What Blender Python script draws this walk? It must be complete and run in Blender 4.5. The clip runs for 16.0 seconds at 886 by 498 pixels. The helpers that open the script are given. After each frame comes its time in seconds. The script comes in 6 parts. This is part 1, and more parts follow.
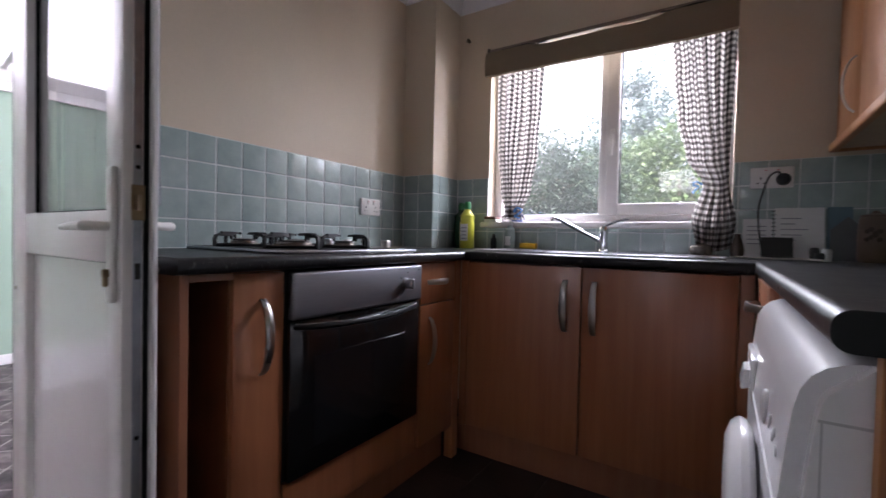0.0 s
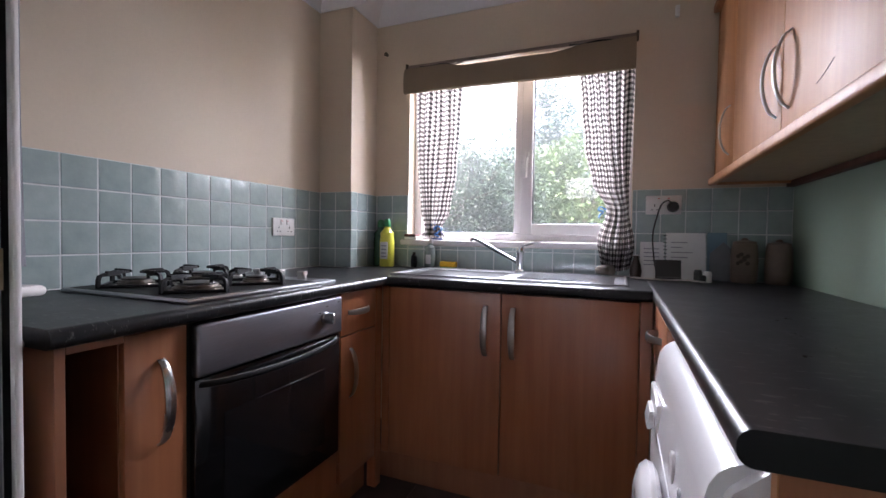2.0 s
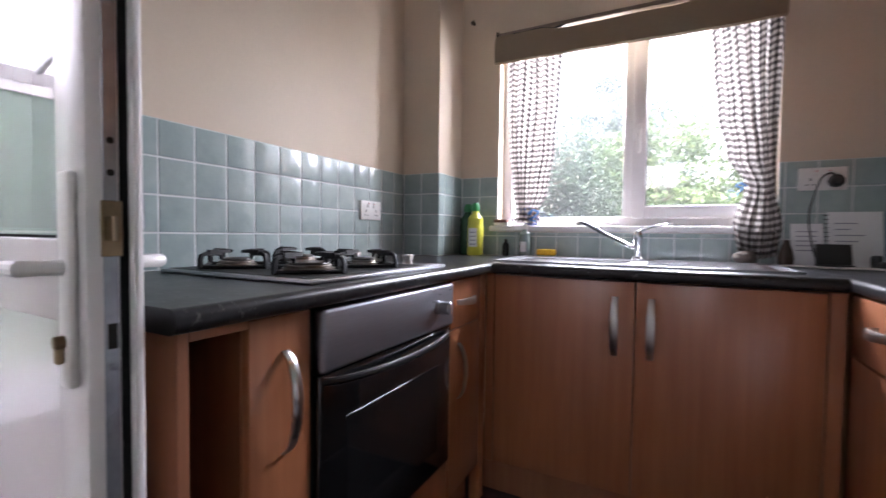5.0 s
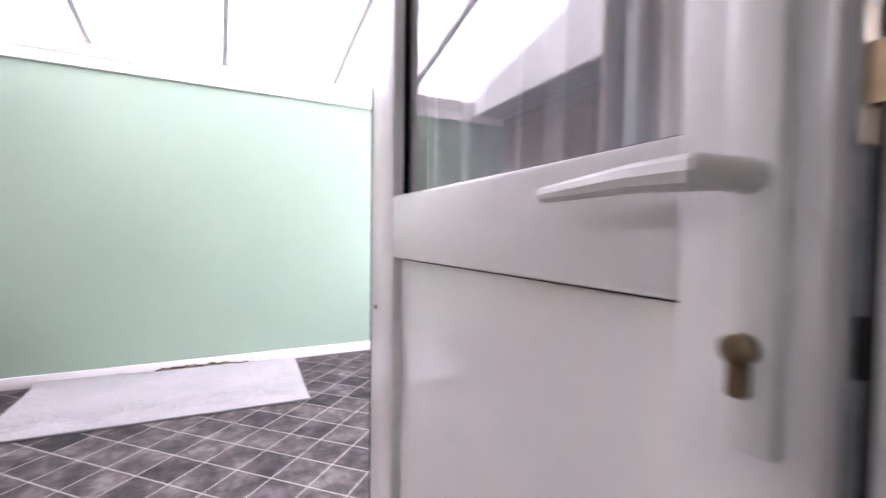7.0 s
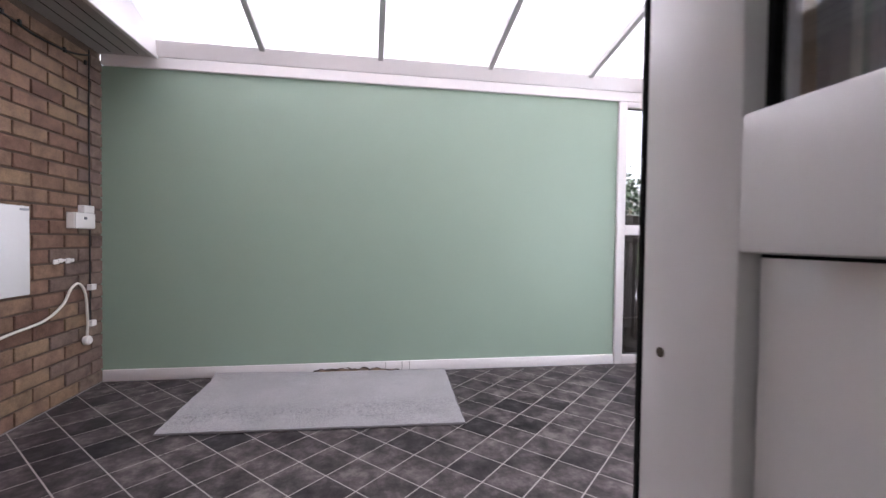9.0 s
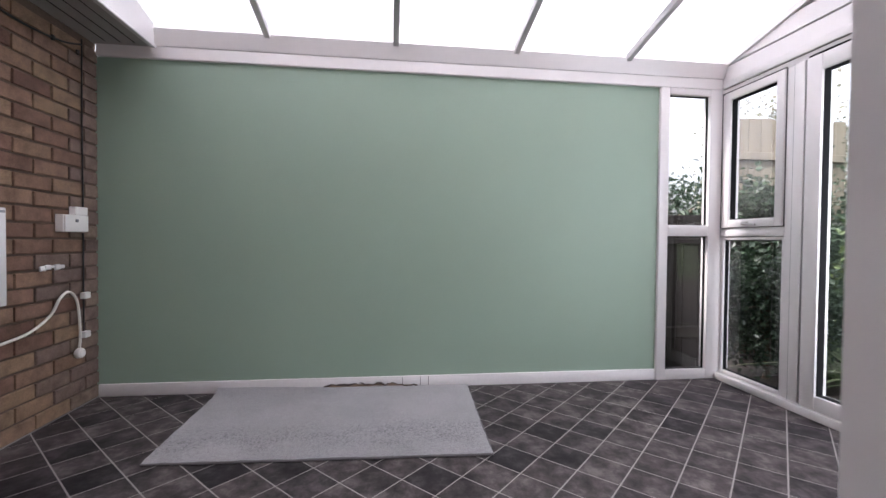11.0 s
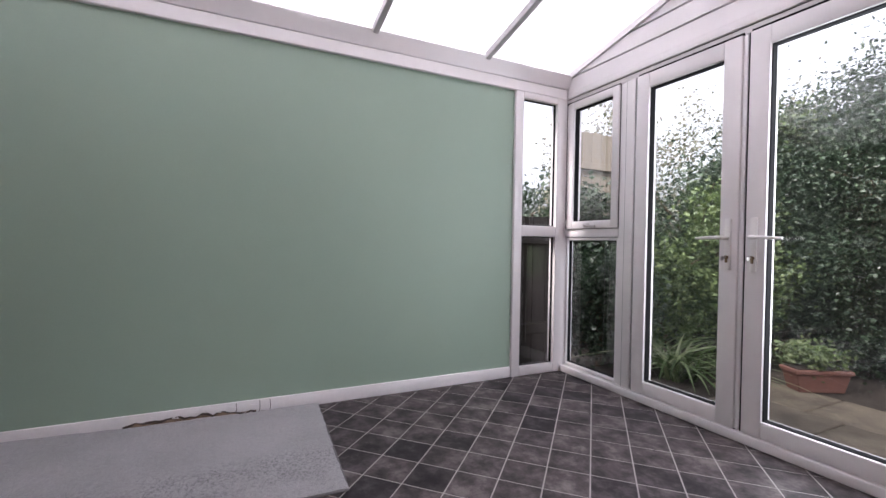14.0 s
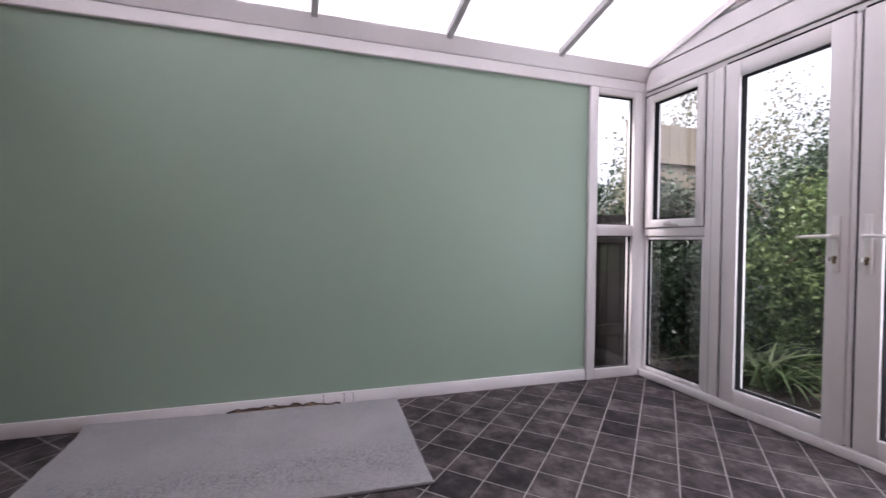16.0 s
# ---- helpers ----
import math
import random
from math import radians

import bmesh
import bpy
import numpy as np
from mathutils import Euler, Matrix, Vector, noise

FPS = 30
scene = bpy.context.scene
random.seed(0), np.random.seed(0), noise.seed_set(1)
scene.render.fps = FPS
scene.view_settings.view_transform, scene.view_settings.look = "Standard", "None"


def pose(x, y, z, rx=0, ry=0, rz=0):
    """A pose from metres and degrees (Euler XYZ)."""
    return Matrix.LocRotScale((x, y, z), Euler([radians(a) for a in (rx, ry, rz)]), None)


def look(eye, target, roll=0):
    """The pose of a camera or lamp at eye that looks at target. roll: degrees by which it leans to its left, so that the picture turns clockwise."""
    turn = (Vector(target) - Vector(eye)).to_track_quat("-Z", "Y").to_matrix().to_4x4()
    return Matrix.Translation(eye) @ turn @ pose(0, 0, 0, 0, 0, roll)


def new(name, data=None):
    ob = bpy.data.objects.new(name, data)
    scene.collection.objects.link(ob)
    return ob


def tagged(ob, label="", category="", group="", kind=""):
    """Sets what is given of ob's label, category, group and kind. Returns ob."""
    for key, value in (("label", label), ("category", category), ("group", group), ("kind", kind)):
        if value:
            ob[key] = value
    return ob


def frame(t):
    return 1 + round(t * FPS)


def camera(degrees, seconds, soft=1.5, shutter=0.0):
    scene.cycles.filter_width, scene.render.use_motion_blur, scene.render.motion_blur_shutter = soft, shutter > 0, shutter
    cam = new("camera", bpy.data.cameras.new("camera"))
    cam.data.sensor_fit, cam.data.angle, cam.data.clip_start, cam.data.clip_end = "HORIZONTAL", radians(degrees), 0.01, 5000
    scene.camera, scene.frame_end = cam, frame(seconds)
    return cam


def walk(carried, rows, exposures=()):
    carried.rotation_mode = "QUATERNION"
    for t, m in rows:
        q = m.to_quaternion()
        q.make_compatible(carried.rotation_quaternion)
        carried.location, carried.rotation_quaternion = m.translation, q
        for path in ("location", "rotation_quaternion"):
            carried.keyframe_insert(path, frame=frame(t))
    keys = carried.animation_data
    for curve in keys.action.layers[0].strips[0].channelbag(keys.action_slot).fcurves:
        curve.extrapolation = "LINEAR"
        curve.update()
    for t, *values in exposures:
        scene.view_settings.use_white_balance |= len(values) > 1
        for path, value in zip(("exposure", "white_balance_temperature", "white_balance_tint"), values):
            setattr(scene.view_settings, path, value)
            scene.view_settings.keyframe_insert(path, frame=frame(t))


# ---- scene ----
cam = camera(90.9, 16.0, soft=1.5, shutter=0.5)
SKY, SUN, WINDOW, GARDEN = 0.15, 2.0, 24.0, 12.5
EXPOSURES = [(0.0, 2.9, 6050, 20), (1.5, 3.25, 6050, 20), (3.0, 3.45, 6050, 20), (5.5, 3.7, 6100, 20), (6.5, 3.75, 6200, 21), (7.0, 3.55, 6200, 23), (7.5, 3.28, 6200, 23), (8.0, 2.9, 6250, 22), (9.0, 2.32, 6250, 20), (11.5, 1.95, 6250, 17), (12.5, 1.96, 6250, 17), (13.5, 1.76, 6300, 19), (16.0, 1.65, 6300, 23)]
PATH = [
    (0, (1.582, 0.211, 0.962), (0.495, 1.889, 0.916), 1.3),
    (0.5, (1.573, 0.231, 0.979), (0.65, 2.004, 0.932), 1.1),
    (1, (1.554, 0.234, 1.02), (0.751, 2.065, 0.968), 1.0),
    (1.5, (1.545, 0.229, 1.053), (0.786, 2.079, 1.001), 0.9),
    (2, (1.553, 0.224, 1.086), (0.801, 2.077, 1.028), 0.9),
    (2.5, (1.561, 0.221, 1.098), (0.819, 2.078, 1.042), 1.0),
    (3, (1.544, 0.227, 1.092), (0.822, 2.091, 1.035), 1.0),
    (3.2, (1.54, 0.235, 1.093), (0.813, 2.097, 1.028), 0.9),
    (5.5, (1.092, 0.337, 0.998), (-0.029, 1.992, 0.929), 0.6),
    (6, (0.966, 0.353, 0.983), (-0.429, 1.784, 0.907), 0.9),
    (6.5, (0.862, 0.33, 0.955), (-0.74, 1.525, 0.885), 0.9),
    (7, (0.704, 0.319, 0.939), (-1.075, 1.231, 0.873), 0.7),
    (7.5, (0.604, 0.303, 0.937), (-1.276, 0.981, 0.876), 0.5),
    (8, (0.494, 0.296, 0.923), (-1.44, 0.801, 0.868), 0.6),
    (8.5, (0.378, 0.309, 0.922), (-1.581, 0.707, 0.867), 0.6),
    (9, (0.276, 0.308, 0.905), (-1.697, 0.632, 0.859), 0.8),
    (9.2, (0.241, 0.298, 0.897), (-1.735, 0.608, 0.857), 1.0),
    (11.3, (-0.059, 0.33, 0.912), (-2.044, 0.57, 0.871), 0.5),
    (11.5, (-0.103, 0.324, 0.899), (-2.081, 0.622, 0.867), 0.8),
    (12, (-0.139, 0.351, 0.906), (-2.09, 0.791, 0.867), 0.7),
    (12.5, (-0.157, 0.369, 0.889), (-2.07, 0.952, 0.858), 0.9),
    (13, (-0.188, 0.379, 0.893), (-2.053, 1.102, 0.86), 0.8),
    (13.5, (-0.23, 0.382, 0.886), (-2.051, 1.21, 0.861), 1.1),
    (14, (-0.249, 0.384, 0.897), (-2.049, 1.255, 0.869), 1.0),
    (14.5, (-0.272, 0.363, 0.886), (-2.073, 1.231, 0.858), 0.9),
    (15, (-0.274, 0.343, 0.892), (-2.096, 1.167, 0.854), 0.7),
    (15.5, (-0.267, 0.344, 0.909), (-2.12, 1.095, 0.867), 0.6),
    (16, (-0.248, 0.3, 0.912), (-2.151, 0.914, 0.871), 0.6),
]
walk(cam, [(t, look(eye, target, roll)) for t, eye, target, roll in PATH], EXPOSURES)
# ---------------------------------------------------------------- world, sun and exposure
world = bpy.data.worlds.new("sky")
scene.world = world
world.use_nodes = True
wn = world.node_tree
wn.nodes.clear()
sky = wn.nodes.new("ShaderNodeTexSky")
sky.sky_type, sky.sun_disc = "NISHITA", False
sky.sun_elevation, sky.sun_rotation = radians(48), radians(150)
sky.air_density, sky.dust_density = 1.0, 8.0
wbg = wn.nodes.new("ShaderNodeBackground")
wbg.inputs["Strength"].default_value = SKY
wout = wn.nodes.new("ShaderNodeOutputWorld")
veil = wn.nodes.new("ShaderNodeHueSaturation")      # thin cloud over the whole sky
veil.inputs["Saturation"].default_value, veil.inputs["Value"].default_value = 0.3, 1.3
wn.links.new(sky.outputs[0], veil.inputs["Color"])
wn.links.new(veil.outputs[0], wbg.inputs["Color"])
wn.links.new(wbg.outputs[0], wout.inputs["Surface"])
sun_data = bpy.data.lights.new("sun", "SUN")
sun_data.energy, sun_data.angle, sun_data.color = SUN, radians(14), (1.0, 0.95, 0.88)
sun = new("sun", sun_data)
sun.matrix_world = look((-3, -8, 12), (-3 + 0.5, -8 + 0.87, 12 - 1.11))

# sky light that falls in through the kitchen window
opening = bpy.data.lights.new("window_light", "AREA")
opening.shape, opening.size, opening.size_y, opening.energy, opening.color = "RECTANGLE", 1.3, 1.0, WINDOW, (0.97, 0.98, 1.0)
opening_lamp = new("window_light", opening)
opening_lamp.matrix_world = look((1.01, 3.05, 2.05), (1.30, 1.2, 0.85))

# sky light that falls in through the french doors
garden = bpy.data.lights.new("garden_door_light", "AREA")
garden.shape, garden.size, garden.size_y, garden.energy, garden.color = "RECTANGLE", 1.25, 1.7, GARDEN, (0.90, 0.96, 1.0)
garden_lamp = new("garden_door_light", garden)
garden_lamp.matrix_world = look((-1.0, 2.75, 1.15), (-1.7, 0.0, 0.75))

# ---------------------------------------------------------------- materials


def mat_nodes(name):
    m = bpy.data.materials.new(name)
    m.use_nodes = True
    nt = m.node_tree
    return m, nt, nt.nodes["Principled BSDF"]


def coords(nt, scale=(1, 1, 1), world_space=False):
    if world_space:
        src = nt.nodes.new("ShaderNodeNewGeometry").outputs["Position"]
    else:
        src = nt.nodes.new("ShaderNodeTexCoord").outputs["Object"]
    mp = nt.nodes.new("ShaderNodeMapping")
    mp.inputs["Scale"].default_value = scale
    nt.links.new(src, mp.inputs["Vector"])
    return mp.outputs["Vector"]


def noise_tex(nt, vec, scale, detail=4.0, rough=0.55):
    n = nt.nodes.new("ShaderNodeTexNoise")
    n.inputs["Scale"].default_value, n.inputs["Detail"].default_value, n.inputs["Roughness"].default_value = scale, detail, rough
    nt.links.new(vec, n.inputs["Vector"])
    return n.outputs["Fac"]


def ramp(nt, fac, stops):
    r = nt.nodes.new("ShaderNodeValToRGB")
    els = r.color_ramp.elements
    while len(els) < len(stops):
        els.new(0.5)
    for e, (p, c) in zip(els, stops):
        e.position, e.color = p, (*c, 1)
    nt.links.new(fac, r.inputs["Fac"])
    return r.outputs["Color"]


def mixc(nt, fac, a, b, mode="MIX"):
    n = nt.nodes.new("ShaderNodeMix")
    n.data_type, n.blend_type = "RGBA", mode
    for sock, v in ((n.inputs[0], fac), (n.inputs[6], a), (n.inputs[7], b)):
        if isinstance(v, (int, float)):
            sock.default_value = v
        elif isinstance(v, tuple):
            sock.default_value = (*v, 1)
        else:
            nt.links.new(v, sock)
    return n.outputs[2]


def maths(nt, op, a, b=0.0):
    n = nt.nodes.new("ShaderNodeMath")
    n.operation = op
    for sock, v in zip(n.inputs, (a, b)):
        if isinstance(v, (int, float)):
            sock.default_value = v
        else:
            nt.links.new(v, sock)
    return n.outputs[0]


def bump(nt, bsdf, height, strength=0.2, distance=0.002):
    b = nt.nodes.new("ShaderNodeBump")
    b.inputs["Strength"].default_value, b.inputs["Distance"].default_value = strength, distance
    nt.links.new(height, b.inputs["Height"])
    nt.links.new(b.outputs[0], bsdf.inputs["Normal"])


def scale_col(c, f):
    return tuple(min(1.0, v * f) for v in c)


def surface(name, color, rough=0.5, metal=0.0, big=0.08, fine=0.06, big_scale=2.0, fine_scale=60.0, bump_s=0.1, bump_d=0.001,
            rough_var=0.08, random_var=0.0, stretch=(1, 1, 1), coat=0.0, spec=0.5):
    """A painted or plain surface: broad unevenness, fine grain, uneven gloss."""
    m, nt, b = mat_nodes(name)
    v = coords(nt, stretch, True)
    n1, n2 = noise_tex(nt, v, big_scale, 5), noise_tex(nt, v, fine_scale, 3)
    c1 = ramp(nt, n1, [(0.3, scale_col(color, 1 - big)), (0.7, scale_col(color, 1 + big))])
    c2 = ramp(nt, n2, [(0.3, (1 - fine,) * 3), (0.7, (1, 1, 1))])
    c = mixc(nt, 1.0, c1, c2, "MULTIPLY")
    if random_var:
        info = nt.nodes.new("ShaderNodeObjectInfo")
        c = mixc(nt, 1.0, c, ramp(nt, info.outputs["Random"], [(0, (1 - random_var,) * 3), (1, (1, 1, 1))]), "MULTIPLY")
    nt.links.new(c, b.inputs["Base Color"])
    r = nt.nodes.new("ShaderNodeMapRange")
    r.inputs["To Min"].default_value, r.inputs["To Max"].default_value = max(0.02, rough - rough_var), min(1, rough + rough_var)
    nt.links.new(n1, r.inputs["Value"])
    nt.links.new(r.outputs[0], b.inputs["Roughness"])
    b.inputs["Metallic"].default_value, b.inputs["Coat Weight"].default_value = metal, coat
    b.inputs["Specular IOR Level"].default_value = spec
    if bump_s:
        bump(nt, b, n2, bump_s, bump_d)
    return m


def wood(name, light, dark, rough=0.35, grain=(30, 30, 1.6), coat=0.15):
    m, nt, b = mat_nodes(name)
    v = coords(nt, grain, True)
    n = noise_tex(nt, v, 1.0, 6, 0.6)
    broad = noise_tex(nt, coords(nt, (2, 2, 0.7), True), 1.3, 3)
    c = ramp(nt, n, [(0.28, dark), (0.5, tuple((a + d) / 2 for a, d in zip(light, dark))), (0.72, light)])
    c = mixc(nt, 1.0, c, ramp(nt, broad, [(0.25, (0.84, 0.82, 0.8)), (0.75, (1, 1, 1))]), "MULTIPLY")
    nt.links.new(c, b.inputs["Base Color"])
    b.inputs["Roughness"].default_value, b.inputs["Coat Weight"].default_value, b.inputs["Coat Roughness"].default_value = rough, coat, 0.25
    bump(nt, b, n, 0.08, 0.0005)
    return m


def glass(name, tint=(1, 1, 1), rough=0.0, dust=0.0, mirror=0.05):
    """Thin clear pane: see-through with the mirror share that the angle gives."""
    m, nt, b = mat_nodes(name)
    nt.nodes.remove(b)
    out = nt.nodes["Material Output"]
    tr, gl, mix, lw = (nt.nodes.new("ShaderNode" + k) for k in ("BsdfTransparent", "BsdfGlossy", "MixShader", "LayerWeight"))
    tr.inputs["Color"].default_value = (*tint, 1)
    gl.inputs["Roughness"].default_value = rough
    lw.inputs["Blend"].default_value = 0.5
    share = maths(nt, "ADD", maths(nt, "MULTIPLY", maths(nt, "POWER", lw.outputs["Facing"], 4.0), 0.85), mirror)
    nt.links.new(share, mix.inputs[0])
    nt.links.new(tr.outputs[0], mix.inputs[1])
    nt.links.new(gl.outputs[0], mix.inputs[2])
    nt.links.new(mix.outputs[0], out.inputs["Surface"])
    if dust:
        film, coat = nt.nodes.new("ShaderNodeBsdfTranslucent"), nt.nodes.new("ShaderNodeMixShader")
        film.inputs["Color"].default_value = (0.9, 0.92, 0.92, 1)
        patchy = noise_tex(nt, coords(nt, (1, 1, 1), True), 3.5, 5, 0.65)
        nt.links.new(maths(nt, "MULTIPLY", patchy, dust), coat.inputs[0])
        nt.links.new(mix.outputs[0], coat.inputs[1])
        nt.links.new(film.outputs[0], coat.inputs[2])
        nt.links.new(coat.outputs[0], out.inputs["Surface"])
    return m


def translucent(name, color, share, rough=0.4, open_weave=0.0):
    """A sheet that lets light through and scatters it."""
    m, nt, b = mat_nodes(name)
    out = nt.nodes["Material Output"]
    t, mix = nt.nodes.new("ShaderNodeBsdfTranslucent"), nt.nodes.new("ShaderNodeMixShader")
    t.inputs["Color"].default_value = (*color, 1)
    b.inputs["Base Color"].default_value = (*color, 1)
    b.inputs["Roughness"].default_value = rough
    mix.inputs[0].default_value = share
    nt.links.new(b.outputs[0], mix.inputs[1])
    nt.links.new(t.outputs[0], mix.inputs[2])
    nt.links.new(mix.outputs[0], out.inputs["Surface"])
    if open_weave:
        hole, weave = nt.nodes.new("ShaderNodeBsdfTransparent"), nt.nodes.new("ShaderNodeMixShader")
        weave.inputs[0].default_value = open_weave
        nt.links.new(mix.outputs[0], weave.inputs[1])
        nt.links.new(hole.outputs[0], weave.inputs[2])
        nt.links.new(weave.outputs[0], out.inputs["Surface"])
    return m


M_CREAM = surface("cream_wall_paint", (0.67, 0.56, 0.435), 0.6, big=0.04, fine=0.03, fine_scale=90, bump_s=0.15, bump_d=0.0008)
M_CEIL = surface("white_ceiling_paint", (0.8, 0.79, 0.8), 0.8, big=0.02, fine=0.03, fine_scale=40, bump_s=0.3, bump_d=0.002)
M_SAGE = surface("sage_green_wall_paint", (0.295, 0.395, 0.312), 0.55, big=0.03, fine=0.02, big_scale=1.2, fine_scale=120, bump_s=0.12, bump_d=0.0006)
M_UPVC = surface("white_upvc", (0.79, 0.76, 0.755), 0.22, big=0.015, fine=0.02, big_scale=3, fine_scale=30, bump_s=0.02, rough_var=0.06)
M_TRIM = surface("white_gloss_trim", (0.80, 0.77, 0.77), 0.3, big=0.03, fine=0.05, big_scale=5, bump_s=0.05)
M_GASKET = surface("black_rubber_gasket", (0.012, 0.012, 0.013), 0.85, fine=0.1, spec=0.1)
M_DARK = surface("dark_void", (0.01, 0.009, 0.008), 0.8)
M_WOOD = wood("beech_effect_door", (0.43, 0.172, 0.08), (0.325, 0.117, 0.052), 0.32, coat=0.25)
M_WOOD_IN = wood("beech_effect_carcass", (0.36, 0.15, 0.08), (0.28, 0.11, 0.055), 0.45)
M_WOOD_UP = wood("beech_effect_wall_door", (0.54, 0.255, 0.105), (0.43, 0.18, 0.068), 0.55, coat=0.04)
M_WOOD_PALE = wood("pale_beech_underside", (0.52, 0.34, 0.19), (0.42, 0.26, 0.14), 0.4)
M_WOOD_RED = wood("dark_red_batten", (0.16, 0.05, 0.03), (0.1, 0.03, 0.02), 0.5)
M_STEEL = surface("brushed_steel", (0.43, 0.435, 0.46), 0.32, 1.0, big=0.06, fine=0.12, fine_scale=25, stretch=(1, 1, 14), bump_s=0.02)
M_PANEL_STEEL = surface("dull_steel_panel", (0.30, 0.30, 0.335), 0.42, 1.0, big=0.05, fine=0.08, fine_scale=25, stretch=(1, 1, 14), bump_s=0.02)
M_SATIN = surface("satin_nickel", (0.52, 0.50, 0.48), 0.3, 1.0, big=0.05, fine=0.04, bump_s=0.02)
M_CHROME = surface("chrome", (0.75, 0.75, 0.76), 0.09, 1.0, big=0.02, fine=0.02, bump_s=0, rough_var=0.04)
M_BRASS = surface("worn_brass", (0.26, 0.19, 0.12), 0.35, 1.0, big=0.2, fine=0.1, big_scale=30)
M_ZINC = surface("zinc_plated_strip", (0.36, 0.38, 0.42), 0.35, 1.0, big=0.12, fine=0.1, big_scale=15)
M_WORKTOP_EDGE = surface("plain_black_edging", (0.011, 0.011, 0.012), 0.4, fine=0.1, spec=0.3)
M_BLACK_GLOSS = surface("black_oven_glass", (0.008, 0.008, 0.009), 0.08, big=0.1, fine=0.02, bump_s=0, rough_var=0.03)
M_WELL = surface("glossy_black_hob_enamel", (0.010, 0.010, 0.011), 0.45, spec=0.25, big=0.2, fine=0.2, fine_scale=120, bump_s=0.03)
M_BLACK = surface("black_enamel", (0.009, 0.009, 0.010), 0.5, big=0.2, fine=0.2, fine_scale=120, spec=0.28)
M_CAP = surface("burner_cap_enamel", (0.05, 0.042, 0.036), 0.4, big=0.4, fine=0.3, big_scale=40)
M_ALU = surface("stained_aluminium_burner", (0.36, 0.32, 0.28), 0.35, 1.0, big=0.35, fine=0.2, big_scale=40)
M_WHITE_GOODS = surface("white_enamel", (0.80, 0.79, 0.80), 0.16, big=0.02, fine=0.015, bump_s=0.02, coat=0.3)
M_PLASTIC = surface("white_plastic", (0.78, 0.76, 0.74), 0.35, big=0.02, fine=0.02, bump_s=0.02)
M_SOCKET_DARK = surface("socket_hole", (0.02, 0.02, 0.02), 0.6)
M_RED = surface("red_switch_mark", (0.55, 0.03, 0.03), 0.4)
M_CARPET_EDGE = surface("grey_carpet_binding", (0.19, 0.18, 0.185), 0.95, fine=0.25, fine_scale=300)
M_GROUT = surface("tile_grout", (0.70, 0.73, 0.72), 0.75, big=0.1, fine=0.12, fine_scale=80)
M_TERRACOTTA = surface("terracotta", (0.15, 0.066, 0.050), 0.75, big=0.2, fine=0.15, big_scale=8, fine_scale=50, bump_s=0.2)
M_CABLE = surface("off_white_cable", (0.72, 0.69, 0.63), 0.4, big=0.05, fine=0.05)
M_GREY_CABLE = surface("dark_cable", (0.02, 0.02, 0.02), 0.5)
M_BLIND = surface("taupe_blind_fabric", (0.29, 0.225, 0.155), 0.9, big=0.06, fine=0.2, fine_scale=350, bump_s=0.3, bump_d=0.0006)
M_BARK = surface("bark", (0.10, 0.075, 0.05), 0.9, big=0.25, fine=0.3, big_scale=9, fine_scale=50, bump_s=0.6, bump_d=0.01)
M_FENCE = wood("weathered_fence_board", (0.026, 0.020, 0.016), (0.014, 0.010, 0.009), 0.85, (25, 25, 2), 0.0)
M_ROOF_TILE = surface("grey_roof_felt", (0.09, 0.085, 0.085), 0.9, big=0.2, fine=0.3)
M_RENDER = surface("pale_render", (0.55, 0.53, 0.5), 0.85, big=0.08, fine=0.1)
M_PAPER = surface("white_paper", (0.74, 0.74, 0.74), 0.7, big=0.03, fine=0.03)
M_PRINT = surface("grey_print", (0.30, 0.31, 0.34), 0.7)
M_BLUE = surface("light_blue_card", (0.16, 0.26, 0.31), 0.6)
M_GREYCARD = surface("grey_card", (0.16, 0.17, 0.18), 0.6)
M_CERAMIC = surface("brown_stoneware", (0.17, 0.12, 0.09), 0.4, big=0.1, fine=0.1, big_scale=14)
M_CERAMIC_DARK = surface("brown_glaze_mark", (0.05, 0.03, 0.02), 0.4)
M_YELLOW = surface("yellow_plastic", (0.62, 0.61, 0.07), 0.3, bump_s=0.02)
M_GREEN_PL = surface("green_plastic", (0.03, 0.22, 0.07), 0.35, bump_s=0.02)
M_SPONGE = surface("yellow_sponge", (0.75, 0.45, 0.03), 0.95, fine=0.4, fine_scale=160, bump_s=0.6, bump_d=0.003)
M_BLUE_TIE = surface("blue_ribbon", (0.05, 0.2, 0.5), 0.6)
M_NET = translucent("white_net_cloth", (0.40, 0.41, 0.45), 0.05, 0.9, 0.03)
M_POLY = translucent("opal_polycarbonate", (0.65, 0.65, 0.67), 0.85, 0.3)
M_GLASS = glass("clear_pane")
M_GLASS_DOUBLE = glass("double_glazed_pane", mirror=0.13)
M_GLASS_GARDEN = glass("clean_door_pane", (0.97, 0.98, 0.97), 0.0, 0.0006)
M_GLASS_DIRTY = glass("hazy_pane", (0.95, 0.96, 0.96), 0.01, 0.02)
M_BOTTLE = surface("clear_bottle_plastic", (0.26, 0.31, 0.29), 0.15, bump_s=0.02)
M_BOTTLE_GREEN = surface("green_bottle_plastic", (0.03, 0.085, 0.04), 0.25, bump_s=0.02)
M_SOIL = surface("dark_soil", (0.03, 0.022, 0.016), 0.95, big=0.3, fine=0.5, fine_scale=40, bump_s=0.8, bump_d=0.02)
M_LAWN = surface("rough_lawn", (0.05, 0.085, 0.025), 0.95, big=0.3, fine=0.5, big_scale=1.2, fine_scale=60, bump_s=0.8, bump_d=0.03)
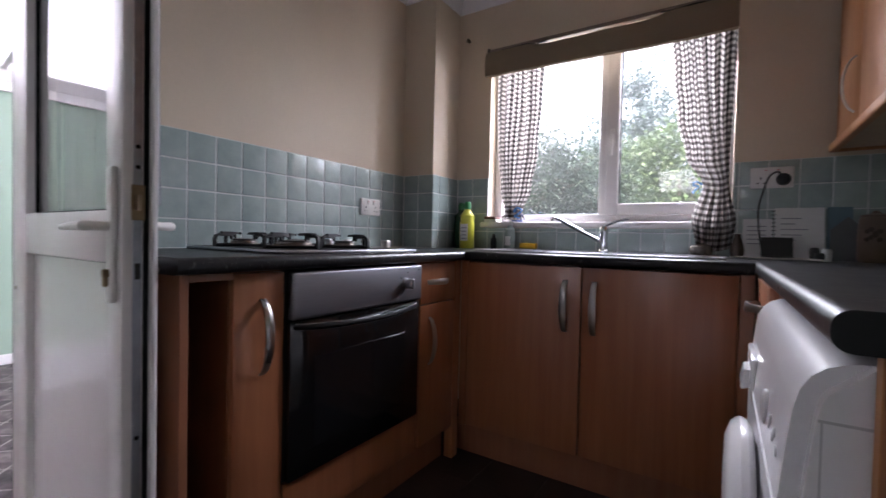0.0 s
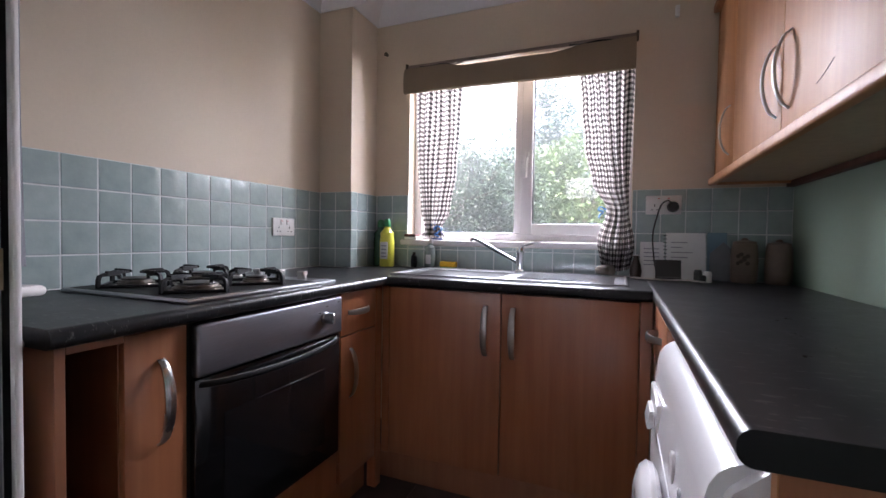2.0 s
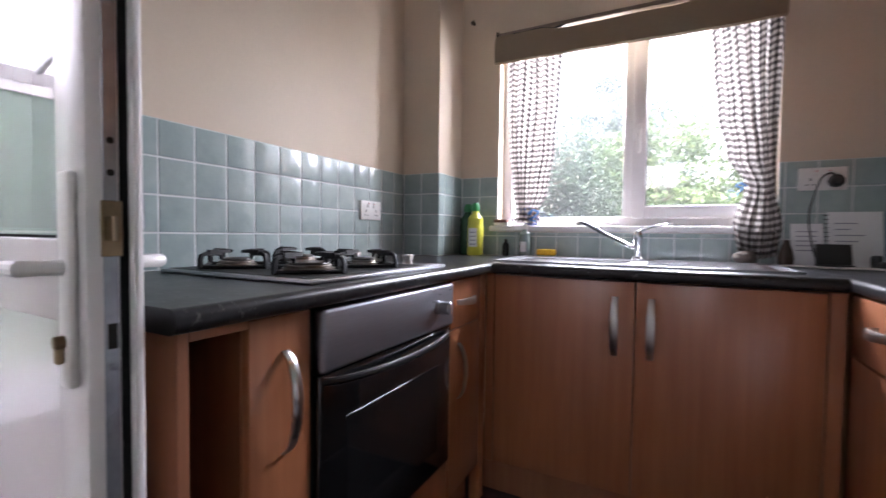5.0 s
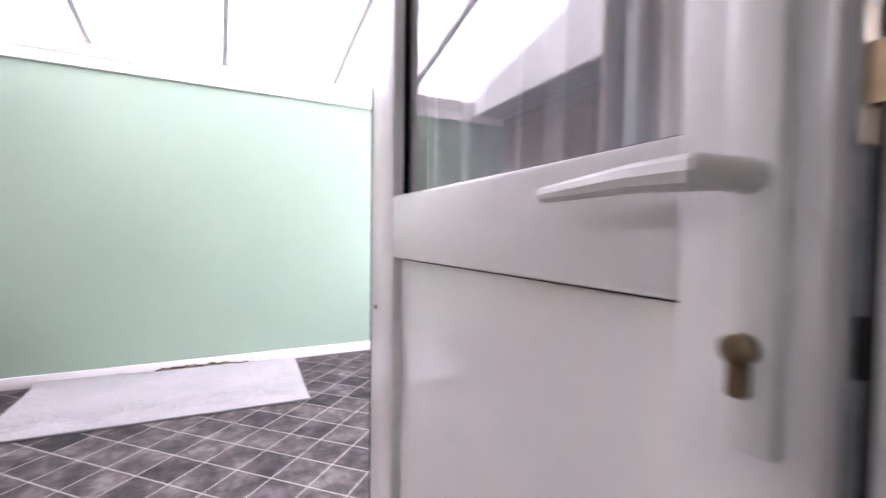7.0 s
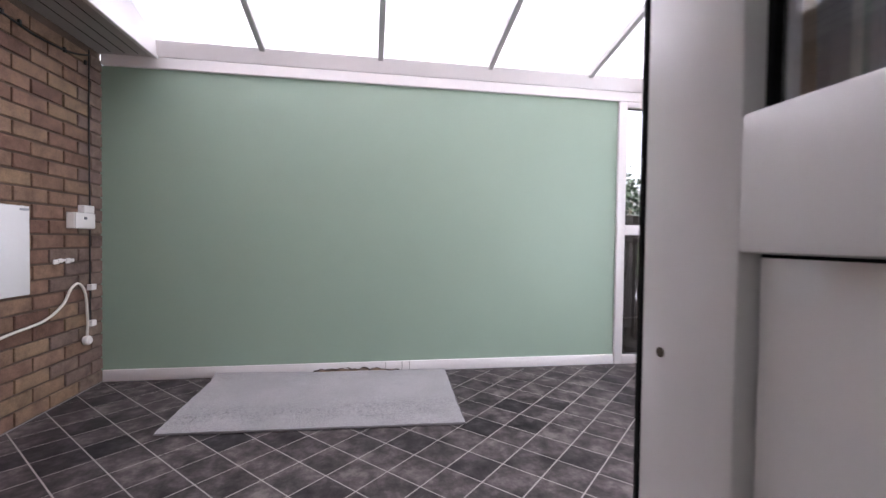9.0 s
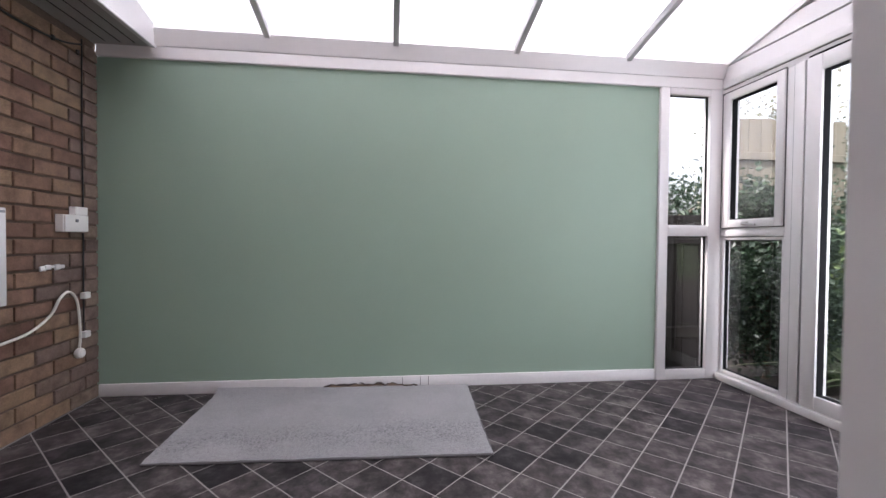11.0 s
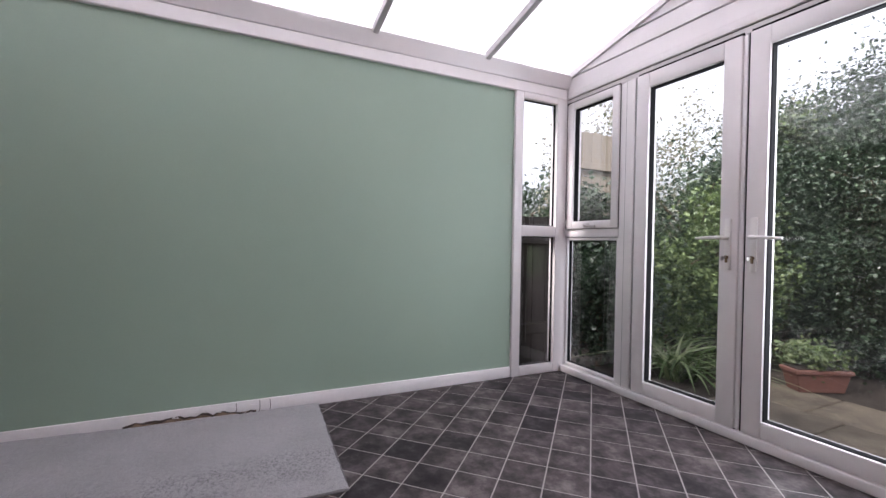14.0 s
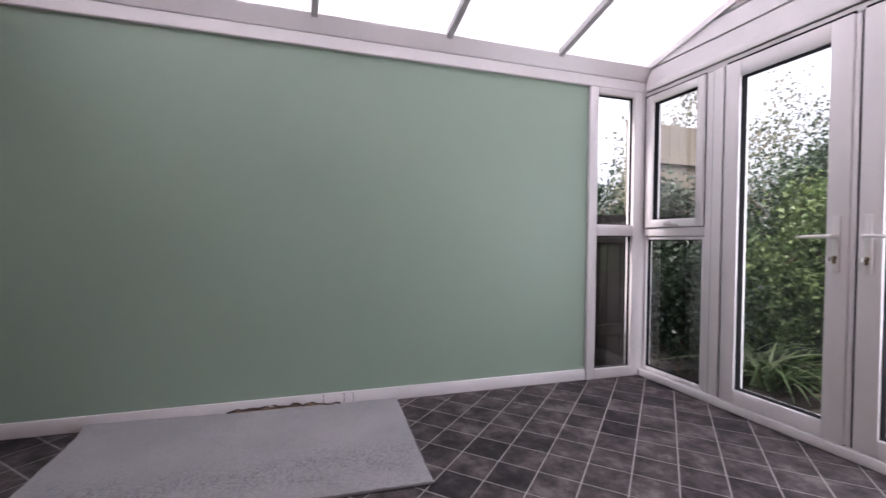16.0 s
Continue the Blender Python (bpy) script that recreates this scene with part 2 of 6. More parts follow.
M_PAVING = surface("worn_paving_slab", (0.16, 0.132, 0.098), 0.85, big=0.45, fine=0.4, big_scale=4, fine_scale=70, bump_s=0.4, bump_d=0.004, random_var=0.25)
M_PEBBLE = surface("grey_pebbles", (0.26, 0.25, 0.25), 0.7, big=0.3, fine=0.2, big_scale=20)
M_MORTAR = surface("brown_mortar", (0.125, 0.085, 0.062), 0.95, big=0.2, fine=0.3, big_scale=6, fine_scale=90, bump_s=0.6, bump_d=0.004)


def tile_material():
    m, nt, b = mat_nodes("sage_glazed_tile")
    info = nt.nodes.new("ShaderNodeObjectInfo")
    v = coords(nt, (1, 1, 1), True)
    n = noise_tex(nt, v, 16, 3)
    wave = noise_tex(nt, v, 34, 2)
    c = ramp(nt, n, [(0.3, (0.34, 0.415, 0.405)), (0.7, (0.42, 0.495, 0.48))])
    c = mixc(nt, 1.0, c, ramp(nt, info.outputs["Random"], [(0, (0.88, 0.9, 0.9)), (1, (1, 1, 1))]), "MULTIPLY")
    nt.links.new(c, b.inputs["Base Color"])
    b.inputs["Roughness"].default_value = 0.15
    bump(nt, b, wave, 0.22, 0.004)
    return m


def worktop_material():
    m, nt, b = mat_nodes("black_speckled_laminate")
    v = coords(nt, (1, 1, 1), True)
    fleck = noise_tex(nt, coords(nt, (0.8, 2.6, 1), True), 34, 4, 0.75)
    cloud = noise_tex(nt, v, 12, 6, 0.7)
    c = ramp(nt, fleck, [(0.0, (0.010, 0.010, 0.0115)), (0.585, (0.013, 0.013, 0.0145)), (0.64, (0.10, 0.097, 0.094)), (0.74, (0.05, 0.047, 0.043))])
    c2 = ramp(nt, cloud, [(0.5, (0, 0, 0)), (0.62, (0.008, 0.008, 0.008))])
    c = mixc(nt, 1.0, c, c2, "ADD")
    nt.links.new(c, b.inputs["Base Color"])
    r = nt.nodes.new("ShaderNodeMapRange")
    r.inputs["To Min"].default_value, r.inputs["To Max"].default_value = 0.22, 0.38
    nt.links.new(cloud, r.inputs["Value"])
    nt.links.new(r.outputs[0], b.inputs["Roughness"])
    b.inputs["Specular IOR Level"].default_value = 0.3
    bump(nt, b, fleck, 0.06, 0.0004)
    return m


def vinyl_material():
    m, nt, b = mat_nodes("slate_effect_vinyl")
    info = nt.nodes.new("ShaderNodeObjectInfo")
    geo = nt.nodes.new("ShaderNodeNewGeometry")
    v = coords(nt, (1, 1, 1), True)
    cloud, grit = noise_tex(nt, v, 9, 7, 0.68), noise_tex(nt, v, 120, 3)
    c = ramp(nt, cloud, [(0.34, (0.030, 0.025, 0.027)), (0.5, (0.088, 0.075, 0.077)), (0.66, (0.215, 0.188, 0.188))])
    rnd = maths(nt, "FRACT", maths(nt, "ADD", info.outputs["Random"], geo.outputs["Random Per Island"]))
    c = mixc(nt, 1.0, c, ramp(nt, rnd, [(0, (0.34, 0.33, 0.36)), (0.18, (0.52, 0.5, 0.52)), (0.4, (0.78, 0.76, 0.75)), (1, (1.0, 0.97, 0.95))]), "MULTIPLY")
    c = mixc(nt, 0.5, c, ramp(nt, grit, [(0.3, (0.7, 0.7, 0.7)), (0.7, (1, 1, 1))]), "MULTIPLY")
    nt.links.new(c, b.inputs["Base Color"])
    b.inputs["Roughness"].default_value = 0.58
    b.inputs["Specular IOR Level"].default_value = 0.16
    bump(nt, b, cloud, 0.12, 0.002)
    return m


def brick_material(name="mixed_stock_brick", old=0.0):
    m, nt, b = mat_nodes(name)
    info = nt.nodes.new("ShaderNodeObjectInfo")
    geo = nt.nodes.new("ShaderNodeNewGeometry")
    v = coords(nt, (1, 1, 1), True)
    rnd = maths(nt, "FRACT", maths(nt, "ADD", info.outputs["Random"], geo.outputs["Random Per Island"]))
    c = ramp(nt, rnd, [(0.0, (0.185, 0.105, 0.072)), (0.2, (0.245, 0.148, 0.098)), (0.45, (0.275, 0.185, 0.115)), (0.7, (0.25, 0.152, 0.105)), (0.88, (0.225, 0.128, 0.09)), (1.0, (0.165, 0.088, 0.064))])
    if old:
        c = mixc(nt, old, c, (0.19, 0.15, 0.135))
    stain, grit = noise_tex(nt, v, 14, 6, 0.65), noise_tex(nt, v, 150, 3)
    c = mixc(nt, 1.0, c, ramp(nt, stain, [(0.3, (0.58, 0.54, 0.52)), (0.5, (0.9, 0.88, 0.87)), (0.66, (1.12, 1.1, 1.08))]), "MULTIPLY")
    c = mixc(nt, 1.0, c, ramp(nt, grit, [(0.3, (0.75, 0.75, 0.75)), (0.6, (1, 1, 1))]), "MULTIPLY")
    nt.links.new(c, b.inputs["Base Color"])
    b.inputs["Roughness"].default_value = 0.9
    bump(nt, b, grit, 0.5, 0.002)
    return m


def gingham_material():
    m, nt, b = mat_nodes("gingham_cotton")
    out = nt.nodes["Material Output"]
    uv = nt.nodes.new("ShaderNodeUVMap")
    sep = nt.nodes.new("ShaderNodeSeparateXYZ")
    nt.links.new(uv.outputs[0], sep.inputs[0])
    bands = []
    for k in (0, 1):
        f = maths(nt, "FRACT", maths(nt, "MULTIPLY", sep.outputs[k], 1 / 0.026))
        bands.append(maths(nt, "GREATER_THAN", f, 0.5))
    s = maths(nt, "MULTIPLY", maths(nt, "ADD", bands[0], bands[1]), 0.5)
    c = ramp(nt, s, [(0.0, (0.62, 0.58, 0.55)), (0.5, (0.17, 0.15, 0.14)), (1.0, (0.022, 0.019, 0.02))])
    nt.links.new(c, b.inputs["Base Color"])
    b.inputs["Roughness"].default_value = 0.9
    t, mix = nt.nodes.new("ShaderNodeBsdfTranslucent"), nt.nodes.new("ShaderNodeMixShader")
    nt.links.new(c, t.inputs["Color"])
    mix.inputs[0].default_value = 0.4
    nt.links.new(b.outputs[0], mix.inputs[1])
    nt.links.new(t.outputs[0], mix.inputs[2])
    nt.links.new(mix.outputs[0], out.inputs["Surface"])
    weave = noise_tex(nt, coords(nt, (1, 1, 1), True), 500, 2)
    bump(nt, b, weave, 0.2, 0.0005)
    return m


def carpet_material():
    m, nt, b = mat_nodes("grey_cut_pile_carpet")
    v = coords(nt, (1, 1, 1), True)
    pile, worn, fibre = noise_tex(nt, v, 420, 2), noise_tex(nt, v, 3, 5, 0.6), noise_tex(nt, v, 95, 5, 0.85)
    c = ramp(nt, worn, [(0.32, (0.38, 0.37, 0.38)), (0.6, (0.46, 0.445, 0.46))])
    c = mixc(nt, 1.0, c, ramp(nt, pile, [(0.3, (0.72, 0.72, 0.72)), (0.65, (1, 1, 1))]), "MULTIPLY")
    # trodden, mottled band along the free edge, with a ragged limit
    sep = nt.nodes.new("ShaderNodeSeparateXYZ")
    nt.links.new(v, sep.inputs[0])
    reach = maths(nt, "ADD", sep.outputs[0], maths(nt, "MULTIPLY", noise_tex(nt, v, 6, 5, 0.7), 0.45))
    band = ramp(nt, maths(nt, "ADD", reach, 2.4), [(0.44, (0.3, 0.3, 0.3)), (0.60, (1, 1, 1)), (0.74, (0.4, 0.4, 0.4))])
    spots = ramp(nt, fibre, [(0.40, (0.28, 0.27, 0.28)), (0.54, (1, 1, 1))])
    c = mixc(nt, band, c, mixc(nt, 1.0, c, spots, "MULTIPLY"))
    nt.links.new(c, b.inputs["Base Color"])
    b.inputs["Roughness"].default_value = 1.0
    b.inputs["Sheen Weight"].default_value = 0.3
    h = maths(nt, "ADD", pile, maths(nt, "MULTIPLY", fibre, 2.0))
    bump(nt, b, h, 0.8, 0.004)
    return m


def leaf_material(name, shades, rough=0.45):
    m, nt, b = mat_nodes(name)
    out = nt.nodes["Material Output"]
    geo = nt.nodes.new("ShaderNodeNewGeometry")
    n = noise_tex(nt, coords(nt, (1, 1, 1), True), 1.6, 3)
    c = ramp(nt, geo.outputs["Random Per Island"], [(i / (len(shades) - 1), s) for i, s in enumerate(shades)])
    c = mixc(nt, 1.0, c, ramp(nt, n, [(0.3, (0.55, 0.6, 0.6)), (0.65, (1, 1, 1))]), "MULTIPLY")
    nt.links.new(c, b.inputs["Base Color"])
    b.inputs["Roughness"].default_value = rough
    t, mix = nt.nodes.new("ShaderNodeBsdfTranslucent"), nt.nodes.new("ShaderNodeMixShader")
    nt.links.new(c, t.inputs["Color"])
    mix.inputs[0].default_value = 0.35
    nt.links.new(b.outputs[0], mix.inputs[1])
    nt.links.new(t.outputs[0], mix.inputs[2])
    nt.links.new(mix.outputs[0], out.inputs["Surface"])
    return m


M_TILE, M_WORKTOP, M_VINYL, M_BRICK, M_GINGHAM, M_CARPET = (f() for f in (tile_material, worktop_material, vinyl_material, brick_material, gingham_material, carpet_material))
M_BRICK_OLD = brick_material("soot_stained_brick", 0.55)
M_LEAF_DARK = leaf_material("dark_evergreen_leaf", [(0.011, 0.022, 0.012), (0.020, 0.040, 0.021), (0.036, 0.062, 0.034), (0.075, 0.11, 0.066)], 0.34)
M_LEAF_LIME = leaf_material("yellow_green_leaf", [(0.04, 0.07, 0.022), (0.085, 0.13, 0.042), (0.17, 0.22, 0.085)], 0.45)
M_LEAF_BLUE = leaf_material("blue_green_needle", [(0.035, 0.062, 0.052), (0.055, 0.09, 0.078), (0.09, 0.125, 0.105)], 0.6)
M_LEAF_PALE = leaf_material("pale_wispy_leaf", [(0.12, 0.13, 0.08), (0.2, 0.2, 0.14), (0.26, 0.22, 0.17)], 0.6)
M_STRAP = leaf_material("strap_leaf", [(0.045, 0.085, 0.025), (0.10, 0.16, 0.055), (0.36, 0.41, 0.24)], 0.4)

# ---------------------------------------------------------------- building blocks
PLACE = {}


def thing(name, at, label, category, group="", kind=""):
    ob = new(name)
    ob.location = at
    ob.empty_display_size = 0.1
    PLACE[ob] = Vector(at)
    return tagged(ob, label, category, group, kind)


def mesh_of(name, bm, material, smooth=True):
    me = bpy.data.meshes.new(name)
    if smooth:
        for f in bm.faces:
            f.smooth = True
        for e in bm.edges:
            if len(e.link_faces) == 2 and e.calc_face_angle(0) > 0.6:
                e.smooth = False
    bm.to_mesh(me)
    bm.free()
    me.materials.append(material)
    return me


def part(name, bm, material, parent, label="", kind=""):
    """One mesh under a thing or under a part; the bmesh is in world places."""
    base = PLACE[parent]
    bmesh.ops.translate(bm, verts=bm.verts, vec=-base)
    ob = new(name, mesh_of(name, bm, material))
    ob.parent = parent
    PLACE[ob] = base
    return tagged(ob, label, kind=kind)


def solo(name, bm, material, label, category, group="", kind="", at=(0, 0, 0)):
    """A thing that is one mesh."""
    bmesh.ops.translate(bm, verts=bm.verts, vec=-Vector(at))
    ob = new(name, mesh_of(name, bm, material))
    ob.location = at
    PLACE[ob] = Vector(at)
    return tagged(ob, label, category, group, kind)


def piece(name, me, at, parent, turn=None):
    ob = new(name, me)
    ob.parent = parent
    ob.location = Vector(at) - PLACE[parent]
    if turn:
        ob.rotation_euler = turn
    return ob


def box(x0, x1, y0, y1, z0, z1, bevel=0.0, seg=1, bm=None):
    """A box between those planes, with rounded edges; added to bm where one is given."""
    out = bmesh.new() if bm is None else bm
    tmp = bmesh.new()
    bmesh.ops.create_cube(tmp, size=1.0)
    for v in tmp.verts:
        v.co = Vector(((x0 + x1) / 2 + v.co.x * abs(x1 - x0), (y0 + y1) / 2 + v.co.y * abs(y1 - y0), (z0 + z1) / 2 + v.co.z * abs(z1 - z0)))
    if bevel:
        bmesh.ops.bevel(tmp, geom=list(tmp.edges), offset=bevel, segments=seg, profile=0.5, affect="EDGES")
    merge(tmp, out)
    return out


def merge(tmp, out):
    me = bpy.data.meshes.new("tmp")
    tmp.to_mesh(me)
    tmp.free()
    out.from_mesh(me)
    bpy.data.meshes.remove(me)


def lathe(profile, at, seg=24, axis="z", bm=None):
    """A turned shape: profile of (radius, height) round an axis at a place."""
    out = bmesh.new() if bm is None else bm
    rings = []
    for r, h in profile:
        ring = []
        for k in range(seg):
            a = 2 * math.pi * k / seg
            c, s = r * math.cos(a), r * math.sin(a)
            co = {"z": (c, s, h), "x": (h, c, s), "y": (c, h, s)}[axis]
            ring.append(out.verts.new(Vector(at) + Vector(co)))
        rings.append(ring)
    for a, b in zip(rings, rings[1:]):
        for k in range(seg):
            out.faces.new((a[k], a[(k + 1) % seg], b[(k + 1) % seg], b[k]))
    out.faces.new(rings[0])
    out.faces.new(rings[-1])
    bmesh.ops.recalc_face_normals(out, faces=out.faces)
    return out


def tube(points, radius, seg=8, flat=1.0, bm=None):
    """A round or flattened bar along points; radius may differ point by point."""
    out = bmesh.new() if bm is None else bm
    pts = [Vector(p) for p in points]
    rads = radius if isinstance(radius, (list, tuple)) else [radius] * len(pts)
    rings, side = [], None
    for i, p in enumerate(pts):
        d = (pts[min(i + 1, len(pts) - 1)] - pts[max(i - 1, 0)]).normalized()
        if side is None:
            side = d.orthogonal().normalized() if abs(d.z) > 0.9 else d.cross(Vector((0, 0, 1))).normalized()
        side = (side - d * side.dot(d)).normalized()
        up = d.cross(side)
        rings.append([out.verts.new(p + rads[i] * (math.cos(2 * math.pi * k / seg) * side + flat * math.sin(2 * math.pi * k / seg) * up)) for k in range(seg)])
    for a, b in zip(rings, rings[1:]):
        for k in range(seg):
            out.faces.new((a[k], a[(k + 1) % seg], b[(k + 1) % seg], b[k]))
    out.faces.new(rings[0])
    out.faces.new(rings[-1])
    bmesh.ops.recalc_face_normals(out, faces=out.faces)
    return out


def curve_points(ctrl, n=24):
    """Points on a smooth line through the control places."""
    c = [Vector(p) for p in ctrl]
    c = [2 * c[0] - c[1]] + c + [2 * c[-1] - c[-2]]
    out = []
    for i in range(1, len(c) - 2):
        for k in range(n):
            t = k / n
            a, b, d, e = c[i - 1:i + 3]
            out.append(0.5 * (2 * b + (d - a) * t + (2 * a - 5 * b + 4 * d - e) * t * t + (3 * b - a - 3 * d + e) * t ** 3))
    return out + [c[-2]]


def prism(outline, axis, a, b, bm=None):
    """A flat outline drawn out along an axis from a to b."""
    out = bmesh.new() if bm is None else bm
    order = {"x": lambda u, v, w: (w, u, v), "y": lambda u, v, w: (u, w, v), "z": lambda u, v, w: (u, v, w)}[axis]
    lo = [out.verts.new(order(u, v, a)) for u, v in outline]
    hi = [out.verts.new(order(u, v, b)) for u, v in outline]
    n = len(lo)
    for k in range(n):
        out.faces.new((lo[k], lo[(k + 1) % n], hi[(k + 1) % n], hi[k]))
    out.faces.new(lo)
    out.faces.new(hi)
    bmesh.ops.recalc_face_normals(out, faces=out.faces)
    return out


def structure(name, bm, material, label, category):
    return solo(name, bm, material, label, category, kind="structure")


# ---------------------------------------------------------------- plan
WEST, NORTH, SOUTH = -2.69, 2.55, -1.31      # conservatory: inner faces
KN, KE, KS = 2.47, 2.22, -1.6                # kitchen: north, east and south faces; the hob wall is x = 0
CEIL = 2.40
HOUSE = -0.22                                # house wall's outer face
DOOR0, DOOR1 = -0.085, 0.66                   # doorway's clear width along y
DOORH = 2.04

# ---------------------------------------------------------------- kitchen shell
bm = box(0.0, KE + 0.25, KS - 0.2, KN + 0.28, -0.12, -0.004)
kitchen_floor = structure("floor_kitchen", bm, M_MORTAR, "kitchen floor with dark vinyl tiles", "floor")

bm = box(HOUSE + 0.003, 0, DOOR1 + 0.055, KN + 0.28, 0, CEIL)
box(HOUSE + 0.003, 0, KS - 0.2, DOOR0 - 0.055, 0, CEIL, bm=bm)
box(HOUSE + 0.003, 0, DOOR0 - 0.055, DOOR1 + 0.055, DOORH + 0.055, CEIL, bm=bm)
wall_hob = structure("wall_west", bm, M_CREAM, "cream painted kitchen wall with a doorway", "wall")

WX0, WX1, WZ0, WZ1 = 0.425, 1.60, 1.035, 2.035
bm = box(0, WX0, KN, KN + 0.28, 0, CEIL)
box(WX1, KE + 0.25, KN, KN + 0.28, 0, CEIL, bm=bm)
box(WX0, WX1, KN, KN + 0.28, 0, WZ0, bm=bm)
box(WX0, WX1, KN, KN + 0.28, WZ1, CEIL, bm=bm)
wall_n = structure("wall_north", bm, M_CREAM, "cream painted kitchen wall round the window", "wall")
structure("wall_east", box(KE, KE + 0.25, KS, KN, 0, CEIL), M_SAGE, "sage green painted kitchen wall", "wall")
# unseen end wall, white for more bounce, with an opening added for light
SX_A, SX_B, SZ_A, SZ_B = 0.75, 1.35, 1.62, 2.0
bm = box(0, SX_A, KS - 0.2, KS, 0, CEIL)
box(SX_B, KE + 0.25, KS - 0.2, KS, 0, CEIL, bm=bm)
box(SX_A, SX_B, KS - 0.2, KS, 0, SZ_A, bm=bm)
box(SX_A, SX_B, KS - 0.2, KS, SZ_B, CEIL, bm=bm)
structure("wall_south", bm, M_CEIL, "unseen kitchen end wall, made white to bounce light", "wall")
structure("ceiling_kitchen", box(HOUSE, KE + 0.25, KS - 0.2, KN + 0.28, CEIL, CEIL + 0.15), M_CEIL, "white painted kitchen ceiling", "ceiling")
structure("wall_boxing", box(0.001, 0.208, 2.212, KN - 0.001, 0.0, CEIL - 0.001), M_CREAM, "cream painted pipe boxing in the corner", "boxing")

COVE = [(0, 0), (0, -0.105), (0.008, -0.105), (0.02, -0.075), (0.045, -0.04), (0.08, -0.018), (0.105, -0.008), (0.105, 0)]


def coving(name, axis, fixed, sign, a, b):
    if axis == "x":
        bm = prism([(fixed + sign * u, CEIL - 0.001 + v) for u, v in COVE], "x", a, b)
    else:
        bm = prism([(fixed + sign * u, CEIL - 0.001 + v) for u, v in COVE], "y", a, b)
    structure(name, bm, M_CEIL, "white plaster ceiling coving", "coving")


coving("trim_coving", "x", KN - 0.002, -1, 0.21, KE)
coving("trim_coving", "y", 0.002, 1, KS, 2.21)
coving("trim_coving", "y", 0.21, 1, 2.21, KN - 0.01)
coving("trim_coving", "x", 2.21, -1, 0.01, 0.3)

# ---------------------------------------------------------------- conservatory shell
structure("floor_conservatory", box(WEST - 0.1, HOUSE + 0.22, SOUTH - 0.1, NORTH + 0.06, -0.12, -0.0007), surface("pale_vinyl_joint", (0.38, 0.355, 0.335), 0.6, big=0.15, fine=0.15), "conservatory floor with slate-effect tiles", "floor")
structure("wall_green", box(WEST - 0.1, WEST, SOUTH - 0.1, 2.078, 0, 1.925), M_SAGE, "sage green painted conservatory wall", "wall")
bm = box(HOUSE - 0.1, HOUSE, DOOR1 + 0.055, NORTH + 0.06, 0, 2.9)
box(HOUSE - 0.1, HOUSE, SOUTH - 0.1, DOOR0 - 0.055, 0, 2.9, bm=bm)
box(HOUSE - 0.1, HOUSE, DOOR0 - 0.055, DOOR1 + 0.055, DOORH + 0.055, 2.9, bm=bm)
structure("wall_house", bm, M_BRICK, "brick outer wall of the house", "wall")
wall_brick = structure("wall_brick", box(WEST + 0.002, HOUSE - 0.1, SOUTH - 0.1, SOUTH - 0.012, 0, 2.75), M_MORTAR, "brick end wall of the conservatory", "wall")

SLOPE = 0.23
ROOF0 = 2.085


def roof_z(x):
    return ROOF0 + (x - WEST) * SLOPE


# eaves beam, in two steps
bm = box(WEST - 0.1, WEST + 0.022, SOUTH, NORTH - 0.03, 1.925, 1.995, 0.004)
prism([(WEST - 0.1, 1.9952), (WEST + 0.026, 1.9952), (WEST + 0.062, 2.078), (WEST + 0.058, 2.085), (WEST - 0.1, 2.085)], "y", SOUTH + 0.3, NORTH - 0.03, bm)
structure("trim_eaves_beam", bm, M_UPVC, "white upvc eaves beam above the green wall", "beam")
bm = box(WEST, WEST + 0.014, SOUTH, 2.076, 0.0, 0.072, 0.004, 2)
skirting = structure("baseboard", bm, M_TRIM, "white painted skirting with cracked damp patch", "skirting")

# opal roof sheets between rafters
RAFTERS = [-1.11, -0.38, 0.356, 1.096, 1.832]
edges_y = [SOUTH + 0.28] + RAFTERS[1:] + [NORTH - 0.02]
roof = thing("roof", (WEST, 0, ROOF0), "lean-to roof of opal white polycarbonate sheets", "roof", kind="structure")
for a, b in zip(edges_y, edges_y[1:]):
    bm = prism([(WEST + 0.01, roof_z(WEST + 0.01) + 0.012), (HOUSE - 0.1, roof_z(HOUSE - 0.1) + 0.012), (HOUSE - 0.1, roof_z(HOUSE - 0.1) + 0.022), (WEST + 0.01, roof_z(WEST + 0.01) + 0.022)], "y", a + 0.002, b - 0.002)
    part("sheet", bm, M_POLY, roof)
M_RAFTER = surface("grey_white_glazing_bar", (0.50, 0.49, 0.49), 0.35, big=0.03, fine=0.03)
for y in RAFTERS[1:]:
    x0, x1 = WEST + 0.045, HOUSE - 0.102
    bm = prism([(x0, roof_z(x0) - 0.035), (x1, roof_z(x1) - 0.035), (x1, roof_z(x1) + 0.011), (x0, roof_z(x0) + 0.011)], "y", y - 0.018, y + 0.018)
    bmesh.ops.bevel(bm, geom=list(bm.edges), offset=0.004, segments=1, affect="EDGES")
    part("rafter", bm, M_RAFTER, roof)

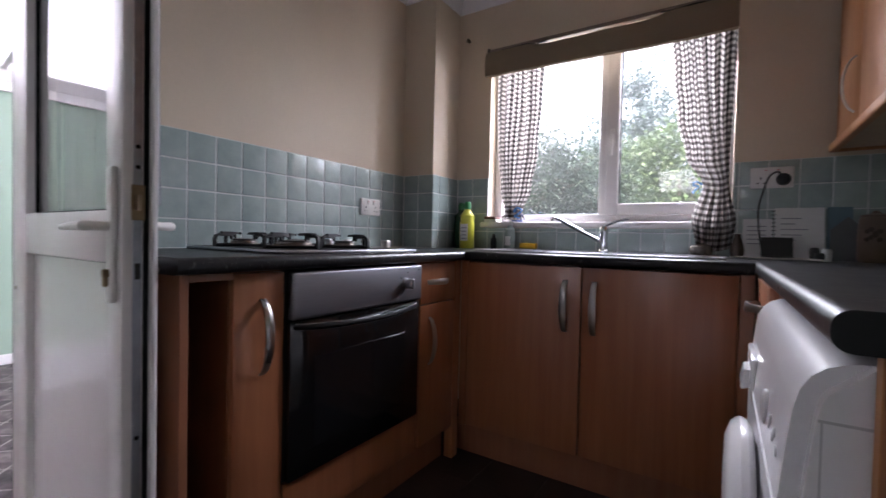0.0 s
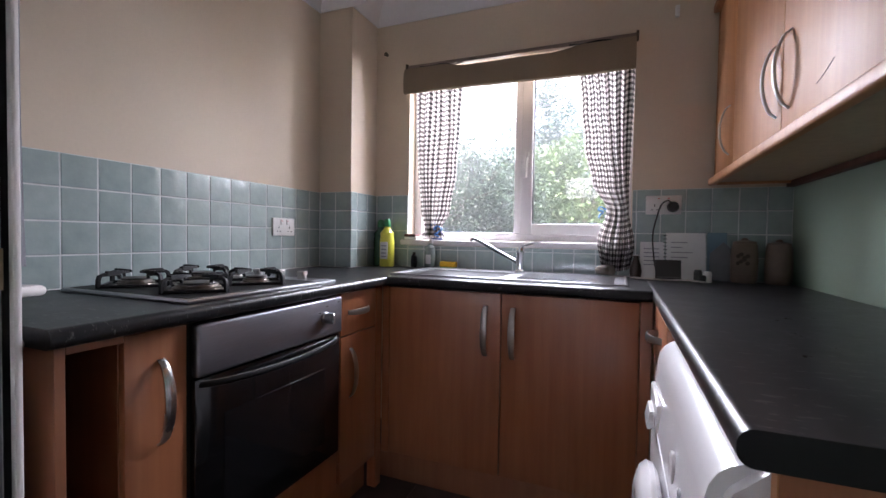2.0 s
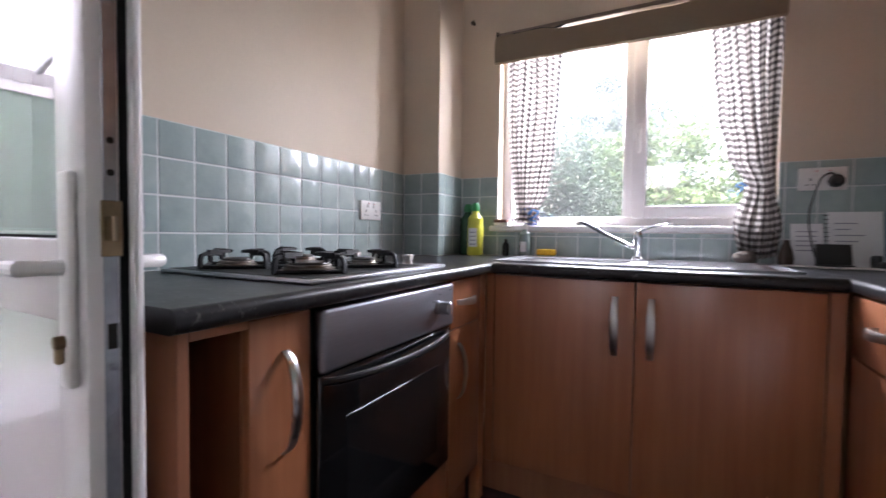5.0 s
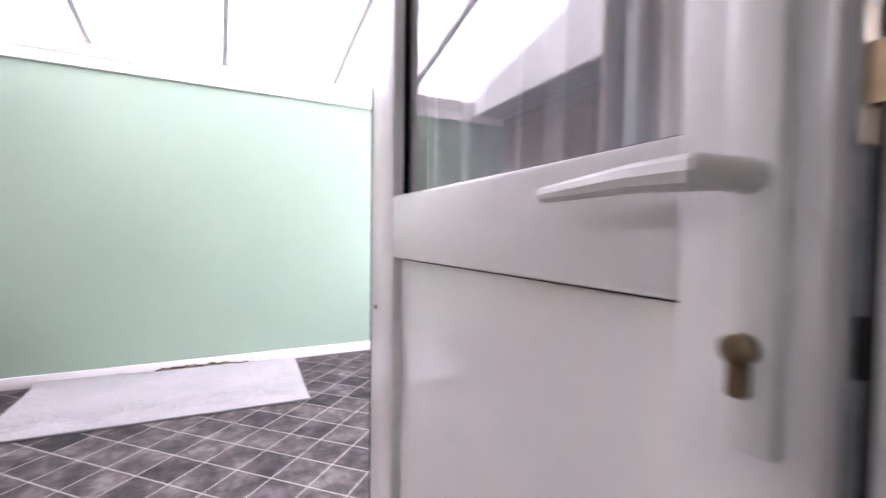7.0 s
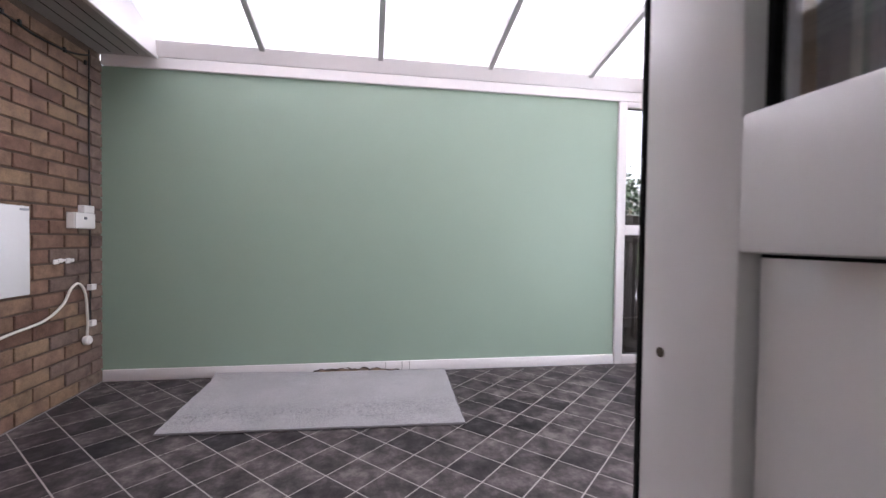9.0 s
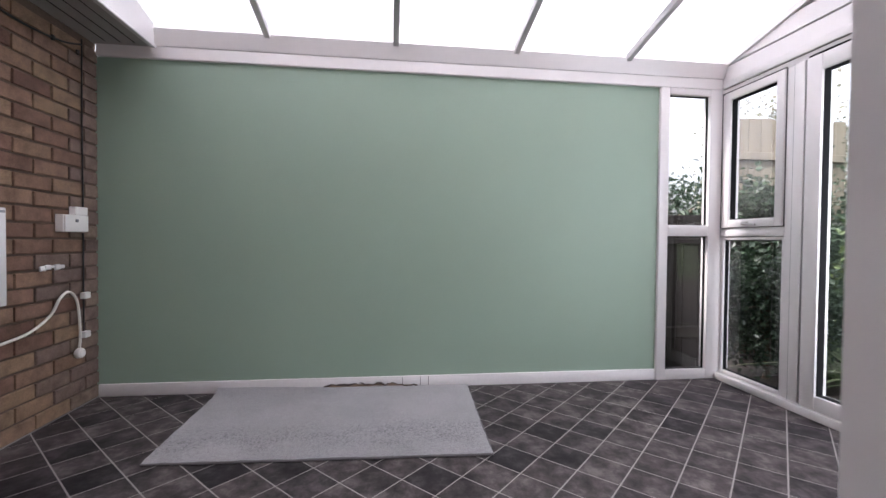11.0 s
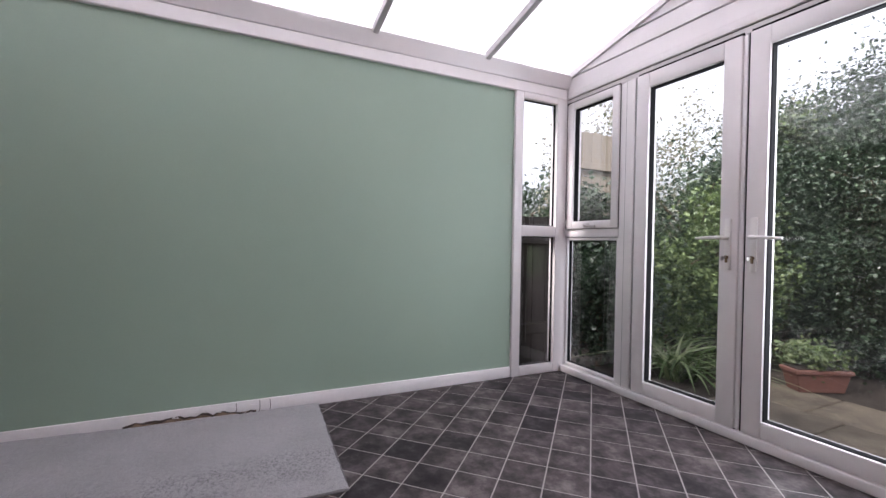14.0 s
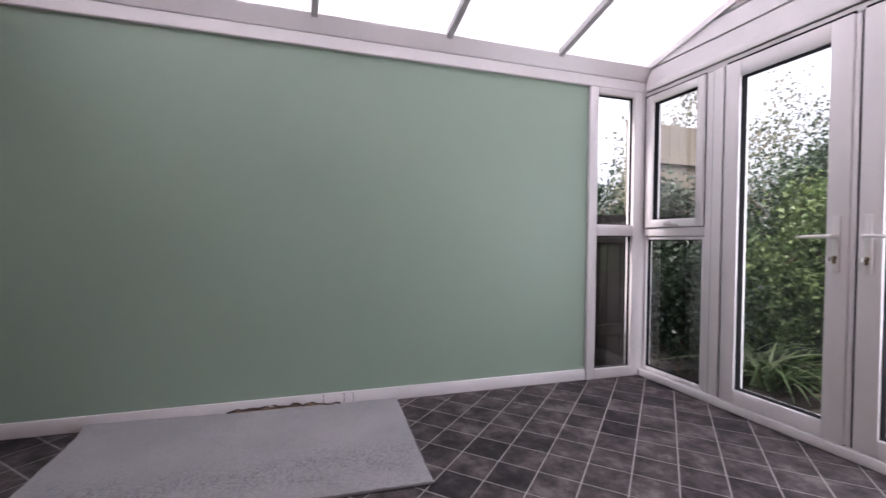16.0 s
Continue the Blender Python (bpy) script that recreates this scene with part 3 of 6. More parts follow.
# boxed soffit along the brick wall; its shade is put into the grey colour
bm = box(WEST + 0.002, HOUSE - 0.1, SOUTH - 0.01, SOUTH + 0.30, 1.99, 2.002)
sof = structure("trim_soffit", bm, surface("shaded_soffit_board", (0.36, 0.33, 0.32), 0.4, big=0.04, fine=0.05), "white boarded soffit above the brick wall, its shade put into grey colour", "soffit")
# dark strips draw the shade in the grooves between boards
for k in range(3):
    y = SOUTH + 0.075 + 0.075 * k
    part("groove", box(WEST + 0.06, HOUSE - 0.11, y - 0.003, y + 0.003, 1.9885, 1.99), M_DARK, sof)
bm = prism([(WEST + 0.05, 1.975), (HOUSE - 0.1, 1.975), (HOUSE - 0.1, roof_z(HOUSE - 0.1) + 0.01), (WEST + 0.05, roof_z(WEST + 0.05) + 0.01)], "y", SOUTH + 0.30, SOUTH + 0.32)
fascia = structure("trim_fascia", bm, M_UPVC, "white upvc fascia below the roof edge", "fascia")
part("lip", box(WEST + 0.05, HOUSE - 0.1, SOUTH + 0.3202, SOUTH + 0.332, 1.97, 1.99, 0.003), M_UPVC, fascia)

# ---------------------------------------------------------------- glazed north side


def bar(bm, x0, x1, z0, z1, y0, y1, bev=0.006):
    box(x0, x1, y0, y1, z0, z1, bev, 2, bm)


def sash(parent, x0, x1, z0, z1, y0, y1, w, wb, name="sash", glass_mat=None):
    """Frame of four bars with gaskets and a pane, as parts of a window or door that faces north or south."""
    bm = bmesh.new()
    bar(bm, x0, x0 + w, z0, z1, y0, y1)
    bar(bm, x1 - w, x1, z0, z1, y0, y1)
    bar(bm, x0 + w - 0.001, x1 - w + 0.001, z0, z0 + wb, y0 + 0.001, y1 - 0.001)
    bar(bm, x0 + w - 0.001, x1 - w + 0.001, z1 - w, z1, y0 + 0.001, y1 - 0.001)
    fr = part(name, bm, M_UPVC, parent)
    gx0, gx1, gz0, gz1 = x0 + w, x1 - w, z0 + wb, z1 - w
    ym = (y0 + y1) / 2
    bm = bmesh.new()
    g = 0.004
    for a, b, c, d in ((gx0, gx0 + g, gz0, gz1), (gx1 - g, gx1, gz0, gz1), (gx0 + g, gx1 - g, gz0, gz0 + g), (gx0 + g, gx1 - g, gz1 - g, gz1)):
        box(a, b, y0 + 0.014, ym + 0.013, c, d, bm=bm)
    part("gasket", bm, M_GASKET, parent)
    pane = part("pane", box(gx0 + 0.002, gx1 - 0.002, ym - 0.0015, ym + 0.0015, gz0 + 0.002, gz1 - 0.002), glass_mat or M_GLASS, parent)
    pane.visible_shadow = False
    return fr


# window added out of view to brighten the south-facing door and units
rear = thing("window_5", (1.05, KS - 0.1, SZ_A), "unseen high window added in the kitchen end wall to let in light", "window", kind="structure")
sash(rear, SX_A + 0.001, SX_B - 0.001, SZ_A + 0.001, SZ_B - 0.001, KS - 0.14, KS - 0.08, 0.04, 0.04, "window_frame")
FY0, FY1 = NORTH - 0.03, NORTH + 0.04
# outer frame: sill, head, posts
front = thing("window_1", (-2.4, NORTH, 0), "white upvc glazed screen with top-hung window", "window", kind="structure")
bm = bmesh.new()
bar(bm, WEST - 0.02, HOUSE - 0.1, 0.0, 0.045, FY0 - 0.026, FY1)
part("sill", bm, M_UPVC, front)
bm = bmesh.new()
bar(bm, WEST - 0.02, HOUSE - 0.1, 1.888, 1.97, FY0, FY1)
part("head", bm, M_UPVC, front)
for a, b in ((-2.735, -2.672), (-2.196, -2.086)):
    bm = bmesh.new()
    bar(bm, a, b, 0.0452, 1.8878, FY0, FY1)
    part("post", bm, M_UPVC, front)
# dark strips paint the shade in the gaps round sash, post and head
M_GAP_SHADE = surface("shadow_gap_tone", (0.10, 0.095, 0.095), 0.7)
bm = bmesh.new()
for a, b, c, d in ((-2.6718, -2.6702, 1.0075, 1.8875), (-2.1978, -2.1962, 1.0075, 1.8875), (-2.670, -2.198, 1.8862, 1.8960), (-2.670, -2.198, 1.0072, 1.0087)):
    box(a, b, FY0 - 0.003, FY0 + 0.02, c, d, bm=bm)
for x in (-2.150,):
    box(x, x + 0.0032, FY0 - 0.0025, FY0 - 0.0003, 0.046, 1.887, bm=bm)
box(WEST + 0.03, HOUSE - 0.11, FY0 - 0.0025, FY0 - 0.0003, 1.919, 1.9225, bm=bm)
part("seal", bm, M_GAP_SHADE, front)
bm = bmesh.new()
bar(bm, WEST + 0.03, HOUSE - 0.102, 1.9235, 1.969, FY0 - 0.012, FY0 - 0.0004, 0.003)
part("head_step", bm, M_UPVC, front)
bm = bmesh.new()
bar(bm, -2.146, -2.086, 0.046, 1.887, FY0 - 0.006, FY0 - 0.0002, 0.002)
part("post_cover", bm, M_UPVC, front)
bm = bmesh.new()
bar(bm, -2.6718, -2.1962, 0.952, 1.007, FY0, FY1)
part("transom", bm, M_UPVC, front)
sash(front, -2.640, -2.198, 1.009, 1.886, FY0 - 0.014, FY1 - 0.012, 0.052, 0.052, "opening_sash")
bm = bmesh.new()
bar(bm, -2.6718, -2.641, 1.0075, 1.8875, FY0 + 0.002, FY1)
part("packer", bm, M_UPVC, front)
sash(front, -2.670, -2.198, 0.047, 0.950, FY0 + 0.01, FY1 - 0.01, 0.02, 0.022, "fixed_bead")
bm = tube([(-2.45, FY0 - 0.016, 1.034), (-2.45, FY0 - 0.034, 1.032), (-2.41, FY0 - 0.040, 1.028), (-2.35, FY0 - 0.040, 1.022)], [0.008, 0.008, 0.007, 0.006], 8)
box(-2.475, -2.425, FY0 - 0.024, FY0 - 0.0145, 1.022, 1.044, 0.003, 2, bm)
part("window_handle", bm, M_SATIN, front, "satin metal window handle")


def lever_set(parent, x, y, z_lever, side, point, top, bottom, reach=0.125):
    """Backplate with lever and cylinder on a door face; side is the way that the face looks along y, point the way that the lever points."""
    y1 = y + side * 0.012
    bm = box(x - 0.015, x + 0.015, min(y, y1), max(y, y1), bottom, top, 0.005, 2)
    part("backplate", bm, M_PLASTIC, parent, "white backplate")
    ya = y1 + side * 0.038
    bm = tube([(x, y1 - side * 0.002, z_lever), (x, y1 + side * 0.02, z_lever), (x + point * 0.006, ya, z_lever), (x + point * 0.04, ya + side * 0.004, z_lever), (x + point * reach, ya, z_lever - 0.003)],
              [0.010, 0.009, 0.010, 0.0085, 0.006], 10)
    part("lever", bm, M_PLASTIC, parent, "white lever handle")
    zc = z_lever - 0.092
    bm = lathe([(0.0085, 0), (0.0085, side * 0.01), (0.007, side * 0.011)], (x, y1 - side * 0.001, zc), 14, "y")
    box(x - 0.005, x + 0.005, min(y1, y1 + side * 0.009), max(y1, y1 + side * 0.009), zc - 0.026, zc - 0.006, 0.002, 1, bm)
    return part("lock_cylinder", bm, M_BRASS, parent, "brass lock cylinder")


def french_door(name, x0, x1, handle_x, point, reach, label):
    d = thing(name, ((x0 + x1) / 2, NORTH, 0.046), label, "door", kind="structure")
    sash(d, x0, x1, 0.048, 1.885, FY0 - 0.016, FY1 - 0.012, 0.085, 0.077, "door_frame", M_GLASS_GARDEN)
    # black strips stand in for the shadow gap between leaf and frame
    bm = bmesh.new()
    for a, b, c, e in ((x0 - 0.0110, x0 - 0.0002, 0.047, 1.8875), (x1 + 0.0002, x1 + 0.0005, 0.047, 1.8875), (x0, x1, 1.8858, 1.8985), (x0, x1, 0.0455, 0.0478)):
        box(a, b, FY0 - 0.002, FY0 + 0.02, c, e, bm=bm)
    part("perimeter_seal", bm, M_GASKET, d)
    lever_set(d, handle_x, FY0 - 0.016, 0.945, -1, point, 1.035, 0.79, reach)
    key = tube([(handle_x, FY0 - 0.036, 0.853), (handle_x, FY0 - 0.06, 0.853)], 0.003, 6)
    lathe([(0.003, 0), (0.011, 0.0), (0.011, 0.003), (0.003, 0.003)], (handle_x, FY0 - 0.066, 0.848), 12, "x", key)
    part("key", key, M_SATIN, d, "steel key in the lock")
    return d


french_door("door_1", -2.069, -1.482, -1.522, -1, 0.13, "white upvc french door leaf, closed, key in lock")
french_door("door_2", -1.449, -0.862, -1.408, 1, 0.135, "white upvc french door leaf with white lever")
bm = bmesh.new()
bar(bm, -1.4815, -1.4615, 0.05, 1.883, FY0 - 0.006, FY1 - 0.02, 0.004)
structure("trim_door_meeting_post", bm, M_UPVC, "white upvc meeting strip between the doors", "trim")
side = thing("window_2", (-0.6, NORTH, 0), "white upvc side window beside the french doors", "window", kind="structure")
for a, b in ((-0.855, -0.79), (-0.4, HOUSE - 0.1)):
    bm = bmesh.new()
    bar(bm, a, b, 0.0452, 1.8878, FY0, FY1)
    part("post", bm, M_UPVC, side)
bm = bmesh.new()
bar(bm, -0.7898, -0.4002, 0.952, 1.007, FY0, FY1)
part("transom", bm, M_UPVC, side)
sash(side, -0.788, -0.402, 1.009, 1.886, FY0 + 0.01, FY1 - 0.01, 0.03, 0.03, "fixed_bead")
sash(side, -0.788, -0.402, 0.047, 0.950, FY0 + 0.01, FY1 - 0.01, 0.02, 0.022, "fixed_bead")

# cladding boards in the gable above
gable = thing("wall_gable", (-1.5, NORTH, 1.975), "white shiplap upvc boards in the gable", "cladding", kind="structure")
z = 1.9705
while z < roof_z(HOUSE - 0.1):
    z1 = z + 0.098
    xa = WEST - 0.04 if z < ROOF0 - 0.02 else max(WEST - 0.04, WEST + (z - ROOF0 + 0.012) / SLOPE)
    xb = WEST - 0.04 if z1 < ROOF0 - 0.02 else WEST + (z1 - ROOF0 + 0.012) / SLOPE
    hi = HOUSE - 0.1
    if xb > hi:
        zt = roof_z(hi) - 0.012
        outline = [(xa, z), (hi, z), (hi, zt)]
    else:
        xm = WEST - 0.04
        outline = [(xa, z), (hi, z), (hi, z1), (xb, z1)]
    bm = prism(outline, "y", FY0 + 0.004, FY0 + 0.02)
    part("board", bm, M_UPVC, gable)
    z = z1 + 0.011
# dark sheet behind the boards, so that their gaps look shaded
part("backing", prism([(WEST - 0.04, 1.9705), (HOUSE - 0.1, 1.9705), (HOUSE - 0.1, roof_z(HOUSE - 0.1)), (WEST - 0.02, ROOF0 - 0.005)], "y", FY0 + 0.0205, FY0 + 0.05), M_DARK, gable)
bm = prism([(WEST + 0.02, roof_z(WEST + 0.02) - 0.028), (HOUSE - 0.1, roof_z(HOUSE - 0.1) - 0.028), (HOUSE - 0.1, roof_z(HOUSE - 0.1) + 0.01), (WEST + 0.02, roof_z(WEST + 0.02) + 0.01)], "y", FY0 - 0.01, FY0 + 0.0035)
part("edge_trim", bm, M_UPVC, gable)

# narrow window in the west wall, facing the same way as the green wall
wwin = thing("window_3", (WEST, 2.3, 0), "narrow white upvc window beside the green wall", "window", kind="structure")
WX_A, WX_B = WEST - 0.045, WEST + 0.022


def west_bar(name, y0, y1, z0, z1, xa=WX_A, xb=WX_B, m=None):
    part(name, box(xa, xb, y0, y1, z0, z1, 0.005, 2), m or M_UPVC, wwin)


west_bar("jamb", 2.0785, 2.143, 0.0, 1.9245)
west_bar("jamb", 2.431, 2.5185, 0.0, 1.9245)
west_bar("sill", 2.1435, 2.4305, 0.0, 0.066)
west_bar("head", 2.1435, 2.4305, 1.881, 1.9245)
west_bar("transom", 2.1435, 2.4305, 0.952, 1.026)
for z0, z1 in ((0.0665, 0.9515), (1.0265, 1.8805)):
    bm = bmesh.new()
    for a, b, c, d in ((2.1435, 2.1475, z0, z1), (2.4265, 2.4305, z0, z1), (2.1476, 2.4264, z0, z0 + 0.004), (2.1476, 2.4264, z1 - 0.004, z1)):
        box(WEST - 0.020, WEST - 0.003, a, b, c, d, bm=bm)
    part("gasket", bm, M_GASKET, wwin)
    p = part("pane", box(WEST - 0.013, WEST - 0.010, 2.1475, 2.4265, z0 + 0.004, z1 - 0.004), M_GLASS, wwin)
    p.visible_shadow = False

structure("trim_reveal", box(HOUSE - 0.104, HOUSE - 0.0005, DOOR1 + 0.0512, DOOR1 + 0.0545, 0.0, DOORH + 0.05, 0.001), M_UPVC, "white upvc lining of the doorway reveal", "trim")
# ---------------------------------------------------------------- doorway and open back door
frame_d = thing("door_frame", (HOUSE + 0.05, 0.3, 0), "white upvc door frame with metal keeps", "door frame", kind="structure")
JX0, JX1 = HOUSE + 0.002, -0.14
part("jamb", box(JX0, JX1, DOOR0 - 0.054, DOOR0, 0, DOORH, 0.004, 2), M_UPVC, frame_d)
part("jamb", box(JX0, JX1, DOOR1, DOOR1 + 0.054, 0, DOORH, 0.004, 2), M_UPVC, frame_d)
part("head", box(JX0, JX1, DOOR0 - 0.054, DOOR1 + 0.054, DOORH + 0.0005, DOORH + 0.054, 0.004, 2), M_UPVC, frame_d)
part("threshold", box(JX0, JX1 + 0.03, DOOR0 + 0.0005, DOOR1 - 0.0005, -0.003, 0.012, 0.004, 2), M_SATIN, frame_d, "worn metal threshold")
part("stop", box(JX0, JX0 + 0.03, DOOR0 + 0.0005, DOOR0 + 0.018, 0.013, DOORH - 0.001, 0.003), M_GASKET, frame_d)
part("gasket", box(JX0 + 0.0302, JX0 + 0.036, DOOR0 + 0.0005, DOOR0 + 0.016, 0.013, DOORH - 0.001), M_GASKET, frame_d)
for z0, z1 in ((0.865, 1.075), (0.30, 0.45), (1.55, 1.70)):
    bm = box(JX0 + 0.04, JX0 + 0.065, DOOR0 + 0.0003, DOOR0 + 0.004, z0, z1, 0.001)
    keep = part("keep", bm, M_ZINC, frame_d, "zinc-plated lock keep")
    for a, b in ((0.12, 0.40), (0.62, 0.88)):
        part("slot", box(JX0 + 0.047, JX0 + 0.058, DOOR0 + 0.0042, DOOR0 + 0.0052, z0 + (z1 - z0) * a, z0 + (z1 - z0) * b), M_DARK, keep)
    for f in (0.06, 0.5, 0.94):
        part("screw", lathe([(0.004, 0), (0.004, 0.0015), (0.002, 0.002)], (JX0 + 0.0525, DOOR0 + 0.004, z0 + (z1 - z0) * f), 10, "y"), M_ZINC, keep)

back = thing("back_door", (-0.12, 0.62, 0.02), "half-glazed white upvc back door, standing open", "door")
LX0, LX1, LY0, LY1 = -0.146, 0.602, 0.592, 0.646
GX0, GX1 = -0.022, 0.522
bm = bmesh.new()
for a, b in ((LX0, GX0), (GX1, LX1)):
    box(a, b, LY0, LY1, 0.02, 2.03, 0.005, 2, bm)
for a, b in ((0.02, 0.15), (0.897, 1.006), (1.92, 2.03)):
    box(GX0 - 0.004, GX1 + 0.004, LY0 + 0.0008, LY1 - 0.0008, a, b, 0.005, 2, bm)
leaf = part("leaf_frame", bm, M_UPVC, back)
bm = bmesh.new()
for z0, z1 in ((1.006, 1.92), (0.15, 0.897)):
    for a, b, c, d in ((GX0, GX0 + 0.006, z0, z1), (GX1 - 0.005, GX1, z0, z1), (GX0 + 0.006, GX1 - 0.005, z0, z0 + 0.004), (GX0 + 0.006, GX1 - 0.005, z1 - 0.005, z1)):
        box(a, b, LY0 + 0.020, LY1 - 0.022, c, d, bm=bm)
part("gasket", bm, M_GASKET, back)
pane = part("pane", box(GX0 + 0.003, GX1 - 0.003, 0.616, 0.620, 1.009, 1.917), M_GLASS_DOUBLE, back)
pane.visible_shadow = False
M_PANEL = surface("glossy_white_panel", (0.79, 0.76, 0.75), 0.05, big=0.015, fine=0.01, big_scale=2, bump_s=0.0, rough_var=0.02, coat=1.0, spec=0.7)
part("panel", box(GX0 + 0.003, GX1 - 0.003, 0.609, 0.629, 0.153, 0.894), M_PANEL, back, "glossy white lower panel")
# overlapping lips with black seals
part("seal", box(LX1 + 0.0003, LX1 + 0.004, 0.6285, 0.6375, 0.03, 2.02), M_GASKET, back)
part("lip", box(LX1 - 0.01, LX1 + 0.016, LY1 - 0.008, LY1 + 0.004, 0.025, 2.025, 0.003, 2), M_UPVC, back)
part("seal", box(LX0 - 0.012, LX0 - 0.0003, LY0 + 0.001, LY0 + 0.02, 0.03, 2.02, 0.003), M_GASKET, back)
strip = part("lock_strip", box(LX1 + 0.0003, LX1 + 0.003, 0.610, 0.626, 0.1, 1.95, 0.0005), M_ZINC, back, "zinc-plated multipoint lock strip")
part("latch_plate", box(LX1 + 0.0032, LX1 + 0.006, 0.606, 0.630, 0.985, 1.055, 0.001), M_BRASS, strip)
part("latch", prism([(LX1 + 0.006, 0.611), (LX1 + 0.018, 0.613), (LX1 + 0.006, 0.625)], "z", 1.005, 1.035), M_BRASS, strip)
part("bolt_slot", box(LX1 + 0.0032, LX1 + 0.0042, 0.613, 0.623, 0.868, 0.90), M_DARK, strip)
for z in (0.35, 0.55, 0.78, 0.845, 0.945, 1.09, 1.13, 1.3, 1.5, 1.7):
    part("screw", lathe([(0.0045, 0), (0.0045, 0.0012), (0.002, 0.0016)], (LX1 + 0.003, 0.618, z), 10, "x"), M_GASKET if round(z * 100) % 2 else M_ZINC, strip)
lever_set(back, 0.572, LY0, 0.972, -1, -1, 1.09, 0.822, 0.121)
lever_set(back, 0.572, LY1, 0.975, 1, -1, 1.09, 0.822, 0.14)
for z in (0.25, 1.0, 1.78):
    part("hinge", lathe([(0.008, -0.05), (0.009, -0.045), (0.009, 0.045), (0.008, 0.05)], (LX0 - 0.009, LY1 - 0.008, z), 10), M_PLASTIC, back)
back.rotation_euler = (0, 0, radians(-0.9))
part("screw_cap", lathe([(0.005, 0), (0.005, -0.002), (0.003, -0.003)], (-0.112, LY0, 0.796), 10, "y"), M_BARK, back)


def cloth(x0, x1, z0, z1, y, depth, folds, gather=None, nx=60, nz=24, thick=0.0, seed=1, drop=0.0):
    """A hanging cloth in folds; gather(s) gives the width left at height s (0 at the foot) and the shift to one side."""
    rnd = random.Random(seed)
    ph = [rnd.uniform(0, 6.28) for _ in range(4)]
    bm = bmesh.new()
    uv = bm.loops.layers.uv.new("UVMap")
    rows, wid = [], (x1 - x0) * 1.55
    for j in range(nz + 1):
        s = j / nz
        wide, shift = gather(s) if gather else (1.0, 0.0)
        row = []
        for i in range(nx + 1):
            u = i / nx
            cx = (x0 + x1) / 2 + shift
            x = cx + (u - 0.5) * (x1 - x0) * wide + 0.006 * math.sin(7 * u + 5 * s + ph[2])
            f = math.sin(2 * math.pi * folds * u + ph[0] + 0.5 * math.sin(3 * s + ph[1])) + 0.4 * math.sin(2 * math.pi * folds * 1.7 * u + ph[3] + 2 * s)
            row.append((bm.verts.new((x, y + depth * f * (0.7 + 0.5 * wide), z0 + (z1 - z0) * s - drop * (1 - s) * math.sin(3 * u))), (u * wid, (z1 - z0) * s)))
        rows.append(row)
    for a, b in zip(rows, rows[1:]):
        for i in range(nx):
            q = (a[i], a[i + 1], b[i + 1], b[i])
            f = bm.faces.new([v for v, _ in q])
            for loop, (_, c) in zip(f.loops, q):
                loop[uv].uv = c
    return bm


net = solo("door_net_curtain", cloth(GX0 - 0.02, LX1 - 0.03, 1.02, 1.98, LY1 + 0.02, 0.007, 9, seed=4), M_NET, "white net curtain hanging on the back door", "curtain", at=(0.2, LY1 + 0.01, 1.02))
net.rotation_euler = (0, 0, radians(-0.9))
net.location.y -= 0.005

# ---------------------------------------------------------------- kitchen window, blind, curtains
kw = thing("window_4", (1.0, KN + 0.1, WZ0), "white upvc kitchen window with one opening sash", "window", kind="structure")
KY0, KY1 = KN + 0.075, KN + 0.135
bm = bmesh.new()
bar(bm, WX0 + 0.001, WX0 + 0.05, WZ0 + 0.031, WZ1 - 0.001, KY0, KY1)
bar(bm, WX1 - 0.05, WX1 - 0.001, WZ0 + 0.031, WZ1 - 0.001, KY0, KY1)
bar(bm, WX0 + 0.049, WX1 - 0.049, WZ0 + 0.031, WZ0 + 0.075, KY0 + 0.001, KY1 - 0.001)
bar(bm, WX0 + 0.049, WX1 - 0.049, WZ1 - 0.05, WZ1 - 0.001, KY0 + 0.001, KY1 - 0.001)
bar(bm, 1.018, 1.068, WZ0 + 0.074, WZ1 - 0.049, KY0 + 0.0005, KY1 - 0.0005)
part("window_frame", bm, M_UPVC, kw)
sash(kw, 1.060, WX1 - 0.04, WZ0 + 0.066, WZ1 - 0.04, KY0 - 0.02, KY1 - 0.015, 0.058, 0.058, "opening_sash", M_GLASS_DIRTY)
p = part("pane", box(WX0 + 0.049, 1.019, KY0 + 0.028, KY0 + 0.031, WZ0 + 0.074, WZ1 - 0.049), M_GLASS_DIRTY, kw)
p.visible_shadow = False
bm = tube([(1.088, KY0 - 0.022, 1.50), (1.088, KY0 - 0.045, 1.50), (1.088, KY0 - 0.05, 1.485), (1.088, KY0 - 0.05, 1.40)], [0.008, 0.008, 0.009, 0.008], 8)
box(1.076, 1.10, KY0 - 0.03, KY0 - 0.0205, 1.46, 1.535, 0.004, 2, bm)
part("window_handle", bm, M_PLASTIC, kw, "white window handle")
bm = box(WX0 - 0.045, WX1 - 0.001, KN - 0.018, KY0 + 0.02, WZ0, WZ0 + 0.03, 0.008, 3)
part("window_sill", bm, M_TRIM, kw, "white painted window sill")

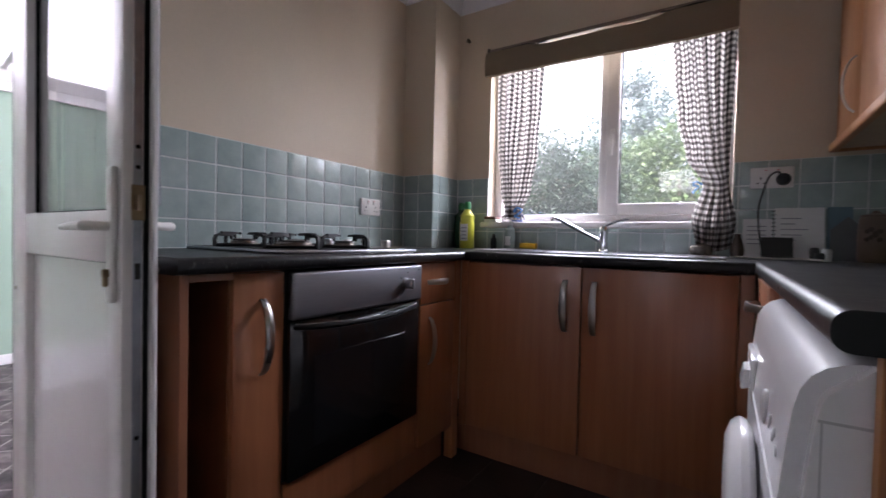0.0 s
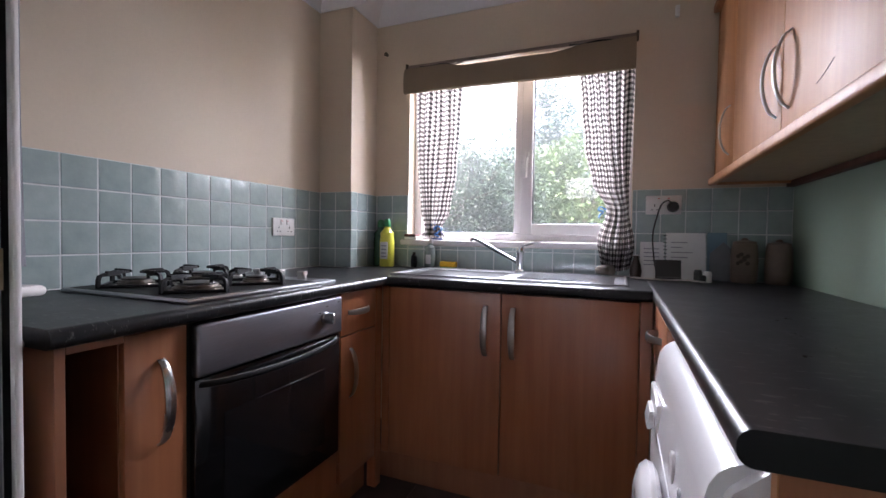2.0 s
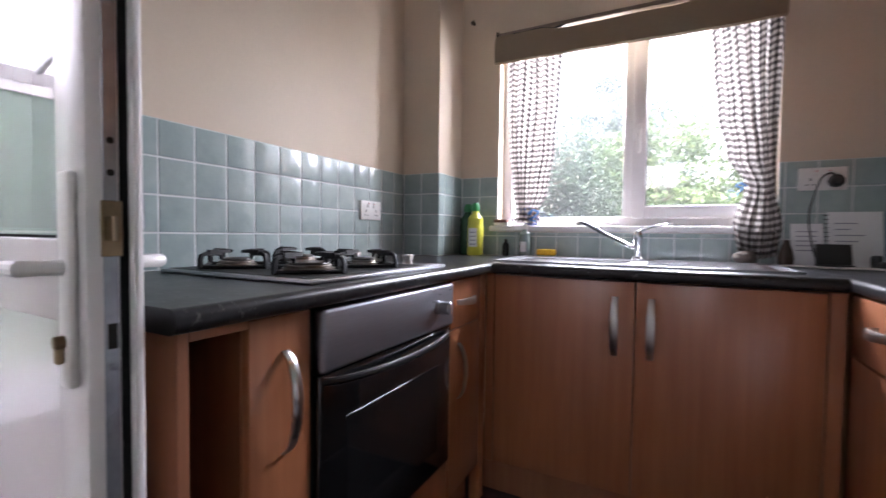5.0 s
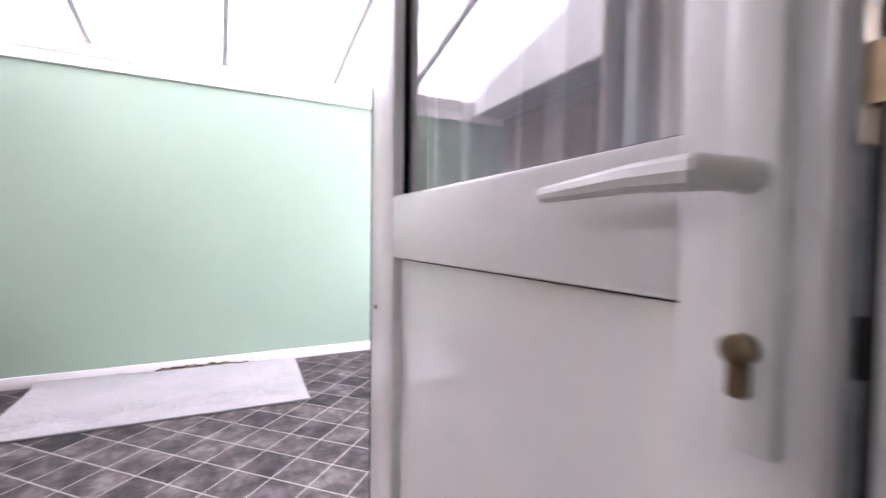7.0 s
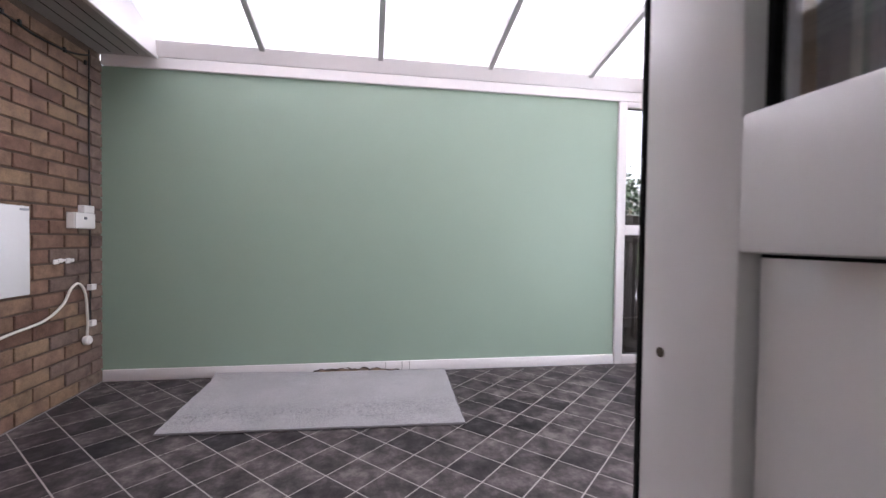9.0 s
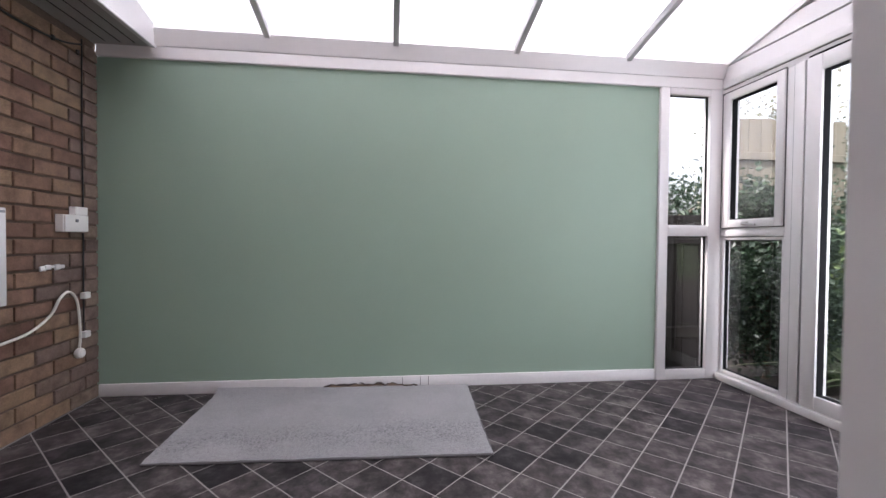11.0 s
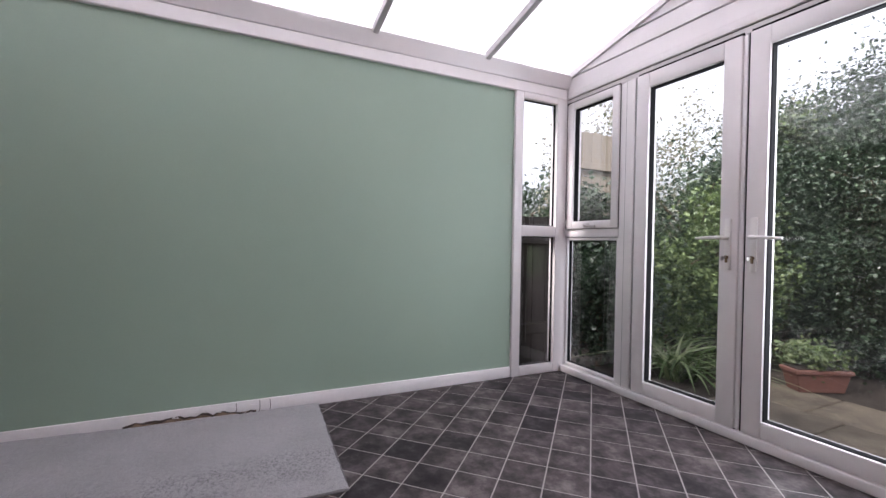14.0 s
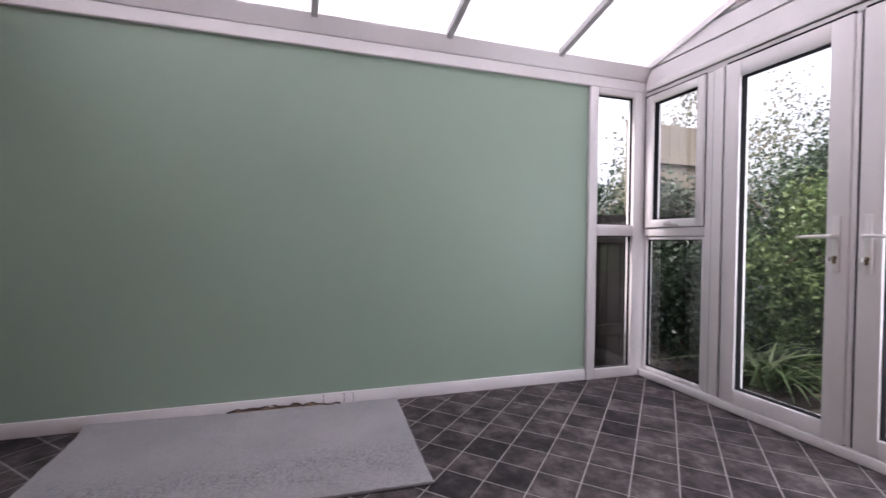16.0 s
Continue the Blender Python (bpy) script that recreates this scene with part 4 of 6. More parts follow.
blind = thing("roman_blind", (1.0, KN - 0.03, 1.87), "taupe fabric blind drawn up at the window", "blind")
bm = bmesh.new()
prof = [(-0.012, 2.016), (-0.03, 2.011), (-0.045, 1.982), (-0.05, 1.92), (-0.044, 1.872), (-0.03, 1.866), (-0.022, 1.88), (-0.026, 1.94), (-0.02, 1.998)]
cols = []
NB = 40
for i in range(NB + 1):
    u = i / NB
    x = WX0 - 0.004 + u * (WX1 - WX0 + 0.004)
    wob = 0.004 * math.sin(9 * u) + 0.002 * math.sin(31 * u)
    cols.append([bm.verts.new((x, KN - 0.03 + dy + wob, z + (0.006 * math.sin(5 * u + 1) if z < 1.95 else (-0.030 * max(0.0, math.sin(math.pi * min(1, max(0, (u - 0.22) / 0.56)))) ** 0.5 if z > 1.99 else 0)))) for dy, z in prof])
for a, b in zip(cols, cols[1:]):
    for k in range(len(prof)):
        bm.faces.new((a[k], a[(k + 1) % len(prof)], b[(k + 1) % len(prof)], b[k]))
bm.faces.new(cols[0])
bm.faces.new(cols[-1])
bmesh.ops.recalc_face_normals(bm, faces=bm.faces)
part("fabric", bm, M_BLIND, blind)
part("headrail", box(WX0 - 0.002, WX1 + 0.003, KN - 0.03, KN - 0.004, 2.019, 2.040, 0.003), surface("aged_rail", (0.2, 0.15, 0.12), 0.5), blind, "aged brown headrail")
for x in (WX0 - 0.008, WX1 + 0.004):
    part("bracket", box(x - 0.006, x + 0.006, KN - 0.034, KN - 0.001, 2.008, 2.048, 0.002), M_BARK, blind)
bm = tube(curve_points([(0.50, KN - 0.03, 2.024), (0.56, KN - 0.045, 2.014), (0.64, KN - 0.03, 2.024), (0.70, KN - 0.04, 2.008), (0.76, KN - 0.02, 2.023)], 6), 0.004, 5)
part("cord", bm, M_BLACK, blind)
bm = tube(curve_points([(1.30, KN - 0.03, 2.024), (1.36, KN - 0.045, 2.014), (1.44, KN - 0.03, 2.026), (1.5, KN - 0.035, 2.018)], 6), 0.004, 5)
part("cord", bm, M_BLACK, blind)


def blend(rows, s):
    """Edges of a curtain at height s, eased between (height, inner, outer) rows."""
    for (s0, a0, b0), (s1, a1, b1) in zip(rows, rows[1:]):
        if s <= s1:
            k = (s - s0) / (s1 - s0)
            k = k * k * (3 - 2 * k)
            return a0 + (a1 - a0) * k, b0 + (b1 - b0) * k
    return rows[-1][1:]


LEFT_ROWS = [(0.0, 0.50, 0.655), (0.05, 0.525, 0.632), (0.20, 0.497, 0.680), (0.45, 0.478, 0.716), (0.75, 0.474, 0.738), (1.0, 0.474, 0.745)]
RIGHT_ROWS = [(0.0, 1.465, 1.60), (0.12, 1.448, 1.618), (0.28, 1.492, 1.592), (0.42, 1.425, 1.593), (0.60, 1.385, 1.594), (0.80, 1.36, 1.594), (1.0, 1.34, 1.594)]


def gather_left(s):
    a, b = blend(LEFT_ROWS, s)
    return (b - a) / 0.27, (a + b) / 2 - 0.61


def gather_right(s):
    a, b = blend(RIGHT_ROWS, s)
    return (b - a) / 0.255, (a + b) / 2 - 1.4675


lc = thing("curtain", (0.55, KN, 1.085), "dark brown and white gingham curtain gathered on the sill", "curtain", "gingham window curtains")
part("cloth", cloth(0.475, 0.745, 1.078, 1.92, KN - 0.006, 0.012, 7, gather_left, nx=90, nz=40, seed=2), M_GINGHAM, lc)
bm = tube(curve_points([(0.60, KN - 0.03, 1.12), (0.62, KN - 0.045, 1.14), (0.645, KN - 0.035, 1.13), (0.63, KN - 0.04, 1.11), (0.61, KN - 0.045, 1.095), (0.635, KN - 0.04, 1.085)], 6), 0.008, 6, 0.5)
part("ribbon", bm, M_BLUE_TIE, lc, "blue ribbon tie")
rc = thing("curtain", (1.5, KN - 0.03, 0.95), "dark brown and white gingham curtain tied with blue ribbon", "curtain", "gingham window curtains")
part("cloth", cloth(1.34, 1.595, 0.955, 1.92, KN - 0.034, 0.013, 6, gather_right, nx=90, nz=48, seed=3, drop=0.02), M_GINGHAM, rc)
bm = tube(curve_points([(1.487, KN - 0.06, 1.223), (1.465, KN - 0.07, 1.235), (1.455, KN - 0.066, 1.222), (1.475, KN - 0.06, 1.215), (1.462, KN - 0.066, 1.198), (1.455, KN - 0.07, 1.185)], 6), 0.007, 6, 0.5)
part("ribbon", bm, M_BLUE_TIE, rc, "blue ribbon bow")

# ---------------------------------------------------------------- worktops
FX, FY, RX = 0.632, 1.855, 1.66
ROUND = [(0.0, 0.870), (0.0, 0.910)]


def worktop_outline(front, back, sgn):
    """Section of a postformed worktop, rounded at the front."""
    r, pts = 0.016, []
    for k in range(7):
        a = math.pi / 2 * k / 6
        pts.append((front - sgn * (r - r * math.sin(a)), 0.91 - r + r * math.cos(a)))
    for k in range(7):
        a = math.pi / 2 * k / 6
        pts.append((front - sgn * (r - r * math.cos(a)), 0.872 + r - r * math.sin(a)))
    return [(back, 0.91)] + pts + [(back, 0.872)]


wt = thing("worktop", (0.3, 1.2, 0.872), "black speckled laminate worktop under the hob", "worktop", "kitchen worktops")
part("laminate_top", prism(worktop_outline(FX, 0.008, 1), "y", 0.6715, KN - 0.012), M_WORKTOP, wt)
part("edge_strip", prism(worktop_outline(FX, 0.008, 1), "y", 0.670, 0.6714), M_WORKTOP_EDGE, wt, "plain black edging strip")
wt = thing("worktop", (1.1, 2.1, 0.872), "black speckled laminate worktop round the sink", "worktop", "kitchen worktops")
part("laminate_top", prism([(y, z) for y, z in worktop_outline(FY, KN - 0.012, -1)], "x", FX - 0.0005, RX + 0.0005), M_WORKTOP, wt)
part("joint_strip", box(FX - 0.004, FX + 0.001, FY + 0.02, KN - 0.02, 0.9101, 0.9112, 0.0003), M_SATIN, wt, "thin metal joint strip")
wt = thing("worktop", (1.9, 1.5, 0.872), "black speckled laminate worktop over the washing machine", "worktop", "kitchen worktops")
part("laminate_top", prism(worktop_outline(RX, KE - 0.003, -1), "y", 0.7095, KN - 0.012), M_WORKTOP, wt)
part("edge_strip", prism(worktop_outline(RX, KE - 0.003, -1), "y", 0.708, 0.7094), M_WORKTOP_EDGE, wt, "plain black edging strip")

# ---------------------------------------------------------------- base units


def bow_handle(parent, p, q, out, bulge=0.032, name="handle", r=0.0125, label="satin bow handle"):
    """A flat bowed handle between two places, standing off along out."""
    p, q, o = Vector(p), Vector(q), Vector(out)
    across = (q - p).cross(o).normalized()
    bm, rings = bmesh.new(), []
    for k in range(17):
        t = k / 16
        c = p + (q - p) * t + o * (bulge * math.sin(math.pi * t) ** 0.55)
        w, h = r * (0.72 + 0.3 * math.sin(math.pi * t)), 0.0032
        rings.append([bm.verts.new(c + across * u + o * v) for u, v in ((-w, -h), (w, -h), (w * 1.0, h * 0.3), (w * 0.6, h), (-w * 0.6, h), (-w, h * 0.3))])
    for a, b in zip(rings, rings[1:]):
        for k in range(6):
            bm.faces.new((a[k], a[(k + 1) % 6], b[(k + 1) % 6], b[k]))
    bm.faces.new(rings[0])
    bm.faces.new(rings[-1])
    bmesh.ops.recalc_face_normals(bm, faces=bm.faces)
    return part(name, bm, M_SATIN, parent, label)


def panel_door(parent, x0, x1, y0, y1, z0, z1, name="door", m=None):
    return part(name, box(x0, x1, y0, y1, z0, z1, 0.0025, 2), m or M_WOOD, parent)


# hob run: end panel, open slot, narrow door
u = thing("base_unit", (0.3, 0.83, 0), "beech-effect base unit with open slot and narrow door", "kitchen unit", "kitchen base units")
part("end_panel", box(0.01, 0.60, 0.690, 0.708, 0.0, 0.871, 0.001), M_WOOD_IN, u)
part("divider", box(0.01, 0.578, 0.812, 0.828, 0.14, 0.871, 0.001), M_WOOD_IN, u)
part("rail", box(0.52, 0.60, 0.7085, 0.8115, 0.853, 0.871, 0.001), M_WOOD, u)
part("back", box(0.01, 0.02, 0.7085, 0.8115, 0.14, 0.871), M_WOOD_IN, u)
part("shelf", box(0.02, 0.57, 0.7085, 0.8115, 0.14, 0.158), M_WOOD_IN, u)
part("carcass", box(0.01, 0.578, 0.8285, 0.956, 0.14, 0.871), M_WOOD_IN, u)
d = panel_door(u, 0.5795, 0.60, 0.812, 0.954, 0.145, 0.866)
bow_handle(d, (0.60, 0.890, 0.80), (0.60, 0.890, 0.605), (1, 0, 0), 0.034)
part("plinth", box(0.53, 0.546, 0.7085, 1.83, 0.0, 0.139), M_WOOD_IN, u)

# oven
ov = thing("oven", (0.3, 1.27, 0.27), "built-in electric oven with steel panel and black door", "oven")
OY0, OY1 = 0.960, 1.556
part("body", box(0.02, 0.575, OY0, OY1, 0.20, 0.868), M_BLACK, ov)
part("side_trim", box(0.5755, 0.592, OY0 - 0.002, OY1 + 0.002, 0.288, 0.868, 0.003), M_BLACK, ov)
cp = part("control_panel", box(0.5925, 0.622, OY0 + 0.008, OY1 - 0.002, 0.732, 0.864, 0.009, 3), M_PANEL_STEEL, ov, "brushed steel control panel")
kn = part("knob", lathe([(0.021, 0), (0.021, 0.006), (0.017, 0.008), (0.016, 0.03), (0.013, 0.033)], (0.6222, 1.452, 0.80), 20, "x"), M_STEEL, cp)
part("grip", box(0.632, 0.662, 1.446, 1.458, 0.782, 0.818, 0.003), M_STEEL, cp)
for y, z in ((1.462, 0.838), (1.53, 0.845), (1.425, 0.82), (1.50, 0.81)):
    part("dial_mark", box(0.6222, 0.6228, y - 0.004, y + 0.004, z - 0.0015, z + 0.0015), M_BLACK, cp)
od = part("door", box(0.5925, 0.612, OY0 + 0.006, OY1 - 0.004, 0.29, 0.728, 0.005, 2), M_BLACK_GLOSS, ov, "black glass oven door")
part("window", box(0.6123, 0.6133, OY0 + 0.09, OY1 - 0.09, 0.36, 0.62, 0.0003), M_BLACK_GLOSS, od)
for z in (0.46, 0.54):
    part("rack_line", box(0.6134, 0.6135, OY0 + 0.11, OY1 - 0.11, z, z + 0.0008), M_BLACK_GLOSS, od)
hp = [(0.606, OY0 + 0.02 + (OY1 - OY0 - 0.04) * k / 20, 0.712) for k in range(21)]
hp = [(x + 0.046 * math.sin(math.pi * k / 20) ** 0.5, y, z - 0.008 * math.sin(math.pi * k / 20)) for k, (x, y, z) in enumerate(hp)]
part("handle", tube(hp, 0.008, 8), surface("black_handle_plastic", (0.008, 0.008, 0.009), 0.3, spec=0.12), od, "black bowed oven handle")
# thin metal thread stands in for the highlight along the black handle
hp = [(x + 0.004, y, z + 0.0105) for x, y, z in hp]
part("handle_trim", tube(hp, 0.0007, 8), M_SATIN, od)
part("lower_panel", box(0.5795, 0.60, OY0, OY1, 0.142, 0.286, 0.002), M_WOOD, ov)

# drawer unit beside the oven
u = thing("base_unit", (0.3, 1.7, 0), "beech-effect drawer unit beside the oven", "kitchen unit", "kitchen base units")
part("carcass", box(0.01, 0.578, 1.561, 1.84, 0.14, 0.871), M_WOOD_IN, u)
d = panel_door(u, 0.5795, 0.60, 1.577, 1.826, 0.705, 0.866, "drawer_front")
bow_handle(d, (0.60, 1.622, 0.79), (0.60, 1.762, 0.79), (1, 0, 0), 0.028)
d = panel_door(u, 0.5795, 0.60, 1.577, 1.826, 0.145, 0.70)
bow_handle(d, (0.60, 1.64, 0.65), (0.60, 1.64, 0.46), (1, 0, 0), 0.03)
part("corner_post", box(0.56, 0.602, 1.83, 1.874, 0.0, 0.871, 0.002), M_WOOD, u)

# sink unit
u = thing("base_unit", (1.13, 2.1, 0), "beech-effect double sink unit with two doors", "kitchen unit", "kitchen base units")
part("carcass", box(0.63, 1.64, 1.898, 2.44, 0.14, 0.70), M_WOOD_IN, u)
part("filler", box(0.6025, 0.636, 1.877, 1.897, 0.14, 0.871, 0.002), M_WOOD, u)
for a, b, hx in ((0.639, 1.128, 1.068), (1.132, 1.622, 1.178)):
    d = panel_door(u, a, b, 1.877, 1.897, 0.145, 0.866)
    bow_handle(d, (hx, 1.877, 0.815), (hx, 1.877, 0.615), (0, -1, 0), 0.034)
part("filler", box(1.625, 1.664, 1.877, 1.897, 0.14, 0.871, 0.002), M_WOOD, u)
part("plinth", box(0.55, 1.72, 1.93, 1.946, 0.0, 0.139), M_WOOD_IN, u)

# drawer unit on the window side of the washing machine, and end panel
u = thing("base_unit", (1.9, 1.65, 0), "beech-effect drawer unit beside the washing machine", "kitchen unit", "kitchen base units")
part("carcass", box(1.69, 2.2, 1.45, 1.87, 0.14, 0.871), M_WOOD_IN, u)
d = panel_door(u, 1.668, 1.689, 1.455, 1.86, 0.705, 0.866, "drawer_front")
bow_handle(d, (1.668, 1.58, 0.80), (1.668, 1.70, 0.80), (-1, 0, 0), 0.036)
d = panel_door(u, 1.668, 1.689, 1.455, 1.86, 0.145, 0.70)
part("plinth", box(1.72, 1.736, 1.45, 1.93, 0.0, 0.139), M_WOOD_IN, u)
ep = thing("end_panel", (1.9, 0.725, 0), "beech-effect end panel under the worktop", "kitchen panel")
part("board", box(1.6985, 2.2, 0.722, 0.740, 0.0, 0.871, 0.001), M_WOOD, ep)
part("edge_band", box(1.697, 1.6984, 0.7222, 0.7398, 0.0, 0.871), M_WOOD_UP, ep, "pale edging band")

# washing machine
wm = thing("washing_machine", (1.9, 1.08, 0), "white front-loading washing machine with door ajar", "washing machine")
W0, W1 = 0.748, 1.385
bm = bmesh.new()
sec = [(2.18, 0.02), (2.18, 0.854), (1.700, 0.854), (1.684, 0.852), (1.668, 0.846), (1.656, 0.836), (1.648, 0.822), (1.643, 0.800), (1.638, 0.755), (1.633, 0.70), (1.632, 0.10), (1.644, 0.03), (1.656, 0.02)]
prism([(x, z) for x, z in sec], "y", W0, W1, bm)
bmesh.ops.bevel(bm, geom=[e for e in bm.edges if abs(e.verts[0].co.y - e.verts[1].co.y) < 0.001 and e.verts[0].co.x < 1.70 and e.verts[1].co.x < 1.70], offset=0.016, segments=4, affect="EDGES")
part("body", bm, M_WHITE_GOODS, wm)
M_SEAM = surface("panel_shadow_seam", (0.5, 0.5, 0.51), 0.6)
part("lid_seam", box(1.66, 2.1, W0 - 0.0006, W0 + 0.001, 0.797, 0.8), M_SEAM, wm)
part("side_seam", box(1.662, 1.664, W0 - 0.0006, W0 + 0.001, 0.05, 0.797), M_SEAM, wm)
part("panel_seam", box(1.6312, 1.65, W0 + 0.03, W1 - 0.03, 0.690, 0.6925), M_SEAM, wm)
part("kick_seam", box(1.6312, 1.65, W0 + 0.03, W1 - 0.03, 0.118, 0.121), M_SEAM, wm)
dr = part("detergent_drawer", box(1.6285, 1.645, W1 - 0.20, W1 - 0.035, 0.696, 0.755, 0.004, 2), M_WHITE_GOODS, wm)
part("drawer_grip", prism([(1.630, 0.690), (1.616, 0.684), (1.614, 0.692), (1.620, 0.722), (1.630, 0.724)], "y", W1 - 0.15, W1 - 0.08), M_WHITE_GOODS, dr)
for k in range(5):
    part("button", lathe([(0.006, 0), (0.006, -0.0015), (0.0045, -0.002)], (1.6345, W0 + 0.05 + 0.022 * k, 0.742 + 0.012 * (k % 2)), 12, "x"), M_SEAM, wm)
part("dial", lathe([(0.024, 0.004), (0.024, -0.0005), (0.021, -0.002), (0.016, -0.003)], (1.634, W0 + 0.22, 0.738), 24, "x"), M_WHITE_GOODS, wm)
pd = part("porthole_door", lathe([(0.10, 0.012), (0.16, 0.0145), (0.205, 0.012), (0.219, 0.004), (0.222, -0.006), (0.212, -0.018), (0.185, -0.027), (0.165, -0.026), (0.155, -0.016), (0.10, -0.012)], (1.617, 1.07, 0.452), 40, "x"), M_WHITE_GOODS, wm, "white porthole door ring, ajar")
part("porthole_glass", lathe([(0.0, -0.03), (0.06, -0.027), (0.12, -0.018), (0.154, -0.0135)], (1.616, 1.07, 0.452), 32, "x"), M_BLACK_GLOSS, pd)

# ---------------------------------------------------------------- wall units
GROUP_W = "kitchen wall units"
UX, UD = 1.942, 1.922
doors = [(2.092, 2.395, 2.148, 0.185), (1.576, 2.089, 1.615, 0.19), (1.060, 1.573, 1.520, 0.19), (0.544, 1.057, 0.59, 0.19)]
for y0, y1, hy, hl in doors:
    u = thing("wall_unit", (2.1, (y0 + y1) / 2, 1.34), "beech-effect wall unit with bow handle", "kitchen unit", GROUP_W)
    part("carcass", box(UX, KE - 0.002, y0 - 0.001, y1 + 0.001, 1.353, 2.06), M_WOOD_PALE, u)
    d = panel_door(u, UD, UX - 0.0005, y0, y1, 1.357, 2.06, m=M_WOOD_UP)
    bow_handle(d, (UD, hy, 1.408), (UD, hy, 1.408 + hl), (-1, 0, 0), 0.034, r=0.008)
    if abs(y0 - 1.060) < 1e-6:
        part("scratch", tube([(UD - 0.0002, 1.36, 1.415), (UD - 0.0004, 1.32, 1.424), (UD - 0.0002, 1.28, 1.438)], 0.0008, 4), M_WOOD_RED, d)
rail = thing("light_rail", (1.9, 1.3, 1.30), "beech-effect light rail under the wall units", "trim rail")
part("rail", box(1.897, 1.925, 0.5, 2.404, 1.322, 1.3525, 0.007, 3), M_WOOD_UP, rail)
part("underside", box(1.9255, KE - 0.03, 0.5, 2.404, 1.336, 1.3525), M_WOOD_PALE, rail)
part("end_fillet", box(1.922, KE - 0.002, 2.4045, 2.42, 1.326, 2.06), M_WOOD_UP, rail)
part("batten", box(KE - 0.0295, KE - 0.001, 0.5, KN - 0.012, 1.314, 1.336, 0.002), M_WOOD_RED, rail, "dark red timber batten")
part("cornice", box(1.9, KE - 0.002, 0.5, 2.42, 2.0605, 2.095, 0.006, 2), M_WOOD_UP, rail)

# ---------------------------------------------------------------- sink and tap
sk = thing("sink", (1.1, 2.15, 0.91), "stainless steel inset sink with ridged drainer", "sink")
SX0, SX1, SY0, SY1 = 0.60, 1.585, 1.945, 2.39
bm = bmesh.new()
bx0, bx1, by0, by1 = SX0 + 0.06, 1.08, SY0 + 0.05, SY1 - 0.08
for a, b, c, d in ((SX0, bx0, SY0, SY1), (bx1, SX1, SY0, SY1), (bx0, bx1, SY0, by0), (bx0, bx1, by1, SY1)):
    box(a, b, c, d, 0.9102, 0.9145, bm=bm)
for a, b, c, d in ((SX0, SX1, SY0, SY0 + 0.012), (SX0, SX1, SY1 - 0.012, SY1), (SX0, SX0 + 0.012, SY0 + 0.012, SY1 - 0.012), (SX1 - 0.012, SX1, SY0 + 0.012, SY1 - 0.012)):
    box(a, b, c, d, 0.9145, 0.919, 0.002, 2, bm)
part("top_sheet", bm, M_STEEL, sk)
bm = bmesh.new()
box(bx0, bx1, by0, by1, 0.755, 0.76, bm=bm)
for a, b, c, d in ((bx0 - 0.003, bx0, by0, by1), (bx1, bx1 + 0.003, by0, by1), (bx0, bx1, by0 - 0.003, by0), (bx0, bx1, by1, by1 + 0.003)):
    box(a, b, c, d, 0.755, 0.91, bm=bm)
part("bowl", bm, M_STEEL, sk)
for k in range(9):
    y = SY0 + 0.055 + 0.036 * k
    part("drainer_ridge", tube([(1.15, y, 0.914), (1.18, y, 0.917), (1.5, y, 0.917), (1.535, y, 0.914)], 0.004, 6), M_STEEL, sk)
tp = thing("mixer_tap", (1.105, 2.32, 0.915), "chrome single-lever kitchen mixer tap", "tap")
part("body", lathe([(0.026, 0), (0.026, 0.010), (0.019, 0.018), (0.018, 0.09), (0.0205, 0.095), (0.0205, 0.115), (0.014, 0.125)], (1.105, 2.32, 0.915), 20), M_CHROME, tp)
part("spout", tube([(1.095, 2.32, 0.965), (1.05, 2.318, 0.99), (0.97, 2.312, 1.03), (0.90, 2.306, 1.07), (0.872, 2.303, 1.08), (0.858, 2.302, 1.066)], [0.012, 0.013, 0.013, 0.013, 0.012, 0.010], 10, 0.8), M_CHROME, tp)
part("lever", tube([(1.100, 2.32, 1.030), (1.118, 2.318, 1.045), (1.165, 2.312, 1.060), (1.215, 2.306, 1.071)], [0.015, 0.011, 0.008, 0.006], 10, 0.6), M_CHROME, tp)

# ---------------------------------------------------------------- gas hob
hb = thing("gas_hob", (0.31, 1.27, 0.91), "four-burner gas hob with black pan supports", "hob")
HX0, HX1, HY0, HY1 = 0.065, 0.585, 0.968, 1.565
part("hob_plate", box(HX0, HX1, HY0, HY1, 0.9102, 0.921, 0.005, 2), M_STEEL, hb)
part("hob_well", box(HX0 + 0.02, HX1 - 0.018, HY0 + 0.015, HY1 - 0.1, 0.9212, 0.9225, 0.0005), M_WELL, hb)
part("control_strip", box(HX0 + 0.03, HX1 - 0.03, HY1 - 0.096, HY1 - 0.012, 0.9212, 0.9218, 0.0003), M_STEEL, hb)
burners = [(0.19, 1.10, 0.046), (0.445, 1.105, 0.058), (0.19, 1.33, 0.045), (0.44, 1.325, 0.038)]
for x, y, r in burners:
    b = part("burner", lathe([(r * q, h * 0.7) for q, h in ((1.26, 0), (1.26, 0.003), (1.16, 0.0055), (1.02, 0.0065), (1.0, 0.010), (1.08, 0.0115), (1.08, 0.015), (0.92, 0.0165), (0.88, 0.0205), (0.96, 0.022), (0.95, 0.0255), (0.6, 0.0265))], (x, y, 0.9226), 28), M_ALU, hb, "heat-stained burner rings")
    part("burner_cap", lathe([(r * 0.80, 0), (r * 0.86, 0.002), (r * 0.84, 0.0055), (r * 0.7, 0.007), (r * 0.2, 0.008)], (x, y, 0.9411), 28), M_CAP, b)


